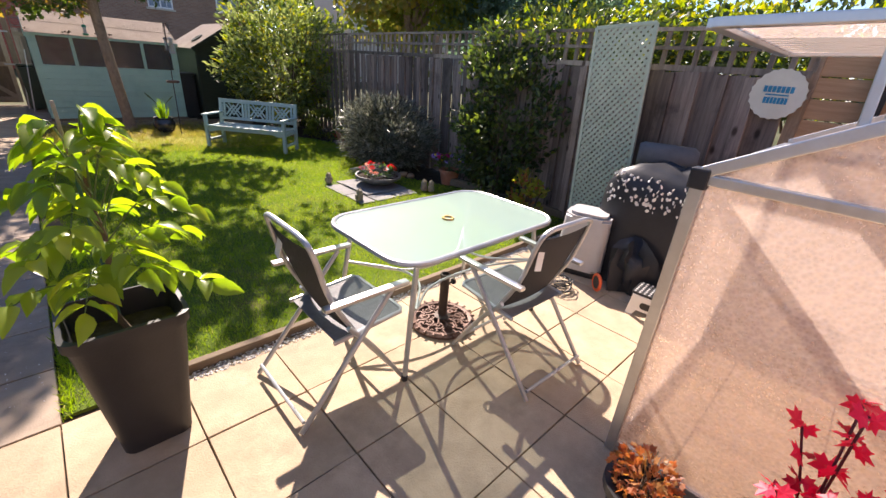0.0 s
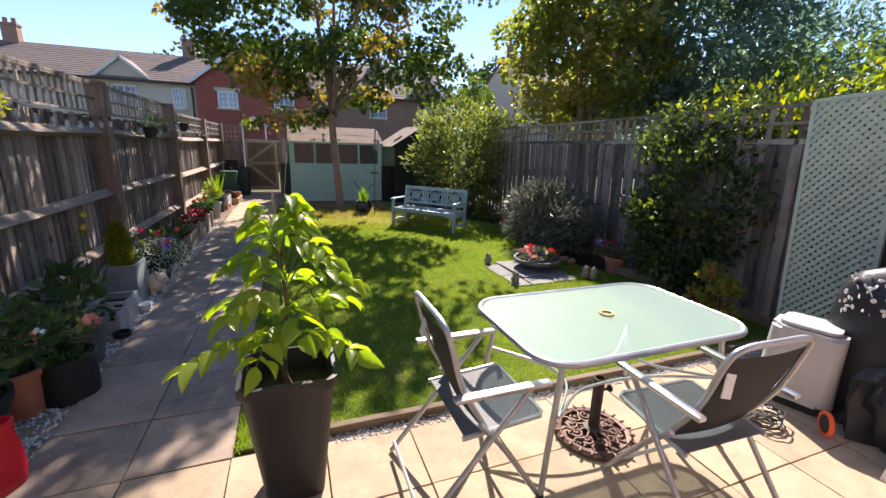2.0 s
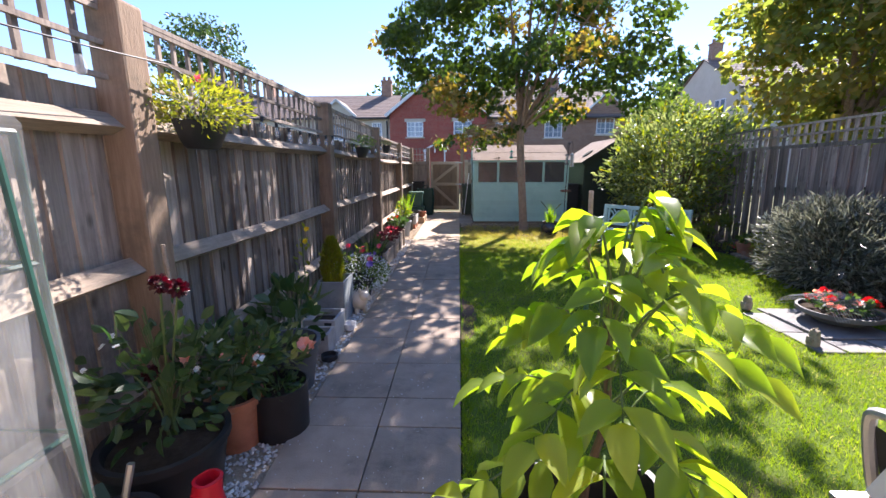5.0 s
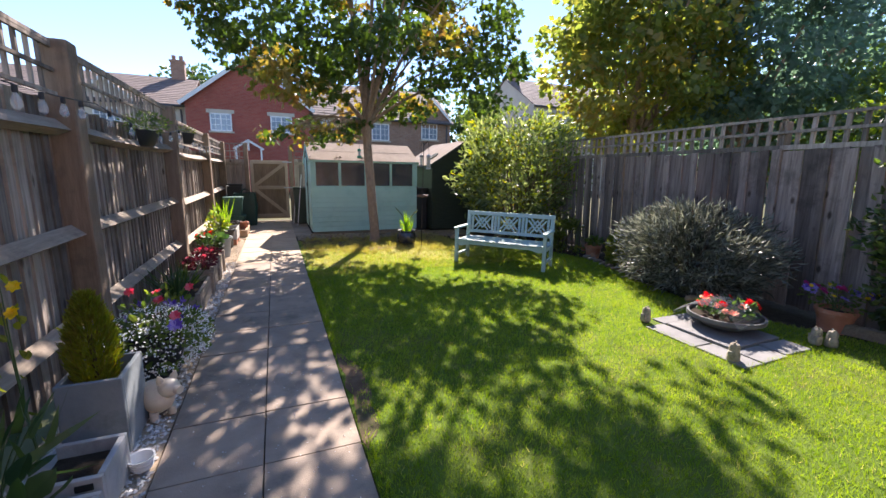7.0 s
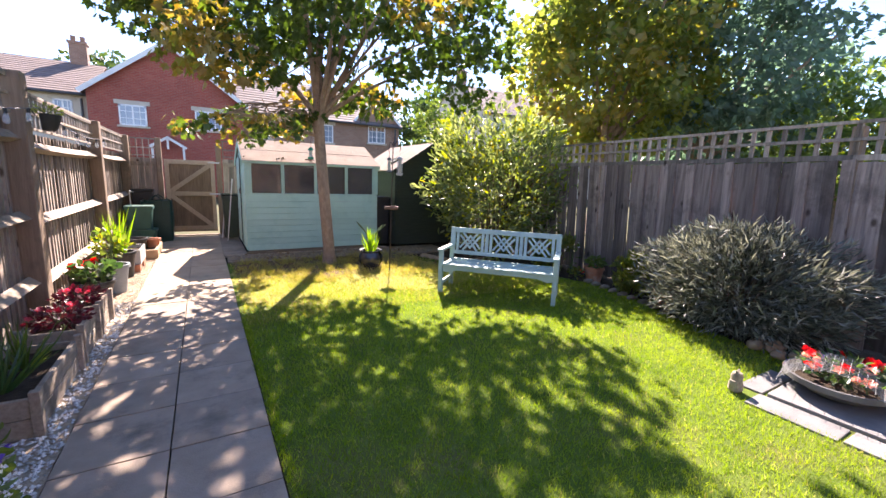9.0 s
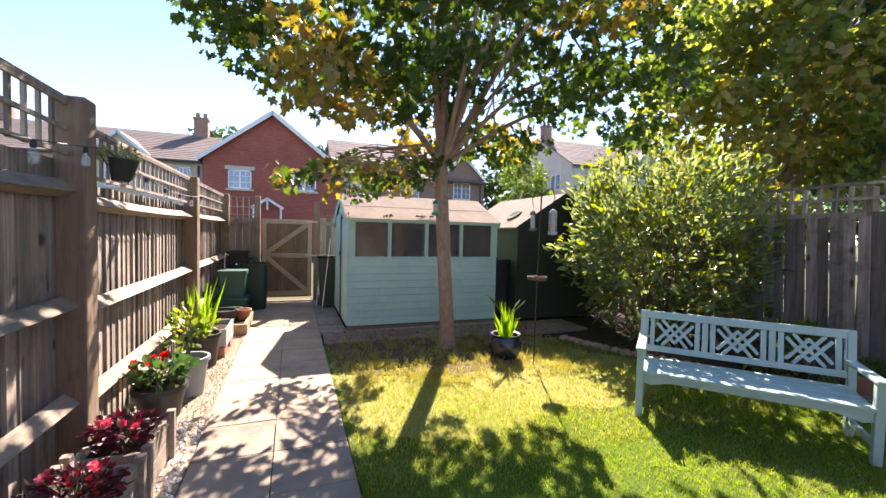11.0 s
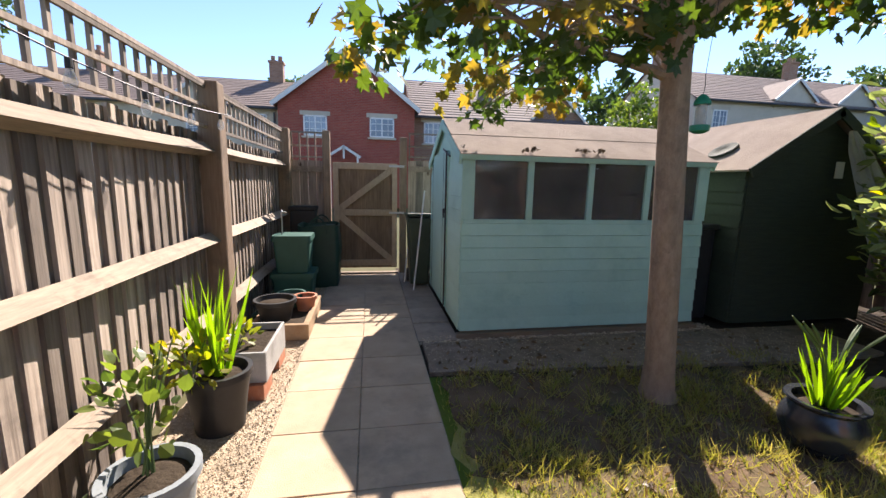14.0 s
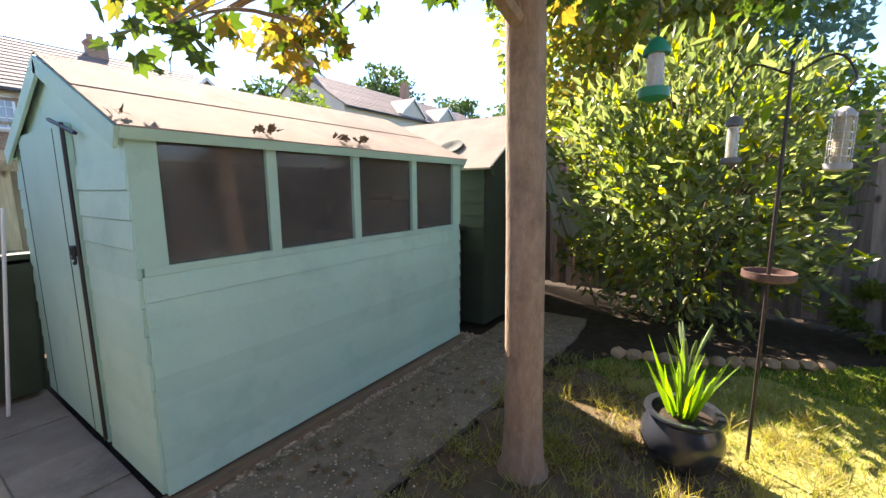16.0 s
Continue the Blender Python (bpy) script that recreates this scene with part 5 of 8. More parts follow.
maple = tree("maple_tree", "maple tree with smooth brown trunk and partly golden leaves", (1.93, 11.14, 0), 0.090, 2.42,
     ((0.42, -0.5, 4.45), (3.2, 2.2, 2.35)), 215, 100, 0.118, "fol_maple", 11, MAPLE, 0.95, 0.45, 14,
     ("fol_gold", lambda q, g: (q[2] < 3.15 and q[0] < 0.4 and g.uniform() < 0.42) or g.uniform() < 0.05), flat_bottom=2.4, keep=lambda q, g: q[0] < 1.2 or q[2] > 4.4 or g.uniform() < 0.42)
maple.matrix_basis = pose(1.93, 11.14, -0.01, 0, -3.7, 0)
for line, r0 in (([(-0.05, 0, 2.0), (-0.32, 0.0, 2.08), (-0.78, -0.05, 2.17), (-1.05, -0.12, 2.27), (-1.25, -0.2, 2.34)], 0.034), ([(0, 0, 2.34), (0.08, -0.02, 3.1), (0.22, -0.1, 4.0), (0.32, -0.2, 5.2)], 0.074), ([(0.03, 0, 2.22), (0.22, -0.02, 2.36), (0.55, -0.05, 2.55), (0.85, -0.1, 2.78)], 0.022), ([(-0.4, 0.0, 2.09), (-0.62, 0.1, 2.25), (-0.75, 0.2, 2.55)], 0.015)):
    b = BM()
    pts_ = bend(line, 4)
    tube(b, pts_, [r0 * (1 - 0.75 * k / (len(pts_) - 1)) for k in range(len(pts_))], 8)
    part("limb", b, "bark", maple, smooth=True)
bough = tree("low_maple_bough", "low maple bough with yellow and green leaves", (1.95, 11.13, 0), 0.02, 2.2,
     ((-1.0, -0.15, 2.15), (1.0, 0.6, 0.28)), 16, 26, 0.10, "fol_maple", 12, MAPLE, 0.95, 0.22, 7,
     ("fol_gold", lambda q, g: g.uniform() < 0.4), category="bough", trunk_mat="bark")
bough.matrix_basis = pose(1.935, 11.135, -0.01, 0, -3.7, 0)
bough = tree("low_maple_bough", "maple bough with small yellow and green leaves over the shed", (1.95, 11.15, 0), 0.02, 2.3,
     ((-0.7, 1.1, 2.22), (0.8, 0.45, 0.26)), 13, 24, 0.10, "fol_maple", 13, MAPLE, 0.95, 0.22, 6,
     ("fol_gold", lambda q, g: g.uniform() < 0.35), category="bough", trunk_mat="bark")
bough.matrix_basis = pose(1.935, 11.145, -0.01, 0, -3.7, 0)
tree("sycamore_tree", "tall leafy tree behind the fence", (9.9, 12.5, 0), 0.22, 2.2, ((0, 0, 4.9), (2.7, 2.4, 3.3)), 190, 70, 0.21, "fol_dark", 21, DIAMOND, 0.85, 0.7, 12,
     ("fol_olive", lambda q, g: (q[0] < -0.8 and q[2] < 4.2 and g.uniform() < 0.85) or g.uniform() < 0.28))
tree("dark_tree", "dark dense tree behind the fence", (12.6, 11.2, 0), 0.25, 2.0, ((0, 0, 5.0), (2.6, 2.6, 3.6)), 180, 60, 0.22, "fol_conifer", 22, DIAMOND, 0.7, 0.75, 10)
tree("far_conifer", "dark blue-green conifer beyond the fence", (20.5, 12.5, 0), 0.3, 2.0, ((0, 0, 4.6), (2.7, 2.7, 3.4)), 110, 46, 0.3, "fol_conifer", 23, DIAMOND, 0.5, 0.9, 8)
tree("hedge_tree", "bright green hedge tree behind the fence", (15.5, 9.0, 0), 0.2, 1.2, ((0, 0, 2.7), (3.2, 3.6, 2.1)), 110, 50, 0.22, "fol_bush", 24, DIAMOND, 0.7, 0.7, 8)
tree("hedge_tree", "bright green hedge tree behind the fence", (17.0, 5.6, 0), 0.2, 1.2, ((0, 0, 2.4), (3.2, 3.6, 1.9)), 100, 50, 0.22, "fol_lime", 25, DIAMOND, 0.7, 0.7, 8)
tree("gap_tree", "lime green tree between the houses", (12.2, 26.5, 0), 0.15, 1.5, ((0, 0, 3.5), (1.5, 1.5, 2.2)), 60, 45, 0.24, "fol_bush", 26, DIAMOND, 0.7, 0.6, 6)
tree("neighbour_tree", "green tree beyond the side fence", (-11.6, 22.0, 0), 0.2, 2.5, ((0, 0, 6.2), (1.9, 1.9, 2.2)), 80, 55, 0.2, "fol_far", 27, DIAMOND, 0.7, 0.6, 8)
for i, (x, y, h, w) in enumerate(((-7, 58, 12.0, 5.5), (3.5, 52, 10.0, 4), (11, 50, 10.5, 4.5), (17, 54, 11, 4.5), (27, 52, 12.5, 5), (43, 49, 17.2, 5.0), (58, 48, 16.0, 5.0), (-20, 60, 10, 5), (40, 30, 9, 5), (33, 22, 8.0, 5))):
    tree("distant_tree", "distant leafy tree above the rooftops", (x, y, 0), 0.4, 4, ((0, 0, h * 0.62), (w, w, h * 0.38)), 105, 50, 0.55, "fol_far", 40 + i, DIAMOND, 0.8, 1.3, 5)


def shrub(name, label, base, r, n, leaf, material, seed, stems=9, width=0.45, shape=DIAMOND, hollow=0.55, spike=0.0, category="shrub", second=None, lift=0.0):
    """A rounded shrub: stems from the ground, leaves thick near the outside, ragged outline."""
    rng = np.random.default_rng(seed)
    t = thing(name, label, category, T(base))
    for i in range(stems):
        a, k = rng.uniform(0, 2 * math.pi), rng.uniform(0.3, 0.8)
        bm = BM()
        e = Vector((r[0] * k * math.cos(a), r[1] * k * math.sin(a), r[2] * rng.uniform(1.0, 1.8)))
        tube(bm, bend([(0.1 * math.cos(a), 0.1 * math.sin(a), -0.03), (e.x * 0.5, e.y * 0.5, e.z * 0.6), e], 4), [0.016 - 0.0013 * j for j in range(9)], 5)
        part("stem", bm, "twig", t)
    nc = max(12, n // 60)
    mids = cloud(rng, nc, (0, 0, r[2] + lift), r, hollow)
    mids[:, 2] = np.maximum(mids[:, 2], 0.08)
    pts = np.concatenate([cloud(rng, n // nc, q, np.array((0.26, 0.26, 0.2)) * max(r) / 1.1, 0.1) for q in mids])
    pts = pts[pts[:, 2] > 0.02]
    out = pts - np.array((0, 0, r[2] * 0.7))
    ax = out / np.linalg.norm(out, axis=1, keepdims=True) * (0.8 + spike) + rng.normal(size=pts.shape) * (0.6 - 0.3 * spike)
    ax[:, 2] += 0.15
    ln = leaf * rng.uniform(0.6, 1.25, len(pts))
    # second: leaves in another tone; lime and ivy stand for sun and shade
    if second:
        k = rng.uniform(size=len(pts)) < second[1]
        leaves("second_tone_leaves", second[0], pts[k], ax[k], ln[k], ln[k] * width, shape, t, rng)
        pts, ax, ln = pts[~k], ax[~k], ln[~k]
    leaves("foliage", material, pts, ax, ln, ln * width, shape, t, rng)
    return t


# a fifth of the leaves in lime, as painted highlights
shrub("butterfly_bush", "large arching shrub with narrow leaves, some in a sunlit lime tone", (5.02, 10.75, 0), (1.38, 1.18, 1.34), 10500, 0.125, "fol_buddleia", 31, 16, 0.36, OVAL, 0.35, second=("fol_lime", 0.2))
shrub("lavender_bush", "wide grey-green lavender bush", (4.74, 6.5, 0), (0.52, 0.92, 0.49), 14000, 0.105, "fol_lav", 32, 14, 0.12, DIAMOND, 0.45, 0.22)
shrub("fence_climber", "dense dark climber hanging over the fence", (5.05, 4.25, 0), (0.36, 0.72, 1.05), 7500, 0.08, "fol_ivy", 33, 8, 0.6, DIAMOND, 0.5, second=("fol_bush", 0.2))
# lime and dark ivy mixed: sunlit and shaded leaves set by colour
shrub("climbing_hedge", "climber over the top of the fence, sunlit leaves toned lime", (5.75, 3.9, 1.3), (0.55, 1.5, 0.52), 6500, 0.08, "fol_lime", 34, 4, 0.6, DIAMOND, 0.4, second=("fol_ivy", 0.72))
shrub("climbing_hedge", "climber over the top of the fence, sunlit leaves toned lime", (6.6, 1.6, 1.2), (0.9, 1.5, 0.62), 5500, 0.09, "fol_lime", 35, 4, 0.6, DIAMOND, 0.4, second=("fol_ivy", 0.72))
shrub("variegated_shrub", "small shrub with yellow and bronze leaves by the lattice", (4.62, 3.42, 0), (0.22, 0.25, 0.32), 420, 0.07, "fol_yellow", 36, 6, 0.55, OVAL, 0.4, second=("fol_orange", 0.3))
shrub("fence_shrub", "low dark shrub in the shaded bed", (5.0, 7.9, 0), (0.28, 0.4, 0.25), 900, 0.08, "fol_dark", 37, 5, 0.5)
shrub("fence_shrub", "low dark shrub in the shaded bed", (5.0, 9.2, 0), (0.3, 0.4, 0.3), 900, 0.08, "fol_dark", 38, 5, 0.5)


# ---- grass ----
def inside(poly, x, y):
    ok = np.zeros(len(x), bool)
    for (xa, ya), (xb, yb) in zip(poly, poly[1:] + poly[:1]):
        cond = ((ya > y) != (yb > y)) & (x < (xb - xa) * (y - ya) / (yb - ya + 1e-9) + xa)
        ok ^= cond
    return ok


def turf(name, label, material, n, box_, poly, h, w, seed, z=-0.012, fade=None):
    g = np.random.default_rng(seed)
    x, y = g.uniform(box_[0], box_[1], n), g.uniform(box_[2], box_[3], n)
    k = inside(poly, x, y) & ~((x > 3.28) & (x < 4.12) & (y > 4.92) & (y < 5.87))
    k &= ~((x < 0.56 + 0.05 * np.sin(9 * y)) & (y > 5.05) & (y < 6.15) & (g.uniform(size=n) < 0.93))
    if fade:
        k &= g.uniform(size=n) > np.clip((y - fade[0] + 0.5 * np.sin(3 * x + 2 * y)) / (fade[1] - fade[0]), 0, 0.97)
    x, y = x[k], y[k]
    p = np.column_stack((x, y, np.full(len(x), z)))
    ax = np.column_stack((g.normal(size=len(x)) * 0.45, g.normal(size=len(x)) * 0.45, np.ones(len(x))))
    ln = h * g.uniform(0.5, 1.3, len(x))
    return tagged(leaves(name, material, p, ax, ln, np.full(len(x), w), SPIKE, rng=g), label, "grass", kind="stuff")


turf("lawn_grass", "short mown green grass", "fol_turf", 230000, (0.47, 5.1, 2.99, 11.2), LAWN, 0.032, 0.0042, 51, fade=(8.7, 10.5))
turf("worn_grass", "sparse dry grass tufts round the tree", "fol_dry", 22000, (0.5, 4.2, 8.6, 11.6), LAWN, 0.042, 0.006, 52, fade=(10.0, 11.5))
turf("fence_foot_grass", "weeds along the path edge", "fol_turf", 1600, (0.47, 0.52, 2.95, 8.8), [(0.46, 2.9), (0.53, 2.9), (0.53, 8.8), (0.46, 8.8)], 0.05, 0.006, 53)


g = np.random.default_rng(58)
tx, ty = g.uniform(0.6, 3.4, 300), g.uniform(9.9, 11.62, 300)
cx = np.repeat(tx, 26) + g.normal(size=300 * 26) * 0.035
cy = np.repeat(ty, 26) + g.normal(size=300 * 26) * 0.035
pts = np.column_stack((cx, cy, np.full(len(cx), -0.012)))
lean_ = np.column_stack((g.normal(size=len(cx)) * 0.7, g.normal(size=len(cx)) * 0.7, np.ones(len(cx))))
tagged(leaves("grass_tufts", "fol_dry", pts, lean_, g.uniform(0.05, 0.14, len(cx)), np.full(len(cx), 0.006), SPIKE, rng=g), "straggling half-dry grass tufts on the bare earth", "grass", kind="stuff")

lamp_post = thing("street_lamp", "tall grey street lamp beyond the hedge", "street lamp", T((22.0, 7.4, 0)))
b = BM()
tube(b, [(0, 0, 0), (0, 0, 2.5), (0, 0, 5.75)], [0.09, 0.07, 0.05], 10)
part("pole", b, "lead", lamp_post, smooth=True)
b = BM()
box(b, (0.5, 0.28, 0.14), (-0.15, 0, 5.82), bevel=0.05)
part("lantern", b, "lead", lamp_post)

# leaf litter on the bare ground
g = np.random.default_rng(57)
n_ = 520
pts = np.column_stack((g.uniform(0.55, 3.6, n_), g.uniform(10.3, 12.15, n_), np.full(n_, 0.006)))
tagged(leaves("leaf_litter", "litter", pts, g.normal(size=(n_, 3)) * (1, 1, 0.25), g.uniform(0.02, 0.06, n_), g.uniform(0.015, 0.045, n_), MAPLE, rng=g), "brown fallen leaves strewn round the tree", "leaves", kind="stuff")
scatter("strip_grit", "grit and small stones strewn on the concrete strip", "pebble", 1500, 0.5, 4.0, 11.5, 12.2, 0.0, 0.003, 0.009, 6, "gravel")


# ---- patio furniture ----
def rounded_rect(w, d, r, n=7):
    out = []
    for cx, cy, a0 in ((w / 2 - r, d / 2 - r, 0), (-w / 2 + r, d / 2 - r, 90), (-w / 2 + r, -d / 2 + r, 180), (w / 2 - r, -d / 2 + r, 270)):
        for k in range(n):
            a = radians(a0 + 90 * k / (n - 1))
            out.append((cx + r * math.cos(a), cy + r * math.sin(a)))
    return out


def plate(bm, outline, z0, z1, m=I4):
    a = [bm.verts.new(m @ Vector((x, y, z0))) for x, y in outline]
    b = [bm.verts.new(m @ Vector((x, y, z1))) for x, y in outline]
    bm.faces.new(a[::-1])
    bm.faces.new(b)
    for i in range(len(a)):
        j = (i + 1) % len(a)
        bm.faces.new((a[i], a[j], b[j], b[i]))


TW, TD = 1.27, 0.79
table = thing("garden_table", "pale green frosted glass garden table on grey tubular legs", "table", T((2.40, 2.56, 0)))
b = BM()
plate(b, rounded_rect(TW - 0.03, TD - 0.03, 0.16), 0.698, 0.708)
part("tabletop", b, "glass_top", table, "frosted pale green glass")
b = BM()
tube(b, [(x, y, 0.700) for x, y in rounded_rect(TW, TD, 0.17)], 0.016, 8, True)
part("rim", b, "grey_steel", table, smooth=True)
for sx in (-1, 1):
    for sy in (-1, 1):
        b = BM()
        tube(b, bend([(sx * 0.58, sy * 0.345, 0), (sx * 0.54, sy * 0.325, 0.35), (sx * 0.49, sy * 0.30, 0.69)], 3), 0.0145, 8)
        leg = part("leg", b, "grey_steel", table, smooth=True)
        b = BM()
        lathe(b, [(0.018, 0), (0.018, 0.03)], 10, T((sx * 0.58, sy * 0.345, -0.001)))
        part("foot_cap", b, "grey_plastic", leg)
b = BM()
for sx in (-1, 1):
    tube(b, bend([(sx * 0.52, -0.34, 0.42), (sx * 0.30, -0.10, 0.40), (sx * 0.30, 0.10, 0.40), (sx * 0.52, 0.34, 0.42)], 5), 0.008, 6)
tube(b, bend([(-0.52, -0.34, 0.42), (-0.2, -0.12, 0.36), (0.2, -0.12, 0.36), (0.52, -0.34, 0.42)], 5), 0.008, 6)
tube(b, bend([(-0.52, 0.34, 0.42), (-0.2, 0.12, 0.36), (0.2, 0.12, 0.36), (0.52, 0.34, 0.42)], 5), 0.008, 6)
part("brace", b, "grey_steel", table, smooth=True)
b = BM()
tube(b, [(0.032 * math.cos(a), 0.032 * math.sin(a), 0.711) for a in np.linspace(0, 2 * math.pi, 16, endpoint=False)], 0.008, 6, True)
part("parasol_ring", b, "brass", table, "brass coloured ring", True)


def folding_chair(m):
    c = thing("folding_chair", "folding garden chair with black mesh seat on a silver tubular frame", "chair", m, "chairs at the garden table")
    for s in (-1, 1):
        y = 0.25 * s
        b = BM()
        tube(b, bend([(-0.29, y, 0.01), (-0.05, y, 0.30), (0.20, y, 0.60)], 4), 0.0125, 8)
        part("rear_leg", b, "grey_steel", c, smooth=True)
        b = BM()
        tube(b, bend([(0.29, y * 0.94, 0.01), (0.10, y * 0.94, 0.30), (-0.03, y * 0.94, 0.46)], 4), 0.0125, 8)
        part("front_leg", b, "grey_steel", c, smooth=True)
        b = BM()
        box(b, (0.44, 0.042, 0.022), (0.06, y * 1.04, 0.615), bevel=0.009)
        part("armrest", b, "alu", c, smooth=True)
    b = BM()
    tube(b, bend([(0.02, -0.215, 0.40), (-0.10, -0.215, 0.62), (-0.165, -0.215, 0.84), (-0.185, -0.17, 0.905), (-0.187, 0, 0.912), (-0.185, 0.17, 0.905), (-0.165, 0.215, 0.84), (-0.10, 0.215, 0.62), (0.02, 0.215, 0.40)], 5), 0.0125, 8)
    part("back_frame", b, "grey_steel", c, smooth=True)
    b = BM()
    tube(b, [(x, y, 0.40 + 0.03 * (x > 0.1)) for x, y in ((-0.10, -0.225), (0.27, -0.225), (0.29, -0.2), (0.29, 0.2), (0.27, 0.225), (-0.10, 0.225))], 0.011, 8)
    part("seat_frame", b, "grey_steel", c, smooth=True)
    for x, z in ((-0.275, 0.06), (0.20, 0.14)):
        b = BM()
        tube(b, [(x, -0.245, z), (x, 0.245, z)], 0.009, 8)
        part("stretcher", b, "grey_steel", c, smooth=True)
    b = BM()
    rows_ = []
    for i in range(7):
        k = i / 6
        rows_.append([(-0.09 + 0.37 * k, y, 0.405 + 0.028 * k - 0.022 * math.sin(math.pi * k) * (1 - (y / 0.22) ** 2)) for y in np.linspace(-0.215, 0.215, 7)])
    grid(b, rows_, 0.004)
    part("seat", b, "mesh_sheen", c, "dark mesh greyed by sun glare")
    b = BM()
    rows_ = []
    for i in range(9):
        k = i / 8
        x = 0.0 - 0.165 * k ** 0.85
        rows_.append([(x - 0.02 * math.cos(y / 0.215 * math.pi / 2), y, 0.42 + 0.44 * k) for y in np.linspace(-0.21, 0.21, 7)])
    grid(b, rows_, 0.004)
    back = part("backrest", b, "mesh_black", c, "black woven mesh")
    b = BM()
    box(b, (0.004, 0.05, 0.10), m=T((-0.155, 0.16, 0.74)) @ pose(0, 0, 0, 15, 8, 0))
    part("tag", b, "white", back, "white paper care tag")
    return c


def grid(bm, rows_, th):
    """A bent sheet of the given rows of points, with thickness."""
    top = [[bm.verts.new(p) for p in r] for r in rows_]
    bot = [[bm.verts.new((p[0], p[1], p[2] - th)) for p in r] for r in rows_]
    for g, flip in ((top, False), (bot, True)):
        for i in range(len(g) - 1):
            for j in range(len(g[0]) - 1):
                q = (g[i][j], g[i + 1][j], g[i + 1][j + 1], g[i][j + 1])
                bm.faces.new(q[::-1] if flip else q)
    n, k = len(top), len(top[0])
    ring = [(0, j) for j in range(k)] + [(i, k - 1) for i in range(1, n)] + [(n - 1, j) for j in range(k - 2, -1, -1)] + [(i, 0) for i in range(n - 2, 0, -1)]
    for a, c in zip(ring, ring[1:] + ring[:1]):
        bm.faces.new((top[a[0]][a[1]], top[c[0]][c[1]], bot[c[0]][c[1]], bot[a[0]][a[1]]))


chair = folding_chair(T((1.53, 2.47, 0)))
copy_thing(chair, pose(2.47, 1.97, 0, 0, 0, 88))

para = thing("parasol_base", "rusty brown cast iron parasol base with scroll openwork", "parasol base", T((2.36, 2.50, 0)))
b = BM()
lathe(b, [(0.195, 0.0), (0.215, 0.006), (0.218, 0.022), (0.20, 0.036), (0.175, 0.030), (0.175, 0.006)], 36)
part("ring", b, "iron", para, smooth=True)
for k in range(22):
    a = 2 * math.pi * k / 44 * 2
    b = BM()
    box(b, (0.03, 0.012, 0.012), (0.208, 0, 0.035), pose(0, 0, 0, 0, 0, math.degrees(a)), 0.003)
    part("rope_bead", b, "iron", para)
for k in range(10):
    a = 2 * math.pi * k / 10
    b = BM()
    sp = [(0.112 + 0.036 * (1 - j / 16) * math.cos(j * 0.62), 0.036 * (1 - j / 16) * math.sin(j * 0.62), 0.034 + 0.01 * j / 16) for j in range(15)]
    tube(b, sp, 0.0075, 6, m=pose(0, 0, 0, 0, 0, math.degrees(a)))
    part("scroll", b, "iron", para, smooth=True)
    b = BM()
    tube(b, bend([(0.045, 0, 0.045), (0.10, 0.02, 0.038), (0.15, -0.012, 0.034), (0.18, 0.0, 0.030)], 4), 0.007, 6, m=pose(0, 0, 0, 0, 0, math.degrees(a) + 18))
    part("spoke", b, "iron", para, smooth=True)
b = BM()
lathe(b, [(0.06, 0.02), (0.055, 0.05), (0.03, 0.06), (0.029, 0.34), (0.033, 0.345), (0.033, 0.36), (0.024, 0.362), (0.022, 0.2)], 18)
post_ = part("socket", b, "rust_pole", para, smooth=True)
b = BM()
lathe(b, [(0.008, 0), (0.008, 0.04), (0.02, 0.042), (0.02, 0.055)], 10, T((0.03, 0, 0.28)) @ pose(0, 0, 0, 0, 90, 0))
part("knob", b, "black_plastic", post_)

# lawn edging along the patio
for i, (x0, x1) in enumerate(((0.93, 2.0), (2.0, 3.4), (3.4, 5.0))):
    b = BM()
    box(b, (x1 - x0 - 0.006, 0.045, 0.075), ((x0 + x1) / 2, 2.965 - 0.004 * (i % 2), 0.012), bevel=0.006)
    tagged(part("edging_board", b, "edge_wood"), "sawn timber edging between lawn and patio", "edging", "lawn edging boards")
for x0, y0, x1, y1 in ((5.06, 3.0, 5.02, 4.3), (5.02, 4.3, 4.9, 5.05)):
    b = BM()
    d = Vector((x1 - x0, y1 - y0, 0))
    box(b, (d.length, 0.09, 0.10), m=T(((x0 + x1) / 2, (y0 + y1) / 2, 0.03)) @ pose(0, 0, 0, 0, 0, math.degrees(math.atan2(d.y, d.x))), bevel=0.008)
    tagged(part("sleeper", b, "edge_wood"), "dark old timber edging the shaded bed", "edging", "bed edging timbers")

# ---- tall planter and young tree ----
planter = thing("square_planter", "tall dark grey tapered square planter with a rounded rim", "planter", T((0.77, 2.665, 0)))
b = BM()
rings = []
for h, w in ((0.0, 0.125), (0.3, 0.155), (0.56, 0.183), (0.58, 0.196), (0.62, 0.197), (0.622, 0.180), (0.57, 0.170), (0.50, 0.165)):
    rings.append([b.verts.new((x, y, h)) for x, y in rounded_rect(2 * w, 2 * w * 0.86, 0.05, 5)])
for a, c in zip(rings, rings[1:]):
    for i in range(len(a)):
        j = (i + 1) % len(a)
        b.faces.new((a[i], a[j], c[j], c[i]))
b.faces.new(rings[0][::-1])
part("body", b, "grey_plastic", planter, smooth=True)
b = BM()
plate(b, rounded_rect(0.335, 0.285, 0.05, 5), 0.49, 0.51)
part("soil", b, "soil", planter)

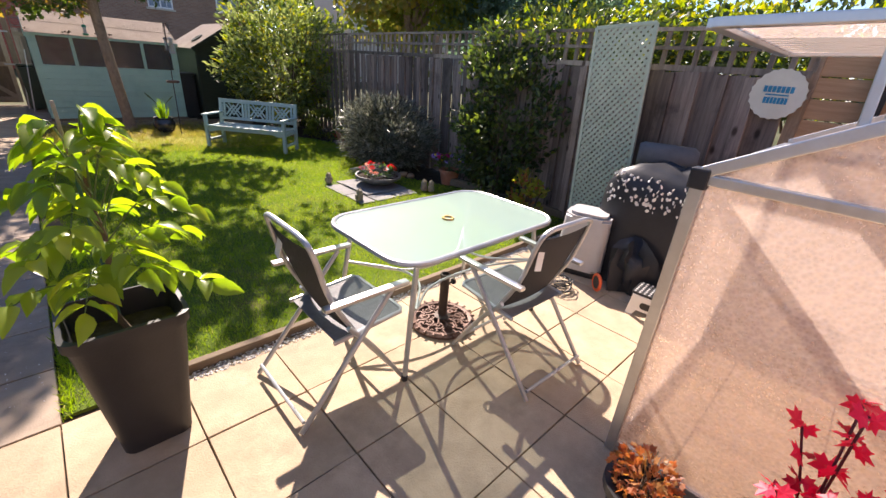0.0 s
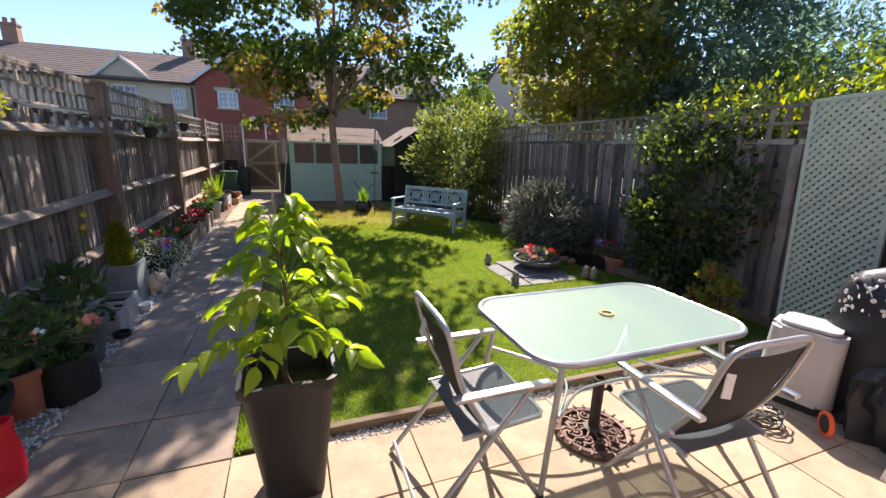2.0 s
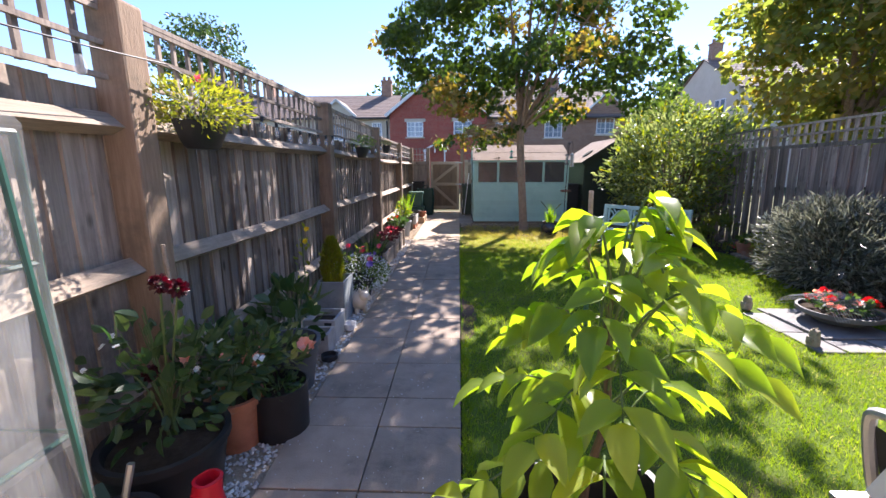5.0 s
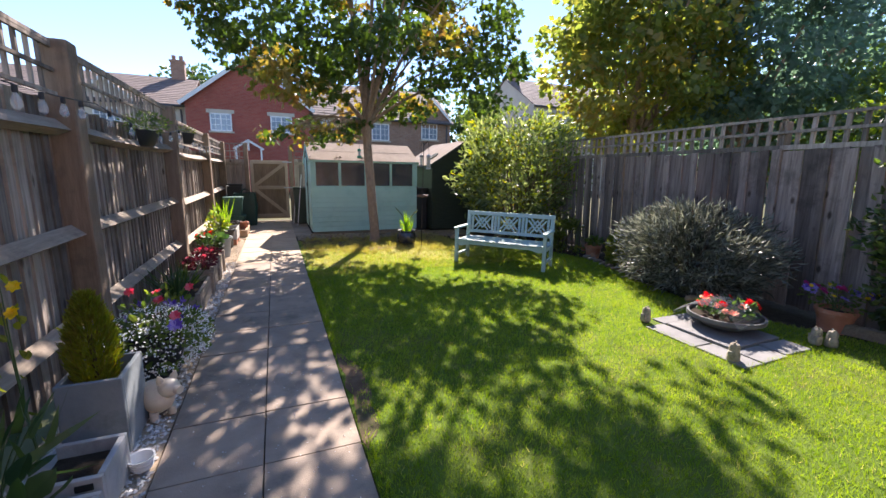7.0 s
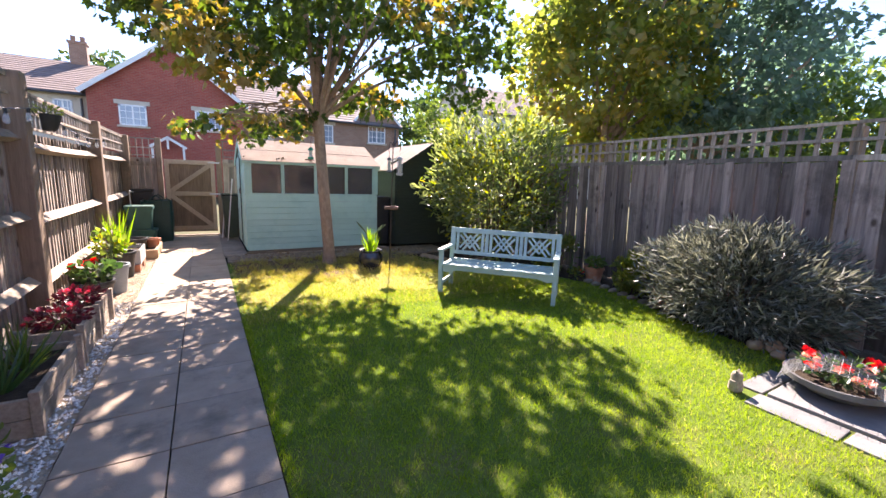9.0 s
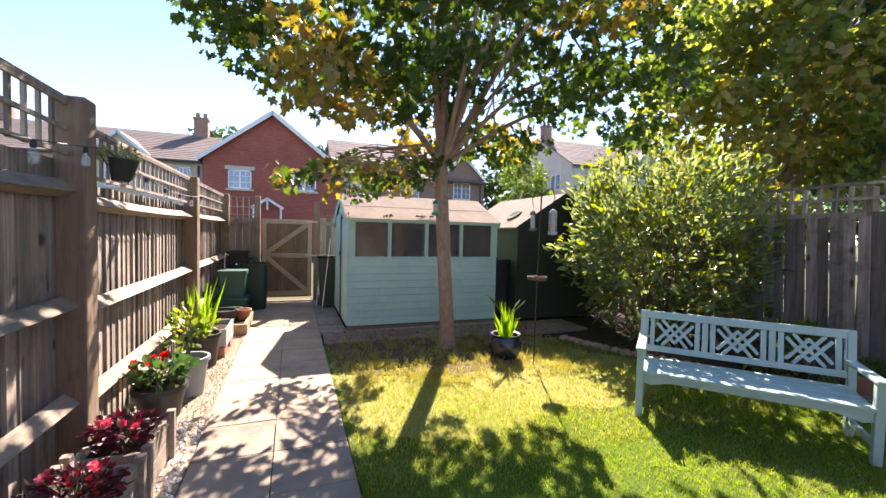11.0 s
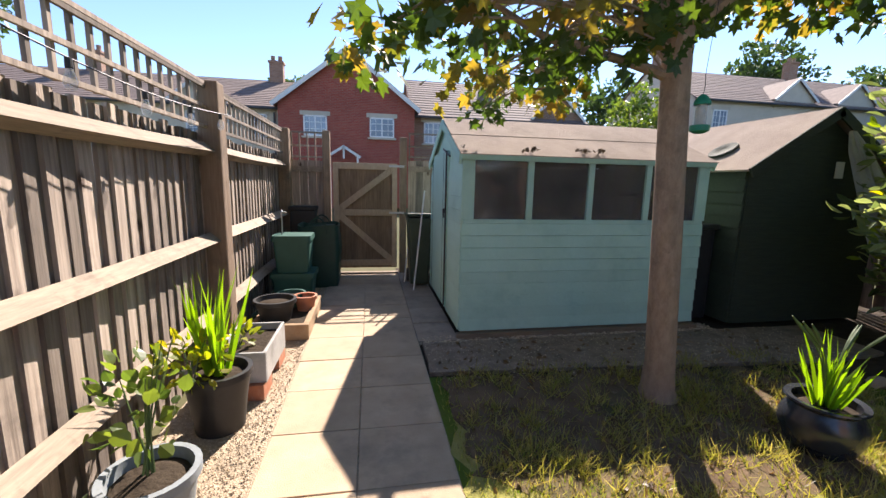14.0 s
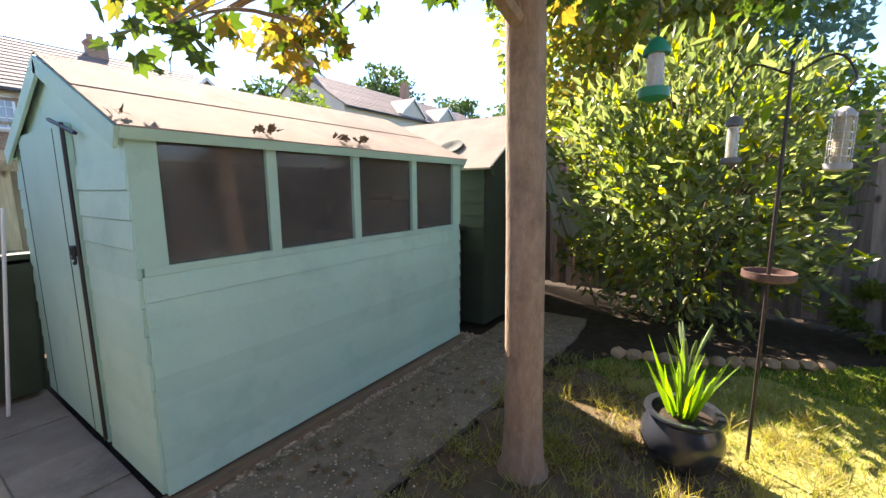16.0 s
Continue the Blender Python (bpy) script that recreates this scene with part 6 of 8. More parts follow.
walnut = thing("young_tree", "young walnut tree with large bright backlit leaves", "young tree", T((0.77, 2.665, 0.51)))
b = BM()
tube(b, bend([(0.02, -0.03, -0.02), (-0.03, 0.0, 0.15), (0.01, 0.01, 0.36), (0.0, 0.02, 0.55), (0.01, 0.02, 0.66)], 4), [0.013 - 0.0005 * k for k in range(17)], 8)
part("trunk", b, "twig", walnut, "pale brown stem", True)
g = np.random.default_rng(77)
W_B, W_A, W_L = [], [], []
for i in range(23):
    f = i / 22
    a = i * 2.4 + 3.3 + g.uniform(-0.25, 0.25)
    z0 = 0.20 + 0.44 * f
    ln = (0.37 - 0.13 * f) * g.uniform(0.85, 1.1)
    up = radians(12 + 58 * f ** 1.4)
    d = Vector((math.cos(a), math.sin(a), 0))
    s = Vector((-math.sin(a), math.cos(a), 0))
    out_, top_ = ln * math.cos(up), ln * math.sin(up)
    tip = Vector((0, 0, z0 + top_ * 0.85 - 0.05)) + d * out_
    ridge_ = bend([(0.01, 0.01, z0), Vector((0, 0, z0 + top_ * 0.75 + 0.03)) + d * out_ * 0.5, tip], 6)
    b = BM()
    tube(b, ridge_, [0.0035 - 0.00015 * k for k in range(len(ridge_))], 5)
    part("leaf_stalk", b, "green_stem", walnut)
    for k, side_ in ((5, 1), (5, -1), (7, 1), (7, -1), (9, 1), (9, -1), (11, 1), (11, -1), (12, 0)):
        W_B.append(ridge_[k])
        W_A.append(d * (0.55 if side_ else 1.0) + s * side_ * 0.75 + Vector((0, 0, -0.42 + 0.2 * f + g.uniform(-0.35, 0.3))))
        W_L.append(g.uniform(0.095, 0.135) * (1 - 0.25 * f))
ln = np.array(W_L)
leaves("foliage", "fol_walnut", np.array([tuple(v) for v in W_B]), np.array([tuple(v) for v in W_A]), ln, ln * 0.5, WALNUT, walnut, g, "bright green pinnate leaves", flat=np.array((0, 0, 1.0))).data.shade_smooth()
b = BM()
tube(b, [(0.76, 2.75, 0.45), (0.752, 2.785, 1.18)], 0.006, 8)
stake = tagged(part("garden_stake", b, "green_bin", smooth=True), "green plastic-coated stake with a pale bare top", "stake")
b = BM()
tube(b, [(0.752, 2.785, 1.18), (0.75, 2.79, 1.365)], 0.0058, 8)
part("tip", b, "pale_wood", stake, "pale bare top")

# ---- small greenhouse ----
GX0, GX1, GA, GB, GE, GR = 2.30, 3.9, 1.27, 0.05, 1.28, 1.63
GM = (GA + GB) / 2
gh = thing("small_greenhouse", "low aluminium greenhouse with rippled clear sheets and an open roof flap", "greenhouse")


def bar(p, q, w=0.035, d=0.03, nm="glazing_bar", mt="alu"):
    b = BM()
    v = Vector(q) - Vector(p)
    box(b, (w, d, v.length), (0, 0, v.length / 2), T(p) @ v.to_track_quat("Z", "Y").to_matrix().to_4x4(), 0.004)
    part(nm, b, mt, gh)


def sheet_pane(pts, nm="pane", mt="poly", par=None):
    b = BM()
    vs = [Vector(p) for p in pts]
    n = (vs[1] - vs[0]).cross(vs[2] - vs[0]).normalized() * 0.004
    a = [b.verts.new(p) for p in vs]
    c = [b.verts.new(p + n) for p in vs]
    b.faces.new(a)
    b.faces.new(c[::-1])
    for i in range(len(a)):
        j = (i + 1) % len(a)
        b.faces.new((a[i], c[i], c[j], a[j]))
    return part(nm, b, mt, par or gh)


for x in (GX0, GX1):
    for y in (GA, GB):
        bar((x, y, 0), (x, y, GE), 0.045, 0.045, "corner_post")
    bar((x, GA, GE), (x, GB, GE), 0.04, 0.035)
    bar((x, GA, GE + 0.02), (x, GM, GR), 0.045, 0.04, "gable_bar")
    bar((x, GB, GE + 0.02), (x, GM, GR), 0.045, 0.04, "gable_bar")
    bar((x, GA, 0.04), (x, GB, 0.04), 0.03, 0.05)
    sheet_pane([(x, GA, 0.05), (x, GB, 0.05), (x, GB, GE), (x, GA, GE)])
    sheet_pane([(x, GA, GE + 0.02), (x, GB, GE + 0.02), (x, GM, GR)])
for y in (GA, GB):
    bar((GX0, y, GE), (GX1, y, GE), 0.04, 0.04, "eave_bar")
    bar((GX0, y, 0.03), (GX1, y, 0.03), 0.03, 0.04)
    sheet_pane([(GX0, y, 0.05), (GX1, y, 0.05), (GX1, y, GE), (GX0, y, GE)])
bar((GX0, GM, GR), (GX1, GM, GR), 0.04, 0.04, "ridge_bar")
sheet_pane([(GX0, GB, GE + 0.03), (GX1, GB, GE + 0.03), (GX1, GM, GR), (GX0, GM, GR)], "roof_pane")
b = BM()
box(b, (0.06, 0.06, 0.07), (GX0 - 0.005, GA + 0.002, GE), bevel=0.008)
part("corner_cap", b, "black_plastic", gh, "black plastic corner joint")
FL = [(GX0 + 0.02, 0.60, 1.77), (3.50, 0.60, 1.77), (3.50, 1.38, 1.745), (GX0 + 0.02, 1.38, 1.745)]
flap = sheet_pane(FL, "roof_flap", "poly")
for p, q in zip(FL, FL[1:] + FL[:1]):
    b = BM()
    v = Vector(q) - Vector(p)
    box(b, (0.045, 0.03, v.length), (0, 0, v.length / 2), T(p) @ v.to_track_quat("Z", "Y").to_matrix().to_4x4(), 0.004)
    part("flap_frame", b, "alu", flap)
for k in range(7):
    b = BM()
    box(b, (0.012, 0.74, 0.008), (2.80 + 0.09 * k, 0.99, 1.748))
    part("flap_rib", b, "white", flap)
for y in (0.60, 0.90, 0.945):
    bar((GX0 + 0.03, y, 1.30 + 0.35 * (1 - abs(y - GM) / (GA - GM))), (GX0 + 0.03, y + 0.02, 1.765), 0.012, 0.026, "flap_stay")
# plants at its foot
pot("plant_pot", "dark pot holding a red acer beside the greenhouse", (2.08, 0.66, 0), 0.16, 0.28, "black_plastic")
acer = thing("red_acer", "small acer with vivid crimson leaves", "shrub", T((2.08, 0.66, 0.24)))
g = np.random.default_rng(5)
RB, RA = [], []
for i in range(9):
    a = g.uniform(0, 6.28)
    tip = Vector((0.20 * math.cos(a) * g.uniform(0.3, 1), 0.22 * math.sin(a) * g.uniform(0.3, 1), g.uniform(0.30, 0.56)))
    ln_ = bend([(0, 0, 0), (tip.x * 0.4, tip.y * 0.4, tip.z * 0.55), tip], 5)
    b = BM()
    tube(b, ln_, 0.004, 5)
    part("twig", b, "fol_wine", acer)
    for p in ln_[4::2]:
        for q in range(3):
            RB.append(tuple(p))
            RA.append((math.cos(a + q * 2.1), math.sin(a + q * 2.1), g.uniform(-0.6, 0.2)))
leaves("foliage", "fol_red", np.array(RB), np.array(RA), g.uniform(0.045, 0.075, len(RB)), g.uniform(0.05, 0.075, len(RB)), MAPLE, acer, g)
bushy("orange_acer", "low orange-brown feathery acer in a black pot", (2.02, 1.06, 0.17), 0.15, 0.12, 260, 0.032, "fol_orange", 6, 5, shape=MAPLE, width=0.9, stem_mat="twig")
pot("plant_pot", "low black pot with an orange acer", (2.02, 1.06, 0), 0.12, 0.2, "black_plastic")

# ---- corner by the fence ----
lat = thing("lattice_screen", "sage green diagonal lattice screen standing against the fence", "lattice", T((4.74, 2.71, -0.01)) @ pose(0, 0, 0, -4.0, 1, 0))
LW, LH = 0.55, 2.04
for y, z, dy, dz in ((0, 0.012, LW, 0.03), (0, LH, LW, 0.03), (-LW / 2, LH / 2, 0.03, LH), (LW / 2, LH / 2, 0.03, LH)):
    b = BM()
    box(b, (0.03, dy, dz), (0, y, z), bevel=0.003)
    part("frame_bar", b, "lattice_paint", lat)
for s in (-1, 1):
    for k in range(44):
        c = -LW / 2 + (k - 33) * 0.062 if s > 0 else -LW / 2 + (k) * 0.062
        pts = []
        for z in (0.02, LH):
            pts.append((c + s * (z - 0.02), z))
        (ya, za), (yb, zb) = pts
        lo, hi = -LW / 2, LW / 2
        # cut the slat at the frame
        t0, t1 = sorted(((lo - ya) / (yb - ya), (hi - ya) / (yb - ya)))
        t0, t1 = max(0, t0), min(1, t1)
        if t1 - t0 < 0.02:
            continue
        p = Vector((0.006 * s, ya + (yb - ya) * t0, za + (zb - za) * t0))
        q = Vector((0.006 * s, ya + (yb - ya) * t1, za + (zb - za) * t1))
        b = BM()
        v = q - p
        box(b, (0.006, 0.026, v.length), (0, 0, v.length / 2), T(p) @ pose(0, 0, 0, -math.degrees(math.atan2(v.y, v.z)), 0, 0))
        part("slat", b, "lattice_paint", lat)

cov = thing("covered_barbecue", "barbecue under a black spotted waterproof cover", "barbecue", T((4.30, 1.95, 0)))
b = BM()
rings = []
for h, k, lift in ((0.03, 1.06, 0), (0.2, 1.02, 0), (0.45, 0.97, 0), (0.68, 0.95, 0), (0.80, 0.92, 0), (0.90, 0.80, 0), (0.955, 0.55, 0), (0.975, 0.2, 0)):
    ring = []
    for i in range(36):
        a = 2 * math.pi * i / 36
        fold = 1 + (0.05 * math.sin(7 * a) + 0.03 * math.sin(13 * a + 1)) * max(0, 0.85 - h)
        sx = abs(math.cos(a)) ** 0.5 * math.copysign(1, math.cos(a))
        sy = abs(math.sin(a)) ** 0.5 * math.copysign(1, math.sin(a))
        ring.append(b.verts.new((0.36 * k * fold * sx, 0.46 * k * fold * sy, h + 0.02 * math.sin(3 * a) * (h > 0.5))))
    rings.append(ring)
for a, c in zip(rings, rings[1:]):
    for i in range(36):
        j = (i + 1) % 36
        b.faces.new((a[i], a[j], c[j], c[i]))
b.faces.new(rings[-1])
b.faces.new(rings[0][::-1])
body = part("cover", b, "cover", cov, "creased black cover", True)
g = np.random.default_rng(3)
spot = BM()
lathe(spot, [(0.016, 0), (0.012, 0.004)], 8)
spot_me = finish(spot, "spot", MAT["white"])
for k in range(110):
    y = g.uniform(-0.42, 0.36)
    h = g.uniform(0.66, 0.90)
    x = -0.36 * (0.955 if h < 0.8 else 0.955 - 1.6 * (h - 0.8)) * (1.0 if abs(y) < 0.3 else 0.93)
    piece("spot", spot_me, body, T((x - 0.004, y, h)) @ pose(0, 0, 0, 0, -90 + (25 if h > 0.8 else 4), g.uniform(0, 360)) @ Matrix.Diagonal((g.uniform(0.6, 1.2), g.uniform(0.5, 1), 1, 1)))
b = BM()
lathe(b, [(0.10, 0), (0.12, 0.03), (0.12, 0.42), (0.09, 0.46)], 16, T((0.05, 0.38, 0.98)) @ pose(0, 0, 0, 90, 0, 20))
tagged(part("rolled_cover", b, "mid_grey", smooth=True, m=T((4.42, 1.95, 0.0))), "rolled dark grey cover lying on the barbecue", "cover")
tarp = thing("folded_tarpaulin", "crumpled near-black tarpaulin beside the covered barbecue", "tarpaulin", T((3.93, 1.95, 0)))
b = BM()
rings = []
for h, k in ((0.005, 1.0), (0.10, 1.02), (0.22, 0.98), (0.36, 0.86), (0.44, 0.62), (0.47, 0.25)):
    rings.append([b.verts.new(((0.15 + 0.04 * math.sin(5 * a + 9 * h) + 0.03 * math.sin(11 * a + 14 * h)) * k * math.cos(a), (0.19 + 0.06 * math.cos(4 * a + 6 * h) + 0.03 * math.sin(9 * a)) * k * math.sin(a), h * (0.8 + 0.16 * math.sin(3 * a)))) for a in np.linspace(0, 2 * math.pi, 26, endpoint=False)])
for a, c in zip(rings, rings[1:]):
    for i in range(26):
        j = (i + 1) % 26
        b.faces.new((a[i], a[j], c[j], c[i]))
b.faces.new(rings[-1])
part("sheet", b, "cover", tarp, smooth=True)

heat = thing("pale_machine", "pale grey plastic machine leaning back on the patio", "appliance", T((3.88, 2.36, 0)) @ pose(0, 0, 0, 0, 0, 18))
b = BM()
plate(b, rounded_rect(0.30, 0.40, 0.07), 0.06, 0.52)
for v in b.verts:
    v.co.x += 0.10 * (v.co.z - 0.06)
    if v.co.z > 0.3:
        v.co.y *= 0.92
bmesh.ops.bevel(b, geom=[e for e in b.edges if abs(e.verts[0].co.z - e.verts[1].co.z) < 0.01], offset=0.02, segments=3, affect="EDGES")
part("body", b, "heater_grey", heat, smooth=True)
b = BM()
plate(b, rounded_rect(0.26, 0.30, 0.06), 0.525, 0.545)
part("lid", b, "heater_grey", heat, m=T((0.05, 0, 0)))
b = BM()
box(b, (0.008, 0.14, 0.02), (-0.125, 0.0, 0.25), bevel=0.002)
part("slot", b, "black_plastic", heat)
b = BM()
plate(b, rounded_rect(0.24, 0.34, 0.05), 0.0, 0.06)
part("base", b, "grey_plastic", heat)
wh = thing("hose_wheel", "black wheel with a bright orange rim", "wheel", T((3.66, 2.07, 0.075)) @ pose(0, 0, 0, 90, 0, 50))
b = BM()
tube(b, [(0.062 * math.cos(a), 0.062 * math.sin(a), 0) for a in np.linspace(0, 2 * math.pi, 24, endpoint=False)], 0.013, 8, True)
part("rim", b, "orange", wh, "orange plastic rim", True)
b = BM()
lathe(b, [(0.05, -0.01), (0.055, 0), (0.05, 0.012), (0.02, 0.018)], 20)
part("hub", b, "black_plastic", wh, smooth=True)
b = BM()
for k in range(7):
    g2 = np.random.default_rng(k)
    c = (g2.uniform(-0.04, 0.04), g2.uniform(-0.04, 0.04))
    tube(b, [(c[0] + g2.uniform(0.06, 0.11) * math.cos(a), c[1] + 0.09 * math.sin(a), 0.012 + 0.012 * k + 0.012 * math.sin(2 * a + k)) for a in np.linspace(0, 2 * math.pi, 22, endpoint=False)], 0.005, 5, True)
tagged(part("cable_coil", b, "black_plastic", smooth=True, m=T((3.45, 2.28, -0.006))), "tangled black cable coil on the patio", "cable")
stool = thing("step_stool", "white folding step stool with a black dotted top", "step stool", T((3.66, 1.62, 0)) @ pose(0, 0, 0, 0, 0, 4))
b = BM()
plate(b, rounded_rect(0.21, 0.30, 0.02, 4), 0.165, 0.185)
top_ = part("top", b, "black_plastic", stool, "black top with white dots")
dot = BM()
lathe(dot, [(0.008, 0.0), (0.007, 0.003)], 8)
dot_me = finish(dot, "dot", MAT["white"])
for i in range(6):
    for j in range(9):
        piece("dot", dot_me, top_, T((-0.085 + 0.034 * i, -0.13 + 0.0325 * j, 0.1845)))
for s in (-1, 1):
    b = BM()
    o, n_ = [(-0.155, 0.0), (-0.105, 0.0), (-0.085, 0.05), (0.085, 0.05), (0.105, 0.0), (0.155, 0.0), (0.135, 0.168), (-0.135, 0.168)], 0.012
    prism(b, o, n_, pose(0, 0, 0, 0, 0, 90) @ T((0, -0.105 * s - 0.006, 0)))
    leg = part("side", b, "white", stool)
    b = BM()
    plate(b, rounded_rect(0.14, 0.05, 0.022, 5), -0.008, 0.008, T((0.105 * s - 0.001, 0, 0.10)) @ pose(0, 0, 0, 0, 90, 0) @ pose(0, 0, 0, 0, 0, 90))
    part("grip_opening", b, "black_plastic", leg)
# round sign on the fence
sign = thing("bottle_cap_sign", "round cream bottle-cap sign with blue lettering bars on the fence", "sign", T((rx(1.6) - 0.035, 1.57, 1.555)) @ pose(0, 0, 0, 0, -90, -4.5))
b = BM()
n = 42
outl = [((0.175 + 0.010 * (i % 2)) * math.cos(2 * math.pi * i / n), (0.175 + 0.010 * (i % 2)) * math.sin(2 * math.pi * i / n)) for i in range(n)]
plate(b, outl, 0, 0.014)
face_ = part("disc", b, "sign_cream", sign)
for x, w, h in ((0.035, 0.20, 0.045), (-0.045, 0.16, 0.045), (-0.004, 0.19, 0.010)):
    nb = 7 if h > 0.02 else 1
    for k in range(nb):
        b = BM()
        ww = w / nb
        box(b, (h, ww * 0.78, 0.004), (x, -w / 2 + (k + 0.5) * ww, 0.016))
        part("bar", b, "sign_blue", face_)

# ---- bench ----
BP = "bench_paint"
bench = thing("garden_bench", "pale blue-green slatted wooden garden bench with lattice back", "bench", pose(3.37, 8.56, -0.012, 0, 0, -48.8))
BW = 1.46
for s in (-1, 1):
    x = s * (BW / 2 - 0.04)
    b = BM()
    box(b, (0.05, 0.055, 0.54), (x, -0.25, 0.27), bevel=0.006)
    part("front_leg", b, BP, bench)
    b = BM()
    box(b, (0.05, 0.055, 0.42), (x, 0.20, 0.21), bevel=0.006)
    box(b, (0.05, 0.05, 0.38), (0, 0, 0.19), T((x, 0.20, 0.40)) @ pose(0, 0, 0, -8, 0, 0), 0.006)
    part("back_leg", b, BP, bench)
    b = BM()
    box(b, (0.07, 0.56, 0.03), (x, -0.03, 0.545), bevel=0.012)
    part("armrest", b, BP, bench)
    b = BM()
    box(b, (0.03, 0.42, 0.06), (x, -0.02, 0.31), bevel=0.004)
    box(b, (0.03, 0.42, 0.04), (x, -0.02, 0.12), bevel=0.004)
    part("side_rail", b, BP, bench)
for k in range(6):
    b = BM()
    box(b, (BW - 0.09, 0.072, 0.022), (0, -0.245 + k * 0.082, 0.360 - 0.010 * math.sin(math.pi * k / 5)), bevel=0.004)
    part("seat_slat", b, BP, bench)
b = BM()
prism(b, [(-BW / 2 + 0.05, 0.28), (-BW / 2 + 0.12, 0.265), (-BW / 2 + 0.25, 0.30), (BW / 2 - 0.25, 0.30), (BW / 2 - 0.12, 0.265), (BW / 2 - 0.05, 0.28), (BW / 2 - 0.05, 0.35), (-BW / 2 + 0.05, 0.35)], 0.022, T((0, -0.262, 0)))
part("front_apron", b, BP, bench)
BKM = T((0, 0.20, 0.40)) @ pose(0, 0, 0, -8, 0, 0)
for z, h in ((0.05, 0.05), (0.345, 0.065)):
    b = BM()
    box(b, (BW - 0.02 if z > 0.2 else BW - 0.1, 0.035, h), (0, 0, z), BKM, 0.008)
    part("back_rail", b, BP, bench)
for i in range(3):
    cx = (i - 1) * 0.45
    for dx in (-0.17, 0.17):
        b = BM()
        box(b, (0.035, 0.02, 0.25), (cx + dx, 0, 0.195), BKM)
        part("back_slat", b, BP, bench)
    for dx in (-0.215, 0.215):
        b = BM()
        box(b, (0.022, 0.018, 0.25), (cx + dx, 0, 0.195), BKM)
        part("back_slat", b, BP, bench)
    for s in (-1, 1):
        for o in (-0.075, 0.0, 0.075):
            ln_ = 0.30 if o == 0 else 0.22
            b = BM()
            box(b, (0.024, 0.014 + 0.004 * (s > 0), ln_), (0, 0, 0), BKM @ T((cx + o * 0.9, 0, 0.195 - s * o * 0.0)) @ pose(0, 0, 0, 0, 40 * s, 0))
            part("lattice_bar", b, BP, bench)

# ---- stone flags, bowl and ornaments on the lawn ----
flags = tagged(thing("stone_flags", "weathered grey stone flags laid in the lawn", "paving"), kind="structure")
for i, (xa, xb, ya, yb, z) in enumerate(((3.25, 3.465, 4.87, 5.27, 0.004), (3.24, 3.47, 5.28, 5.76, 0.0), (3.475, 3.80, 4.88, 5.115, 0.0), (3.81, 4.15, 4.90, 5.12, 0.004), (3.48, 4.0, 5.74, 5.90, 0.0), (3.48, 4.14, 5.125, 5.73, 0.022))):
    b = BM()
    box(b, (xb - xa - 0.012, yb - ya - 0.012, 0.035), (0, 0, 0), bevel=0.006)
    part("flag", b, "stone", flags, m=T(((xa + xb) / 2, (ya + yb) / 2, -0.017 + 0.6 * z)) @ pose(0, 0, 0, 0.3 * (i % 2), 0.2, (i % 3 - 1) * 1.2))
pot("flower_bowl", "wide dark grey bowl of red and pink begonias", (3.90, 5.47, 0.04), 0.30, 0.11, "mid_grey", 0.6, 0.015, 0.03, "bowl")
bushy("begonias", "red, pink and white begonias in the bowl", (3.90, 5.47, 0.12), 0.16, 0.24, 190, 0.055, "fol_dahlia", 61, 9, (("red_bloom", "pet_red", 12, 0.075, 0.95), ("pink_bloom", "pet_peach", 9, 0.07, 0.85), ("white_bloom", "pet_white", 3, 0.05, 0.8), ("purple_bloom", "pet_purple", 3, 0.05, 0.7)), low=0.1)
wire = thing("wire_guard", "curved square wire mesh guard over the bowl", "wire mesh", T((3.90, 5.49, 0.145)) @ pose(0, 0, 0, 0, 0, 12))
for k in range(15):
    b = BM()
    x = -0.34 + k * 0.03
    tube(b, bend([(x, -0.26, -0.02), (x, -0.16, 0.09), (x, 0, 0.13), (x, 0.16, 0.10), (x, 0.28, 0.0)], 3), 0.0016, 4)
    part("wire", b, "wire", wire)
for k in range(14):
    f = k / 13
    b = BM()
    y = -0.26 + 0.54 * f
    z = -0.02 + 0.15 * math.sin(math.pi * min(1, f * 0.97 + 0.03)) ** 0.8
    tube(b, [(-0.35, y, z), (0.09, y, z)], 0.0016, 4)
    part("wire", b, "wire", wire)


def rock(at, s, seed, label="rounded sandstone rock at the edge of the bed", mt="rock", group="rocks edging the bed"):
    b = BM()
    bmesh.ops.create_icosphere(b, subdivisions=2, radius=1)
    for v in b.verts:
        k = 1 + 0.28 * noise.noise(v.co * 1.3 + Vector((seed * 7.1, 0, 0)))
        v.co = Vector((v.co.x * s[0] * k, v.co.y * s[1] * k, v.co.z * s[2] * k + s[2] * 0.7))
    return tagged(part("rock", b, mt, smooth=True, m=T(at)), label, "rock", group)


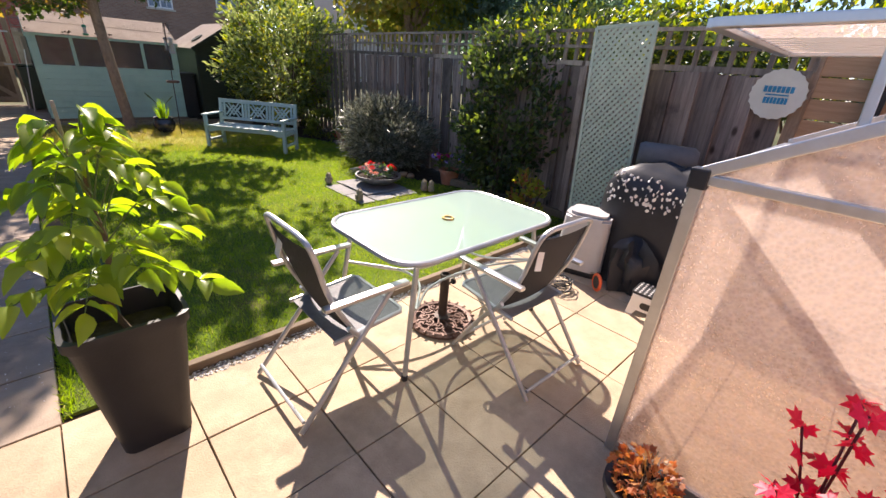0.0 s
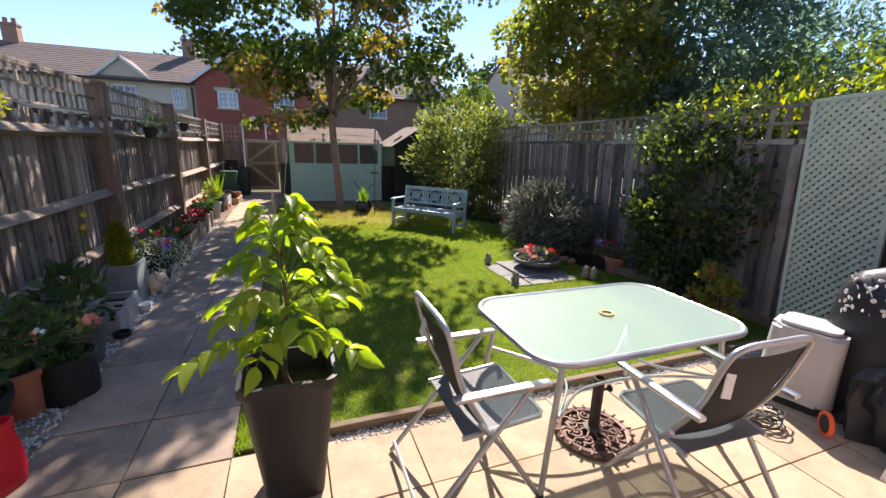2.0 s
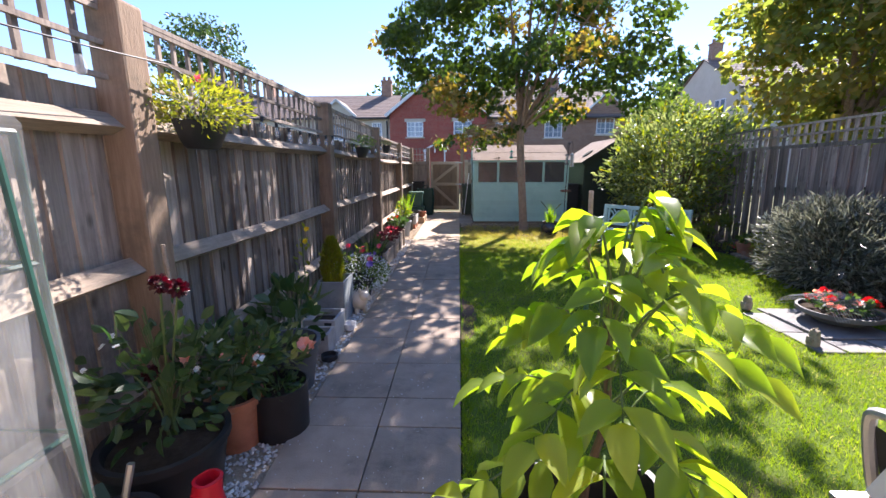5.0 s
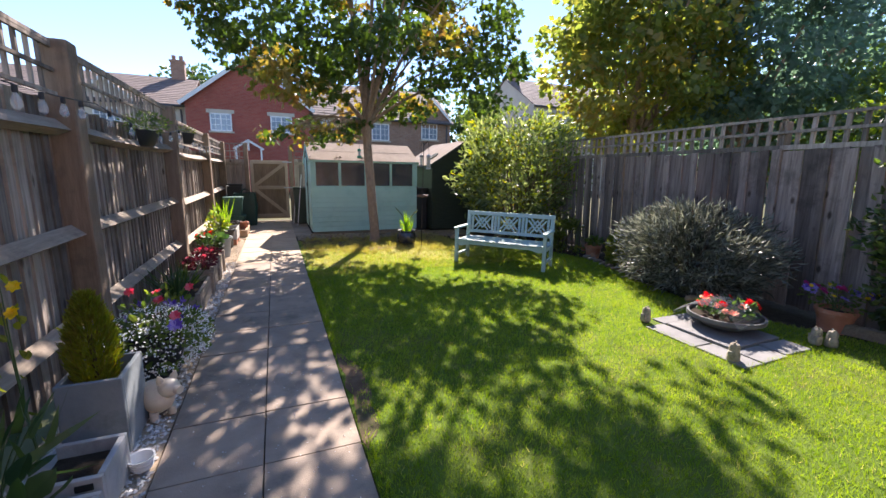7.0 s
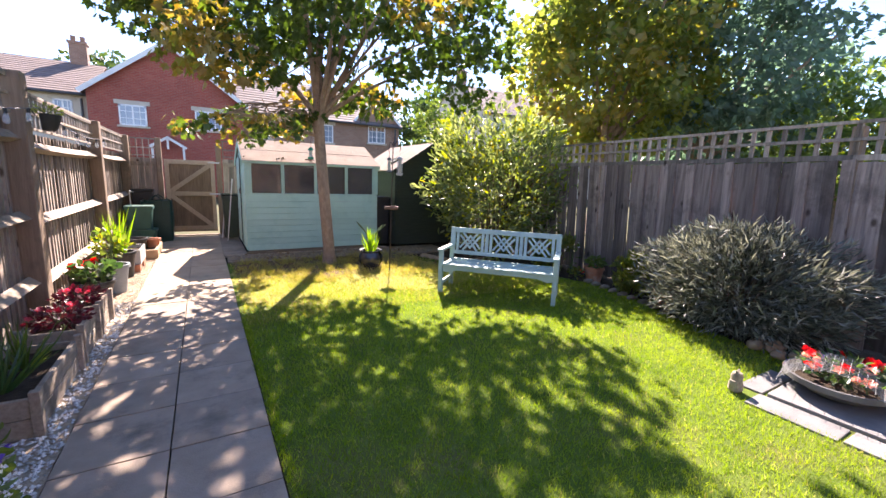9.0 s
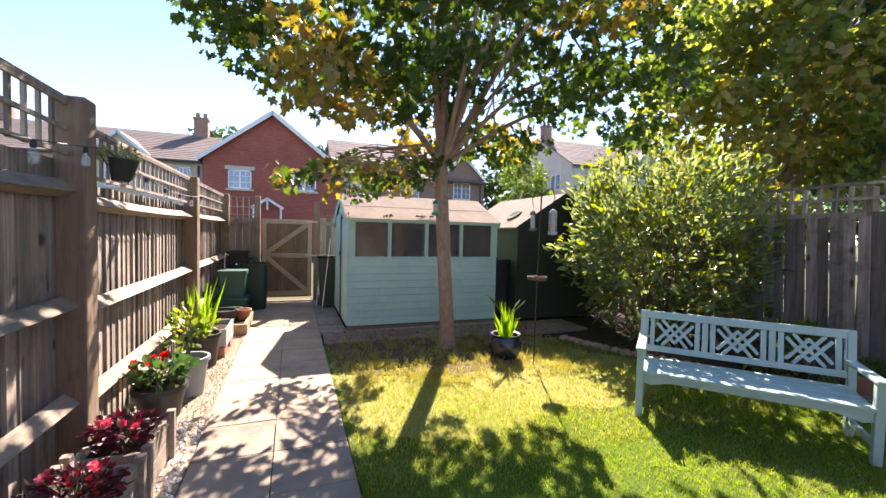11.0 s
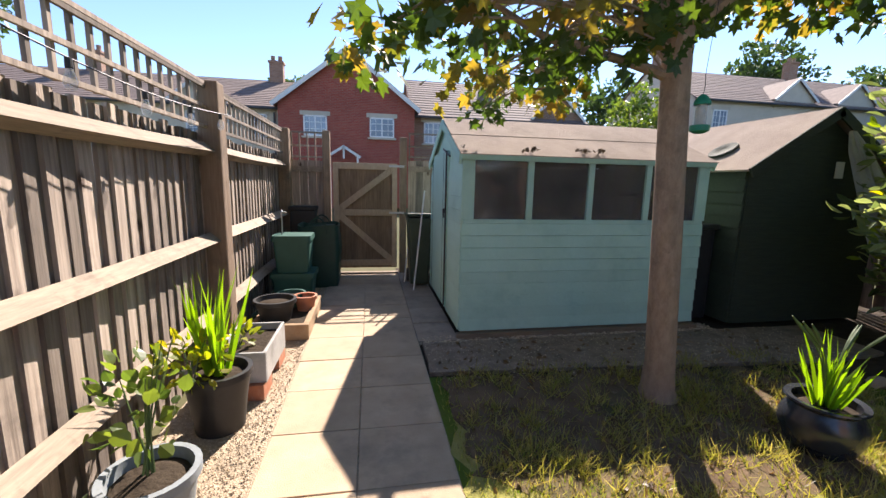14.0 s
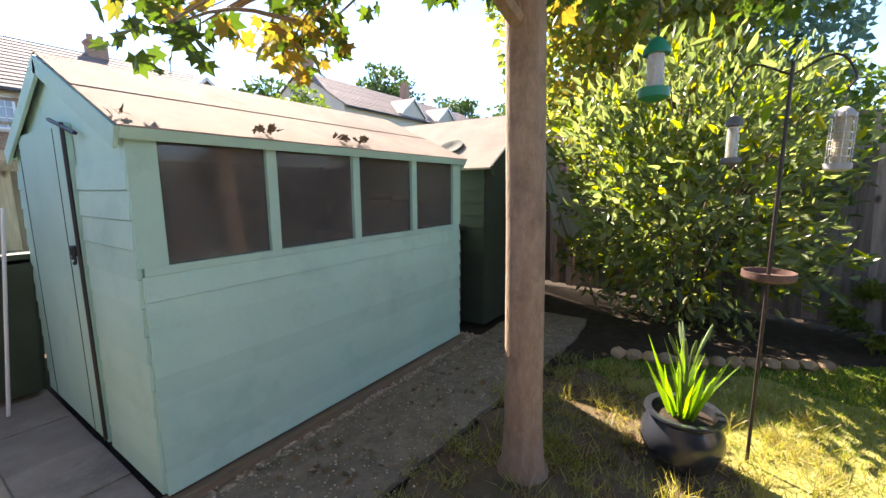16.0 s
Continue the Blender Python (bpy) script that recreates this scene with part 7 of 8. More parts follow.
for i, (x, y, s) in enumerate(((4.42, 6.17, 0.08), (4.50, 6.05, 0.10), (4.36, 5.98, 0.07), (4.44, 5.86, 0.09), (4.53, 5.74, 0.08), (4.60, 5.62, 0.07), (4.58, 6.2, 0.07))):
    rock((x, y, -0.02), (s, s * 0.8, s * 0.62), i)
for i in range(13):
    f = i / 12
    rock((3.62 + 0.62 * f ** 1.3, 11.05 - 1.35 * f, -0.02), (0.075, 0.06, 0.045), 20 + i, "small round stone edging the shrub bed", "rock", "stones edging the shrub bed")
for i in range(9):
    f = i / 8
    rock((4.98 - 0.3 * f, 8.5 - 1.35 * f, -0.02), (0.09, 0.05, 0.035), 40 + i, "flat stone edging the fence bed", "screed", "stones edging the fence bed")


def owl(at, turn):
    """A small plain ornament: one mesh."""
    b = BM()
    lathe(b, [(0.035, 0), (0.045, 0.012), (0.045, 0.05), (0.036, 0.078), (0.036, 0.085), (0.038, 0.11), (0.030, 0.135), (0.01, 0.146)], 14)
    for s in (-1, 1):
        box(b, (0.015, 0.015, 0.025), (0.02 * s, 0, 0.142), bevel=0.004)
        box(b, (0.022, 0.05, 0.06), (0.04 * s, 0.004, 0.055), bevel=0.008)
    return tagged(part("stone_ornament", b, "statue", smooth=True, m=T(at) @ pose(0, 0, 0, 0, 0, turn)), "small weathered cast stone garden ornament by the flags", "ornament", "ornaments round the flags")


for x, y, a in ((3.30, 5.00, 20), (4.30, 4.96, 60), (4.36, 4.88, 40), (3.36, 5.86, 10)):
    owl((x, y, -0.004), a)

pot("plant_pot", "terracotta pot of petunias in the shaded bed", (4.93, 5.12, -0.03), 0.15, 0.22, "terracotta")
bushy("petunias", "petunias with purple, red and yellow blooms", (4.93, 5.12, 0.15), 0.26, 0.27, 200, 0.045, "fol_bush", 62, 9, (("purple_bloom", "pet_purple", 13, 0.075, 0.9), ("magenta_bloom", "pet_magenta", 6, 0.075, 1.0), ("yellow_bloom", "pet_yellow", 9, 0.04, 0.95)), low=0.05)
pot("plant_pot", "terracotta pot with a chalky rim at the bed edge", (5.16, 8.56, -0.03), 0.135, 0.22, "terracotta")
bushy("potted_plant", "low green plant in the pale pot", (5.16, 8.56, 0.16), 0.16, 0.14, 110, 0.07, "fol_bush", 63, 6)
pot("plant_pot", "terracotta pot lying among shrubs in the bed", (5.08, 7.42, -0.03), 0.14, 0.18, "terracotta")
bushy("white_flowered_plant", "tall thin plant with a few white flowers by the fence", (5.22, 9.05, -0.03), 0.62, 0.13, 40, 0.05, "fol_bush", 64, 6, (("white_bloom", "pet_white", 5, 0.035, 0.85),))
bushy("red_flowers", "low plant with small red flowers behind the bench", (5.0, 8.75, -0.03), 0.18, 0.12, 60, 0.05, "fol_dark", 65, 5, (("red_bloom", "pet_red", 4, 0.04, 0.8),))
pot("plant_pot", "black empty pot by the lattice bed", (4.92, 4.0, -0.03), 0.13, 0.16, "black_plastic")

# ---- pot of irises and bird feeders under the tree ----
ip = thing("glazed_pot", "round dark glazed pot with a wide rim", "plant pot", T((2.40, 10.52, -0.012)))
b = BM()
lathe(b, [(0.10, 0), (0.15, 0.05), (0.185, 0.14), (0.18, 0.20), (0.155, 0.245), (0.15, 0.26), (0.175, 0.285), (0.172, 0.295), (0.14, 0.29), (0.135, 0.25)], 32)
part("body", b, "glaze", ip, smooth=True)
b = BM()
lathe(b, [(0.01, 0.23), (0.138, 0.23), (0.138, 0.25), (0.01, 0.262)], 24)
part("soil", b, "soil", ip)


def blades(name, label, at, h, spread, n, w, material, seed, category="plant", shape=BLADE, heads=0):
    g = np.random.default_rng(seed)
    t = thing(name, label, category, T(at))
    a = g.uniform(0, 6.28, n)
    k = g.uniform(0, 1, n)
    base = np.column_stack((0.05 * np.cos(a) * k, 0.05 * np.sin(a) * k, np.zeros(n)))
    ax = np.column_stack((spread * k * np.cos(a), spread * k * np.sin(a), np.full(n, 1.0)))
    tall = h * g.uniform(0.55, 1.05, n)
    if material == "fol_grass":
        for i in range(n):
            leaves("blade", material, base[i:i + 1], ax[i:i + 1], tall[i:i + 1], np.full(1, w), shape, t, g)
    else:
        leaves("foliage", material, base, ax, tall, np.full(n, w), shape, t, g)
    for i in range(heads):
        aa = g.uniform(0, 6.28)
        tip = (0.22 * math.cos(aa) * spread * 2, 0.22 * math.sin(aa) * spread * 2, h * g.uniform(0.95, 1.2))
        b = BM()
        tube(b, bend([(0, 0, 0), (tip[0] * 0.3, tip[1] * 0.3, tip[2] * 0.6), tip], 4), [0.004] * 6 + [0.008, 0.009, 0.003], 6)
        part("seed_head", b, "green_stem", t)
    return t


blades("iris_clump", "clump of upright bright green iris blades", (2.40, 10.52, 0.23), 0.42, 0.5, 40, 0.024, "fol_grass", 71, heads=6)
fp = thing("bird_feeder_pole", "dark metal bird feeder pole with a tray", "bird feeder", T((2.60, 10.24, -0.02)))
b = BM()
tube(b, [(0, 0, 0), (0.015, 0, 1.0), (0.035, 0.0, 1.92)], 0.008, 8)
part("pole", b, "rust_pole", fp, smooth=True)
b = BM()
for s in (-1, 1):
    tube(b, bend([(0.035, 0, 1.86), (0.035 + 0.02, s * 0.14, 1.93), (0.035 + 0.02, s * 0.21, 1.84), (0.035 + 0.02, s * 0.19, 1.78)], 4), 0.005, 6)
part("hook", b, "rust_pole", fp, smooth=True)
b = BM()
lathe(b, [(0.02, 0.945), (0.095, 0.945), (0.105, 0.955), (0.105, 0.985), (0.098, 0.985), (0.095, 0.96), (0.02, 0.955)], 24, T((0.015, 0, 0)))
part("tray", b, "iron", fp, "rusty round tray", True)


def feeder(name, label, at, r, h, cap, caged):
    t = thing(name, label, "bird feeder", T(at), "hanging bird feeders")
    b = BM()
    lathe(b, [(r, 0.03), (r, h - 0.03)], 18)
    part("tube", b, "bulb" if not caged else "seed", t)
    b = BM()
    lathe(b, [(r * 1.5, h - 0.035), (r * 1.45, h - 0.02), (r * 0.9, h), (0.01, h + 0.01)], 18)
    part("cap", b, cap, t, smooth=True)
    b = BM()
    lathe(b, [(r * 0.9, 0), (r * 1.7, 0.01), (r * 1.7, 0.035), (r, 0.035)], 18)
    part("base", b, cap, t, smooth=True)
    if not caged:
        b = BM()
        lathe(b, [(r * 0.86, 0.036), (r * 0.86, h * 0.8)], 14)
        part("seed", b, "seed", t)
    else:
        for k in range(8):
            a = 2 * math.pi * k / 8
            b = BM()
            tube(b, [(r * 1.5 * math.cos(a), r * 1.5 * math.sin(a), 0.02), (r * 1.5 * math.cos(a), r * 1.5 * math.sin(a), h - 0.02)], 0.0018, 4)
            part("cage_wire", b, "grey_steel", t)
        for k in range(7):
            b = BM()
            tube(b, [(r * 1.5 * math.cos(a), r * 1.5 * math.sin(a), 0.03 + k * (h - 0.06) / 6) for a in np.linspace(0, 6.28, 12, endpoint=False)], 0.0018, 4, True)
            part("cage_ring", b, "grey_steel", t)
    b = BM()
    tube(b, bend([(0, 0, h), (0.004, 0, h + 0.05), (0, 0, h + 0.10)], 3), 0.002, 4)
    part("hanger", b, "black_metal", t)
    return t


hf = feeder("seed_feeder", "green capped clear seed feeder hanging from the maple", (1.55, 10.63, 1.60), 0.024, 0.16, "feeder_green", False)
b = BM()
tube(b, [(0, 0, 0.25), (0.12, 0.1, 0.75), (0.2, 0.2, 1.0)], 0.0015, 4)
part("cord", b, "black_metal", hf)
feeder("cage_feeder", "pale wire cage feeder hanging from the pole", (2.655, 10.05, 1.42), 0.028, 0.26, "light_grey", True)
feeder("tube_feeder", "clear tube feeder hanging from the pole", (2.655, 10.43, 1.46), 0.026, 0.22, "mid_grey", False)

# ---- folded parasol by the dark shed ----
um = thing("folded_parasol", "folded grey-green garden parasol leaning on the dark shed", "parasol", T((4.95, 11.55, 0)))
top = Vector((-0.38, 0.62, 1.92))
b = BM()
tube(b, [(0, 0, 0), tuple(top * 1.02)], 0.014, 8)
part("pole", b, "pale_wood", um)
b = BM()
rings = []
for f, r in ((0.42, 0.13), (0.5, 0.12), (0.7, 0.09), (0.9, 0.06), (1.0, 0.02)):
    c = top * f
    rings.append([b.verts.new(c + Vector((r * (1 + 0.35 * math.cos(8 * a)) * math.cos(a), r * (1 + 0.35 * math.cos(8 * a)) * math.sin(a), 0.03 * math.cos(8 * a) * (f < 0.45)))) for a in np.linspace(0, 2 * math.pi, 40, endpoint=False)])
for a, c in zip(rings, rings[1:]):
    for i in range(40):
        j = (i + 1) % 40
        b.faces.new((a[i], a[j], c[j], c[i]))
b.faces.new(rings[-1])
part("canopy", b, "canvas", um, smooth=True)


# ---- plastic plant house on the strip ----
ph = thing("plastic_plant_house", "small plant house of clear film on green tubes", "plant house", T((0, 0, 0)))
PX0, PX1, PY0, PY1, PZ = -0.99, -0.55, 2.06, 2.74, 1.54
for x in (PX0, PX1):
    for y in (PY0, PY1):
        b = BM()
        tube(b, [(x, y, -0.01), (x, y, PZ - 0.04)], 0.009, 8)
        part("tube", b, "tarp", ph, smooth=True)
for z in (0.3, 0.75, 1.2, PZ - 0.04):
    b = BM()
    tube(b, [(PX0, PY0, z), (PX1, PY0, z), (PX1, PY1, z), (PX0, PY1, z)], 0.008, 6, True)
    part("crossbar", b, "tarp", ph)
b = BM()
rings = []
for z, k in ((0.03, 1.05), (0.4, 1.03), (0.8, 1.02), (1.2, 1.02), (PZ - 0.02, 1.03), (PZ, 1.0)):
    rr_ = rounded_rect((PX1 - PX0 + 0.03) * k, (PY1 - PY0 + 0.03) * k, 0.04, 8)
    rings.append([b.verts.new(((PX0 + PX1) / 2 + x + 0.008 * math.sin(31 * y + 9 * z), (PY0 + PY1) / 2 + y + 0.010 * math.sin(37 * x + 7 * z), z)) for x, y in rr_])
for a, c in zip(rings, rings[1:]):
    for i in range(len(a)):
        j = (i + 1) % len(a)
        b.faces.new((a[i], a[j], c[j], c[i]))
b.faces.new(rings[-1])
part("film_cover", b, "film", ph, "creased clear film", True)
b = BM()
lathe(b, [(0.012, 0.30), (0.03, 0.24), (0.05, 0.10), (0.075, 0.02), (0.06, 0.0)], 14, T((PX1 + 0.04, 2.46, 1.06)))
part("rolled_flap", b, "film", ph, "bunched film tied up", True)
b = BM()
tube(b, [(PX1 + 0.04 + 0.07 * math.cos(a), 2.46 + 0.07 * math.sin(a), 1.09) for a in np.linspace(0, 6.28, 14, endpoint=False)], 0.010, 6, True)
part("tie", b, "feeder_green", ph, "green edging", True)
b = BM()
tube(b, bend([(PX1 + 0.02, PY1 - 0.06, PZ - 0.06), (PX1 + 0.03, PY1 - 0.03, 0.75), (PX1 + 0.03, PY1 - 0.01, 0.1)], 4), 0.008, 6)
part("zip_edge", b, "green_bin", ph, "green zip edge", True)
mesh_ = thing("wire_mesh_roll", "loose roll of square garden wire mesh", "wire mesh", T((-0.50, 2.55, 0)))
for k in range(12):
    a = math.pi * (0.1 + 1.1 * k / 11)
    b = BM()
    tube(b, [(0.11 * math.cos(a), 0.16 * math.sin(a) - 0.1, 0.0), (0.10 * math.cos(a) + 0.03, 0.15 * math.sin(a) - 0.08, 0.36)], 0.0018, 4)
    part("wire", b, "wire", mesh_)
for z in np.linspace(0.01, 0.36, 12):
    b = BM()
    tube(b, [(0.11 * math.cos(a) + 0.08 * z, 0.16 * math.sin(a) - 0.1 + 0.05 * z, z) for a in np.linspace(math.pi * 0.1, math.pi * 1.2, 14)], 0.0018, 4)
    part("wire", b, "wire", mesh_)
bushy("weeds", "pale green weeds at the foot of the plant house", (-0.62, 1.75, -0.01), 0.3, 0.2, 150, 0.05, "fol_bush", 80, 6)

# ---- pots and plants along the strip ----
pot("plant_pot", "dark grey round pot with gardening bits", (-0.72, 2.93, -0.015), 0.15, 0.26, "black_plastic", 0.8)
b = BM()
tube(b, [(-0.70, 2.95, 0.20), (-0.66, 3.0, 0.44)], 0.012, 6)
tagged(part("trowel_handle", b, "alu"), "pale metal tool handle standing in the pot", "tool")
pot("plant_pot", "wide black tub of dahlias", (-0.82, 3.36, -0.015), 0.24, 0.30, "black_plastic", 0.8)
dah = bushy("dark_dahlia", "tall dahlia with near-black maroon flowers", (-0.82, 3.40, 0.24), 0.62, 0.28, 190, 0.085, "fol_dahlia", 81, 11, (("bud", "pet_white", 5, 0.03, 0.9),), low=0.0, hollow=0.15)
g = np.random.default_rng(9)
for p in ((0.29, -0.32, 0.81), (0.29, -0.24, 0.77), (-0.02, -0.05, 0.34)):
    d_ = g.normal(size=(64, 3))
    d_ /= np.linalg.norm(d_, axis=1, keepdims=True)
    leaves("bloom", "pet_wine", np.array(p) + d_ * 0.012, d_, np.full(64, 0.026), np.full(64, 0.02), OVAL, dah, g)["kind"] = "stuff"
    b = BM()
    tube(b, bend([(0, 0, 0.1), (p[0] * 0.5, p[1] * 0.5, p[2] * 0.6), p], 4), 0.004, 5)
    part("stem", b, "green_stem", dah)
b = BM()
tube(b, [(-0.86, 3.62, 0.0), (-0.90, 3.60, 1.08)], 0.010, 7)
tagged(part("wooden_cane", b, "pale_wood"), "pale wooden cane standing beside the post", "cane")
can = thing("watering_can", "bright red plastic watering can", "watering can", T((-0.50, 3.02, -0.012)) @ pose(0, 0, 0, 0, 0, 62))
b = BM()
rings = []
for z, w, d, o in ((0.0, 0.105, 0.058, 0.0), (0.015, 0.115, 0.066, 0.0), (0.08, 0.118, 0.066, 0.01), (0.15, 0.10, 0.060, 0.03), (0.21, 0.075, 0.052, 0.05), (0.26, 0.052, 0.045, 0.065), (0.31, 0.046, 0.044, 0.075), (0.325, 0.048, 0.046, 0.077), (0.327, 0.038, 0.034, 0.077), (0.27, 0.036, 0.03, 0.07)):
    rings.append([b.verts.new((o + x, y, z)) for x, y in rounded_rect(2 * w, 2 * d, d * 0.8, 6)])
for a, c in zip(rings, rings[1:]):
    for i in range(len(a)):
        j = (i + 1) % len(a)
        b.faces.new((a[i], a[j], c[j], c[i]))
b.faces.new(rings[0][::-1])
b.faces.new(rings[-1])
part("body", b, "red", can, smooth=True)
b = BM()
tube(b, bend([(0.04, 0, 0.26), (-0.03, 0, 0.25), (-0.085, 0, 0.18), (-0.10, 0, 0.09)], 4), 0.014, 8)
part("handle", b, "red", can, smooth=True)
b = BM()
tube(b, bend([(-0.10, 0, 0.05), (-0.16, 0, 0.09), (-0.22, 0, 0.13)], 4), [0.022 - 0.001 * k for k in range(9)], 10)
sp = part("spout", b, "black_plastic", can, smooth=True)
b = BM()
lathe(b, [(0.012, 0), (0.03, 0.03), (0.03, 0.036)], 14, T((-0.22, 0, 0.13)) @ pose(0, 0, 0, 0, -60, 0))
part("rose", b, "black_plastic", sp)
pot("plant_pot", "plain terracotta coloured plastic plant pot", (-0.72, 3.72, -0.015), 0.13, 0.28, "terracotta", 0.82)
bushy("potted_plant", "leafy green plant with small pale flowers", (-0.74, 3.74, 0.22), 0.42, 0.24, 230, 0.075, "fol_dahlia", 82, 9, (("pale_bloom", "pet_peach", 5, 0.045, 0.85), ("white_bloom", "pet_white", 3, 0.04, 0.8)), low=0.05)
bag = pot("fabric_grow_bag", "black fabric grow bag with small seedlings", (-0.54, 3.84, -0.015), 0.155, 0.28, "black_plastic", 0.95, 0.012, 0.06, "grow bag", lip=0.0)
bushy("seedlings", "small green seedlings in the grow bag", (-0.54, 3.84, 0.20), 0.09, 0.12, 90, 0.055, "fol_dahlia", 83, 6, width=0.4)
pot("plant_pot", "tall mid-grey round plant pot on the gravel", (-0.66, 4.29, -0.015), 0.185, 0.33, "mid_grey", 0.72)
bushy("begonia", "begonia with drooping peach-pink double flowers", (-0.70, 4.02, 0.20), 0.30, 0.19, 130, 0.08, "fol_buddleia", 84, 8, (("bloom", "pet_peach", 8, 0.085, 0.75),), lean=(0.10, 0.02), low=0.1)
ds = thing("round_dish", "small black round dish on the gravel", "dish", T((-0.53, 4.66, -0.01)))
b = BM()
lathe(b, [(0.05, 0), (0.062, 0.01), (0.062, 0.045), (0.054, 0.046), (0.05, 0.015)], 20)
part("bowl", b, "black_plastic", ds, smooth=True)


def trough(name, label, x0, x1, y0, y1, h, material, th=0.025, soil=0.06, wood=False, z=-0.015):
    """An open box planter of four walls with soil."""
    t = thing(name, label, "planter", T(((x0 + x1) / 2, (y0 + y1) / 2, z)))
    w, d = x1 - x0, y1 - y0
    for sx, sy, px, py in ((w, th, 0, -d / 2 + th / 2), (w, th, 0, d / 2 - th / 2), (th, d - 2 * th, -w / 2 + th / 2, 0), (th, d - 2 * th, w / 2 - th / 2, 0)):
        if wood:
            for k in range(2):
                b = BM()
                box(b, (sx, sy, h / 2 - 0.004), (px, py, h / 4 + k * h / 2), bevel=0.004)
                part("board", b, material, t)
        else:
            b = BM()
            box(b, (sx, sy, h), (px, py, h / 2), bevel=0.006)
            part("side", b, material, t)
    if wood:
        for sx in (-1, 1):
            for sy in (-1, 1):
                b = BM()
                box(b, (0.045, 0.045, h + 0.035), (sx * (w / 2 + 0.006), sy * (d / 2 - 0.01), (h + 0.035) / 2), bevel=0.004)
                part("corner_post", b, material, t)
    b = BM()
    box(b, (w - 2 * th, d - 2 * th, 0.04), (0, 0, h - soil - 0.02))
    part("soil", b, "soil", t)
    return t


for x0, x1, y0, y1, h in ((-0.80, -0.56, 4.74, 4.92, 0.17), (-0.84, -0.57, 4.96, 5.26, 0.20)):
    t_ = trough("stone_trough", "pale cement trough with a dark slot on the gravel", x0, x1, y0, y1, h, "light_grey")
    b = BM()
    box(b, (0.06, 0.006, 0.028), ((x1 - x0) / 2 - 0.06, (y0 - y1) / 2 - 0.001, h - 0.035), bevel=0.002)
    part("slot", b, "black_plastic", t_)
bushy("broad_leaf_plant", "dark plant with large round leaves tied to the cane", (-0.83, 4.64, -0.02), 0.62, 0.20, 40, 0.135, "fol_dahlia", 185, 5, width=0.8, low=0.3)
bushy("agapanthus", "strappy dark green plant leaning over the troughs", (-0.86, 4.90, 0.10), 0.40, 0.20, 42, 0.19, "fol_dahlia", 85, 8, width=0.16, shape=BLADE)
b = BM()
tube(b, [(-0.86, 4.82, -0.02), (-0.87, 4.82, 0.90)], 0.006, 6)
tagged(part("thin_cane", b, "pale_wood"), "thin pale cane among the plants", "cane")
bushy("yellow_flower_stem", "thin stem with a small yellow flower", (-0.92, 5.3, 0.0), 0.98, 0.06, 24, 0.05, "fol_yellow", 86, 2, (("bloom", "pet_yellow", 2, 0.05, 0.95),))
trough("fibre_planter", "tall blue-grey fibre planter", -0.87, -0.61, 5.40, 5.73, 0.40, "blue_grey", 0.022, 0.10)
con = thing("golden_conifer", "small golden conifer with browning tips", "conifer", T((-0.75, 5.53, 0.28)))
b = BM()
tube(b, [(0, 0, 0), (0, 0, 0.3)], 0.012, 7)
part("trunk", b, "twig", con)
g = np.random.default_rng(15)
n = 2600
hz = g.uniform(0, 1, n) ** 0.9
ang = g.uniform(0, 6.28, n)
rad_ = 0.098 * (np.sin(np.pi * (0.18 + 0.80 * hz)) ** 0.8) * g.uniform(0.6, 1.05, n)
pts = np.column_stack((rad_ * np.cos(ang), rad_ * np.sin(ang), 0.02 + 0.47 * hz))
leaves("foliage", "fol_cone", pts, np.column_stack((0.5 * np.cos(ang), 0.5 * np.sin(ang), np.ones(n))) + g.normal(size=(n, 3)) * 0.25, g.uniform(0.03, 0.055, n), np.full(n, 0.012), DIAMOND, con, g)
bk = thing("small_basket", "small white woven basket on the gravel", "basket", T((-0.53, 5.25, -0.01)))
b = BM()
lathe(b, [(0.040, 0), (0.055, 0.06), (0.058, 0.062), (0.050, 0.06), (0.038, 0.012)], 20)
part("body", b, "white", bk, smooth=True)
for z in (0.015, 0.032, 0.048):
    b = BM()
    tube(b, [((0.042 + 0.26 * z) * math.cos(a), (0.042 + 0.26 * z) * math.sin(a), z) for a in np.linspace(0, 6.28, 20, endpoint=False)], 0.0035, 5, True)
    part("weave", b, "white", bk)
# pottery pig, one plain mesh
b = BM()
bmesh.ops.create_uvsphere(b, u_segments=20, v_segments=14, radius=1, matrix=T((0, 0, 0.11)) @ Matrix.Diagonal((0.085, 0.12, 0.09, 1)))
bmesh.ops.create_uvsphere(b, u_segments=16, v_segments=12, radius=1, matrix=T((0.03, -0.09, 0.175)) @ Matrix.Diagonal((0.055, 0.06, 0.055, 1)))
lathe(b, [(0.026, 0), (0.024, 0.03)], 12, T((0.045, -0.135, 0.172)) @ pose(0, 0, 0, 90, 0, 18))
for s in (-1, 1):
    lathe(b, [(0.022, 0), (0.018, 0.02), (0.004, 0.045)], 8, T((0.03 + 0.032 * s, -0.075, 0.215)) @ pose(0, 0, 0, 10, 18 * s, 0))
    for yy in (-0.06, 0.07):
        lathe(b, [(0.022, 0), (0.024, 0.05)], 10, T((0.045 * s, yy, 0)))
tagged(part("pottery_pig", b, "ceramic", smooth=True, m=T((-0.57, 5.74, -0.01)) @ pose(0, 0, 0, 0, 0, 35)), "cream glazed pottery pig on the gravel", "ornament")
pot("plant_pot", "black pot overflowing with small white flowers", (-0.70, 6.24, -0.015), 0.19, 0.24, "black_plastic")
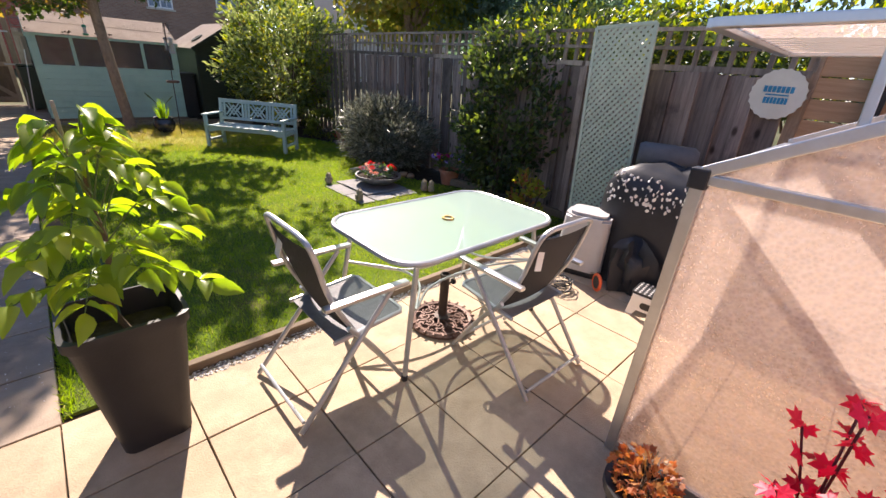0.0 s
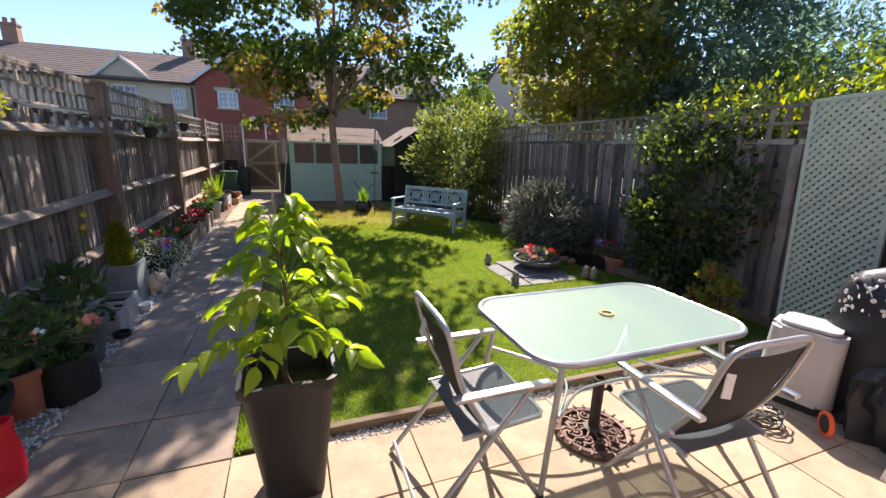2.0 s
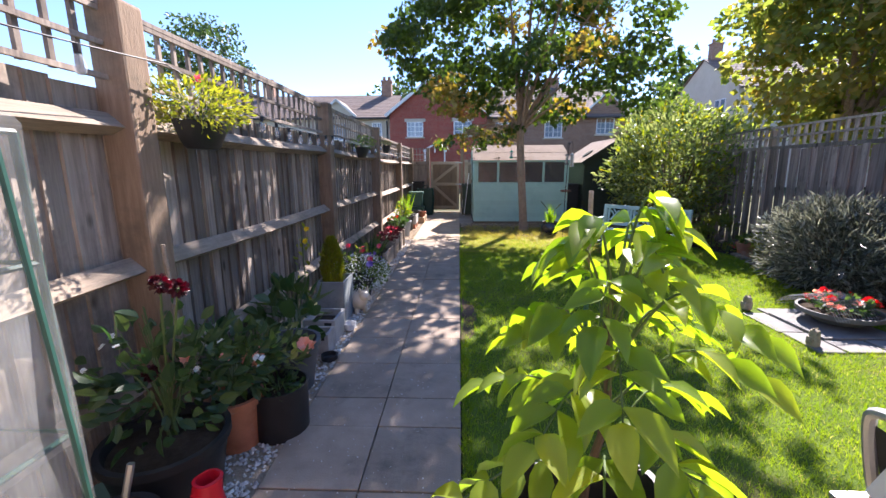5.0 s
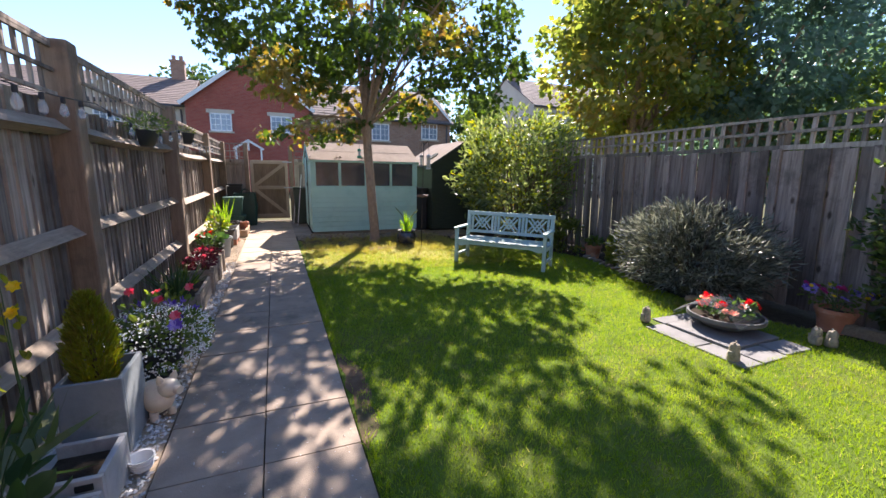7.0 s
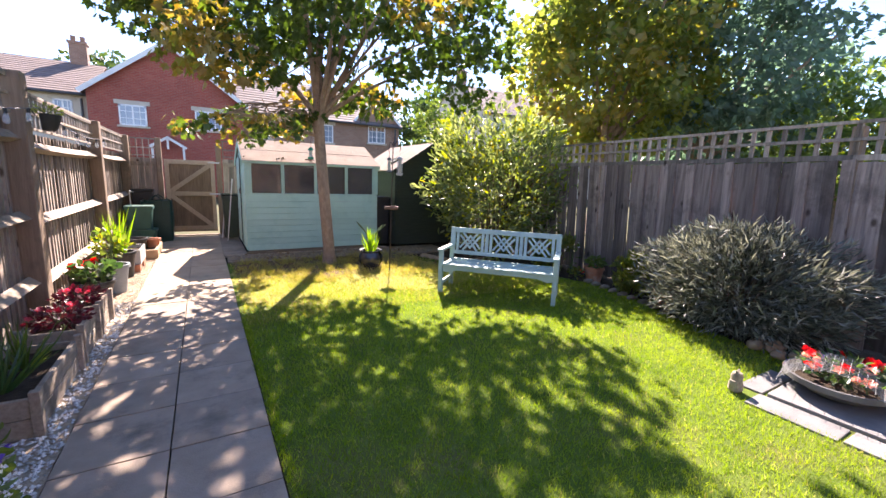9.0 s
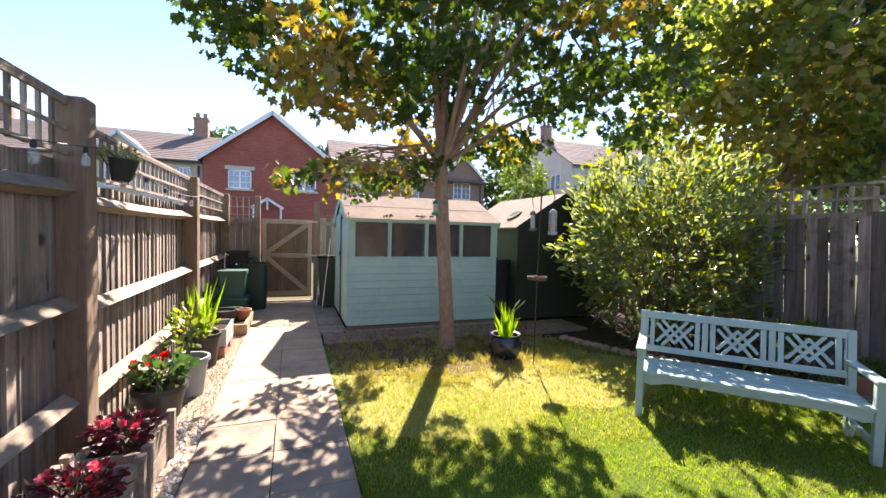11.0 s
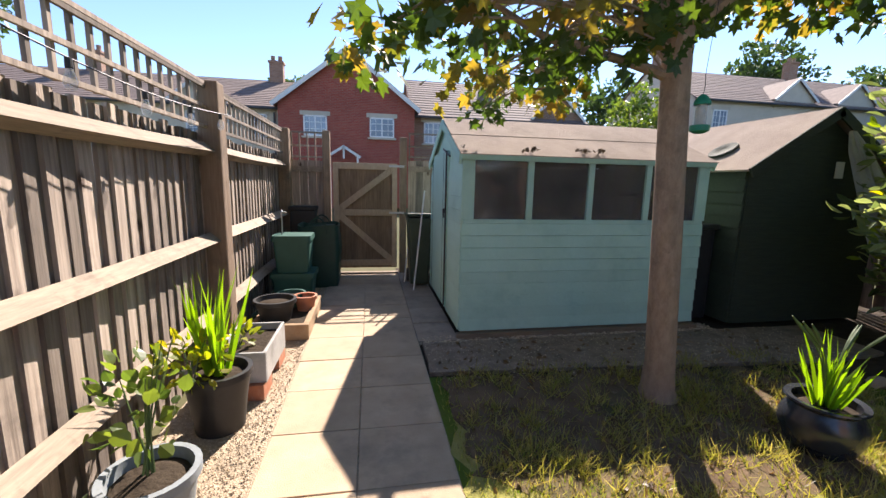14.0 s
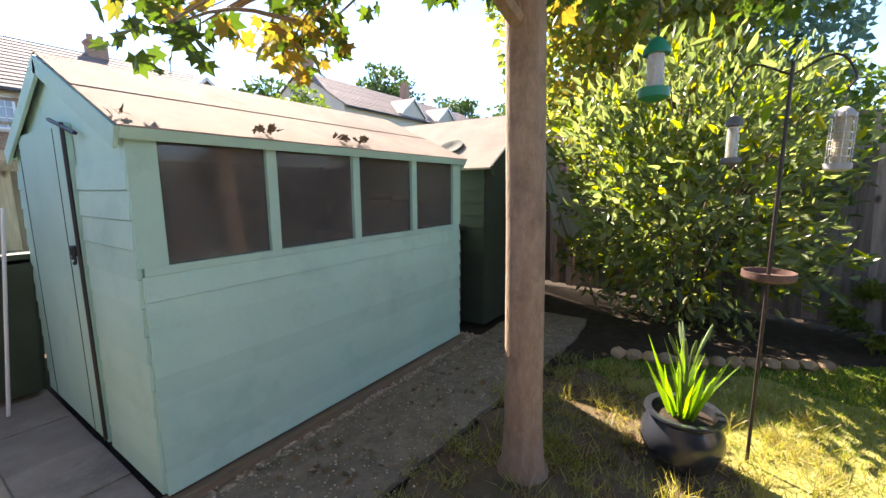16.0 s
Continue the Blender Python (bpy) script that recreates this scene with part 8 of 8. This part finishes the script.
aly = bushy("white_alyssum", "mound of tiny white flowers with petunias above", (-0.68, 6.24, 0.12), 0.34, 0.34, 420, 0.055, "fol_bush", 87, 10, (("pink_bloom", "pet_pink", 2, 0.07, 1.05), ("purple_bloom", "pet_purple", 5, 0.075, 0.9)), low=-0.1)
g = np.random.default_rng(17)
pts = cloud(g, 1900, (0, 0.0, 0.14), (0.36, 0.42, 0.20), 0.85)
pts = pts[pts[:, 2] > -0.10]
leaves("tiny_blossoms", "pet_white", pts, g.normal(size=pts.shape) + (0.3, -0.2, 0.6), np.full(len(pts), 0.016), np.full(len(pts), 0.014), DIAMOND, aly, g)
bushy("petunias", "petunias with large pink and violet blooms", (-0.72, 6.62, -0.01), 0.5, 0.26, 170, 0.06, "fol_bush", 187, 9, (("pink_bloom", "pet_pink", 4, 0.075, 0.98), ("violet_bloom", "pet_purple", 9, 0.075, 0.8)), low=0.1)
trough("wooden_trough", "long weathered plank trough of grassy plants", -0.98, -0.60, 7.35, 8.22, 0.22, "pale_wood", 0.028, 0.05, True)
blades("grassy_plants", "dark strappy leaves in the plank trough", (-0.82, 7.62, 0.14), 0.42, 1.1, 60, 0.018, "fol_dahlia", 88)
blades("grassy_plants", "dark strappy leaves in the plank trough", (-0.80, 7.95, 0.14), 0.34, 1.2, 50, 0.018, "fol_bush", 89)
for i, (y0, y1, mt, nm) in enumerate(((8.30, 8.82, "fol_wine", "wine red bedding plants"), (8.90, 9.36, "fol_wine", "wine red bedding plants"))):
    trough("wooden_planter", "square wooden box planter on the gravel", -0.92, -0.60, y0, y1, 0.26, "pale_wood", 0.028, 0.04, True)
    bushy("bedding_plants", nm + " in a wooden box", (-0.76, (y0 + y1) / 2, 0.20), 0.16, 0.17, 260, 0.05, mt, 90 + i, 7, (("pink_bloom", "pet_pink", 5, 0.05, 0.95),), low=0.0)
pot("plant_pot", "dark pot of red geraniums", (-0.82, 10.0, -0.015), 0.17, 0.24, "black_plastic")
bushy("geranium", "geranium with red flower heads", (-0.82, 10.0, 0.18), 0.24, 0.19, 150, 0.07, "fol_dahlia", 92, 7, (("bloom", "pet_red", 5, 0.09, 1.0),), shape=OVAL, width=0.9)
pot("plant_pot", "weathered blue-grey bucket-shaped plant pot on the gravel", (-0.72, 10.42, -0.015), 0.15, 0.32, "blue_grey", 0.72)
bushy("potted_plant", "shrubby plant with broad pale green leaves", (-0.74, 10.44, 0.26), 0.52, 0.15, 60, 0.065, "fol_bush", 93, 7, low=0.1, width=0.8)
pot("plant_pot", "tall dark plastic pot of irises on the gravel", (-0.76, 11.2, -0.015), 0.165, 0.34, "black_plastic", 0.75)
blades("iris_clump", "tall clump of bright green iris blades", (-0.76, 11.2, 0.28), 0.62, 0.28, 46, 0.026, "fol_grass", 94)
bushy("potted_plant", "low leafy plant beside the tall irises", (-0.84, 11.08, 0.26), 0.3, 0.17, 120, 0.06, "fol_lime", 95, 6)
for i, (x, y) in enumerate(((-0.64, 11.55), (-0.64, 11.98), (-0.84, 11.58))):
    b = BM()
    box(b, (0.10, 0.215, 0.10), (x, y, 0.035), bevel=0.006)
    tagged(part("loose_brick", b, "terracotta"), "loose orange brick under the white planter", "brick", "bricks under the planter")
trough("white_planter", "pale rectangular planter box raised on bricks", -0.90, -0.58, 11.48, 12.06, 0.20, "light_grey", 0.02, 0.05, z=0.085)
bushy("potted_plant", "sparse plant with a yellow flower in the white planter", (-0.80, 11.7, 0.22), 0.16, 0.12, 30, 0.07, "fol_yellow", 96, 4)
trough("low_brick_bed", "low terracotta-edged bed holding small pots", -0.95, -0.46, 12.42, 13.35, 0.14, "rock", 0.05, 0.03)
pot("plant_pot", "wide dark pot standing in the low bed", (-0.78, 12.68, 0.09), 0.17, 0.20, "black_plastic")
pot("plant_pot", "small terracotta pot standing in the low bed", (-0.56, 12.95, 0.09), 0.10, 0.15, "terracotta")
pot("plant_pot", "small green plastic pot standing in the low bed", (-0.72, 13.1, 0.09), 0.13, 0.14, "green_bin")


def crate(at, w, d, h, label):
    t = thing("recycling_box", label, "recycling box", T(at), "stacked recycling boxes")
    b = BM()
    rings = []
    for z, k in ((0, 0.86), (h * 0.9, 0.98), (h * 0.9, 1.06), (h, 1.06), (h, 0.98), (h * 0.5, 0.90)):
        rings.append([b.verts.new((x, y, z)) for x, y in rounded_rect(w * k, d * k, 0.03, 4)])
    for a, c in zip(rings, rings[1:]):
        for i in range(len(a)):
            j = (i + 1) % len(a)
            b.faces.new((a[i], a[j], c[j], c[i]))
    b.faces.new(rings[0][::-1])
    part("body", b, "green_bin", t)
    b = BM()
    plate(b, rounded_rect(w * 1.05, d * 1.05, 0.04, 5), h, h + 0.02)
    part("lid", b, "green_bin", t)
    return t


crate((-0.80, 13.80, -0.015), 0.46, 0.40, 0.30, "green plastic recycling box at the bottom of a stack")
crate((-0.80, 13.80, 0.31), 0.40, 0.36, 0.40, "green plastic recycling box on top of a stack")
wb = thing("garden_waste_bag", "dark green woven garden waste bag", "garden bag", T((-0.58, 14.42, -0.015)))
b = BM()
rings = []
for z, k in ((0, 0.92), (0.12, 1.0), (0.5, 1.02), (0.74, 0.98), (0.80, 1.0), (0.80, 0.93), (0.6, 0.9)):
    rings.append([b.verts.new((x * (1 + 0.03 * math.sin(9 * z + 20 * y)), y, z + 0.03 * math.sin(14 * x) * (z > 0.6))) for x, y in rounded_rect(0.50 * k, 0.46 * k, 0.06, 6)])
for a, c in zip(rings, rings[1:]):
    for i in range(len(a)):
        j = (i + 1) % len(a)
        b.faces.new((a[i], a[j], c[j], c[i]))
b.faces.new(rings[0][::-1])
part("body", b, "tarp", wb, smooth=True)
for s in (-1, 1):
    b = BM()
    tube(b, bend([(-0.10, 0.235 * s, 0.70), (-0.09, 0.25 * s, 0.83), (0.0, 0.24 * s, 0.90), (0.09, 0.25 * s, 0.83), (0.10, 0.235 * s, 0.70)], 4), 0.009, 6)
    part("handle", b, "tarp", wb, "webbing handle", True)
b = BM()
tube(b, bend([(-0.92, 13.78, -0.01), (-0.92, 13.78, 0.9), (-0.90, 13.75, 0.98), (-0.86, 13.74, 0.98)], 4), 0.009, 7)
tagged(part("hooked_pole", b, "grey_steel", smooth=True), "grey metal rod with a hooked top", "rod")
b = BM()
box(b, (0.34, 0.20, 0.95), (-0.83, 14.78, 0.47), bevel=0.02)
box(b, (0.37, 0.22, 0.05), (-0.83, 14.77, 0.97), bevel=0.012)
tagged(part("black_bin", b, "black_plastic"), "black bin in the corner of the fence", "bin")
wheelie = thing("wheelie_bin", "dark green wheelie bin beside the shed", "bin", T((0.70, 14.25, 0)))
b = BM()
rings = []
for z, k in ((0.04, 0.8), (0.85, 1.0), (0.85, 1.06), (0.90, 1.06)):
    rings.append([b.verts.new((x, y, z)) for x, y in rounded_rect(0.30 * k, 0.42 * k, 0.03, 4)])
for a, c in zip(rings, rings[1:]):
    for i in range(len(a)):
        j = (i + 1) % len(a)
        b.faces.new((a[i], a[j], c[j], c[i]))
b.faces.new(rings[0][::-1])
b.faces.new(rings[-1])
part("body", b, "bin_green", wheelie)
b = BM()
box(b, (0.34, 0.48, 0.04), (0, -0.01, 0.93), m=pose(0, 0, 0, -3, 0, 0), bevel=0.012)
part("lid", b, "bin_green", wheelie)
for s in (-1, 1):
    b = BM()
    lathe(b, [(0.09, -0.02), (0.09, 0.02)], 18, T((0.12 * s, 0.18, 0.09)) @ pose(0, 0, 0, 0, 90, 0))
    part("wheel", b, "black_plastic", wheelie)
for i, (x0, y0, x1, y1) in enumerate(((0.60, 13.90, 0.74, 14.03), (0.52, 14.35, 0.62, 14.40))):
    b = BM()
    tube(b, [(x0, y0, 0.005), (x1, y1, 1.25 - 0.3 * i)], 0.010, 7)
    tagged(part("leaning_pole", b, "white"), "thin white pole leaning by the shed", "pole", "poles leaning by the shed")

# ---- on the fence ----
def basket(at, label, w):
    t = thing("fence_planter", label, "hanging planter", T(at))
    b = BM()
    rings = []
    for z, k in ((-0.14, 0.55), (-0.12, 0.7), (-0.05, 0.9), (0, 1.0), (0, 0.93), (-0.05, 0.85)):
        rings.append([b.verts.new((0.10 * k * max(0.0, math.cos(a)) + 0.02 * k * math.cos(a) - 0.0, w * k * math.sin(a), z)) for a in np.linspace(-math.pi, math.pi, 28, endpoint=False)])
    for a, c in zip(rings, rings[1:]):
        for i in range(28):
            j = (i + 1) % 28
            b.faces.new((a[i], a[j], c[j], c[i]))
    b.faces.new(rings[0][::-1])
    part("trough", b, "black_plastic", t, smooth=True)
    b = BM()
    plate(b, [(0.09 * max(0.05, math.cos(a)), w * 0.85 * math.sin(a)) for a in np.linspace(-math.pi / 2, math.pi / 2, 14)], -0.05, -0.03)
    part("soil", b, "soil", t)
    for s in (-1, 1):
        b = BM()
        tube(b, [(-0.02, s * w * 0.6, -0.05), (-0.06, s * w * 0.6, 0.02), (-0.08, s * w * 0.6, 0.06)], 0.004, 5)
        part("bracket", b, "black_metal", t)
    return t


basket((-0.96, 4.06, 1.66), "black trough planter hooked on the fence", 0.21)
bushy("trailing_plant", "airy yellow-green trailing plant with a pink flower", (-0.93, 4.02, 1.60), 0.29, 0.27, 1200, 0.035, "fol_yellow", 97, 9, (("pink_bloom", "pet_pink", 1, 0.07, 1.0), ("yellow_bloom", "pet_yellow", 4, 0.03, 0.5)), low=0.0, width=0.4, shape=DIAMOND)
basket((-0.96, 7.7, 1.70), "small black planter hooked on the fence", 0.19)
bushy("trailing_plant", "thin grey-green plant in the fence planter", (-0.93, 7.7, 1.66), 0.20, 0.19, 420, 0.035, "fol_bush", 98, 7, low=0.0, width=0.4, shape=DIAMOND)
basket((-0.955, 9.62, 1.83), "dark little planter hooked over the trellis", 0.11)
bushy("trailing_plant", "dark sparse plant in a trellis planter", (-0.94, 9.62, 1.80), 0.12, 0.11, 120, 0.035, "fol_dark", 109, 5, low=0.0, width=0.4, shape=DIAMOND)
lights_ = thing("string_lights", "unlit string of clear bulbs along the fence", "string lights")
nodes_ = [(-0.955, 1.1, 1.98), (-0.955, 3.82, 1.90), (-0.955, 6.60, 1.78), (-0.955, 9.40, 1.86), (-0.955, 12.28, 1.80)]
for p, q in zip(nodes_, nodes_[1:]):
    line = [Vector(p).lerp(Vector(q), k / 12) + Vector((0.02, 0, -0.10 * math.sin(math.pi * k / 12))) for k in range(13)]
    b = BM()
    tube(b, line, 0.0035, 5)
    part("cable", b, "black_plastic", lights_)
    for k in range(1, 12, 1 if p[1] < 4 else 2):
        if k % 2 and p[1] < 1.2:
            continue
        c = line[k]
        b = BM()
        lathe(b, [(0.011, 0.0), (0.012, -0.03), (0.010, -0.035)], 10, T(c))
        hold = part("bulb_holder", b, "black_plastic", lights_)
        b = BM()
        lathe(b, [(0.009, -0.034), (0.018, -0.06), (0.022, -0.08), (0.017, -0.10), (0.004, -0.108)], 12, T(c))
        part("bulb", b, "bulb", hold, "clear glass bulb", True)


# ---- slabs and boards, piece by piece ----
paving = tagged(thing("patio", "sunlit buff concrete patio slabs", "patio"), kind="structure")
pathway = tagged(thing("garden_path", "two-wide concrete slab path, near slabs greyed for the tree shade", "path"), kind="structure")
rng = random.Random(9)


def slab_mesh(w, d, material, t=0.04):
    b = BM()
    box(b, (w - 0.007, d - 0.007, t), (0, 0, -t / 2), bevel=0.003)
    return finish(b, "slab", MAT[material])


slabs = {}


def slab(parent, x0, x1, y0, y1, material):
    key = (round(x1 - x0, 3), round(y1 - y0, 3), material)
    if key not in slabs:
        slabs[key] = slab_mesh(x1 - x0, y1 - y0, material)
    piece("slab", slabs[key], parent, T(((x0 + x1) / 2, (y0 + y1) / 2, rng.uniform(-0.003, 0.002))) @ pose(0, 0, 0, rng.uniform(-0.25, 0.25), rng.uniform(-0.25, 0.25), rng.uniform(-0.3, 0.3)))


ys = [2.93 - 0.4725 * k for k in range(12)]
for ya, yb in zip(ys[1:], ys):
    for k in range(-1, 12):
        slab(paving, 0.46 * k, 0.46 * (k + 1), ya, yb, "patio")
# shaded tone for the near slabs, sunlit buff tone for the far ones
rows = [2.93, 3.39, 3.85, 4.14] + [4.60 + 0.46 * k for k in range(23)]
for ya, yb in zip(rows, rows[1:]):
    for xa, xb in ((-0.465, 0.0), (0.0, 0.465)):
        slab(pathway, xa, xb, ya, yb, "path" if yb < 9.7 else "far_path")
for k in range(6):
    slab(pathway, 0.465, 0.83, 12.24 + 0.46 * k, 12.70 + 0.46 * k, "path")
for me, bay, m in fence_boards:
    piece("board", me, bay, m)
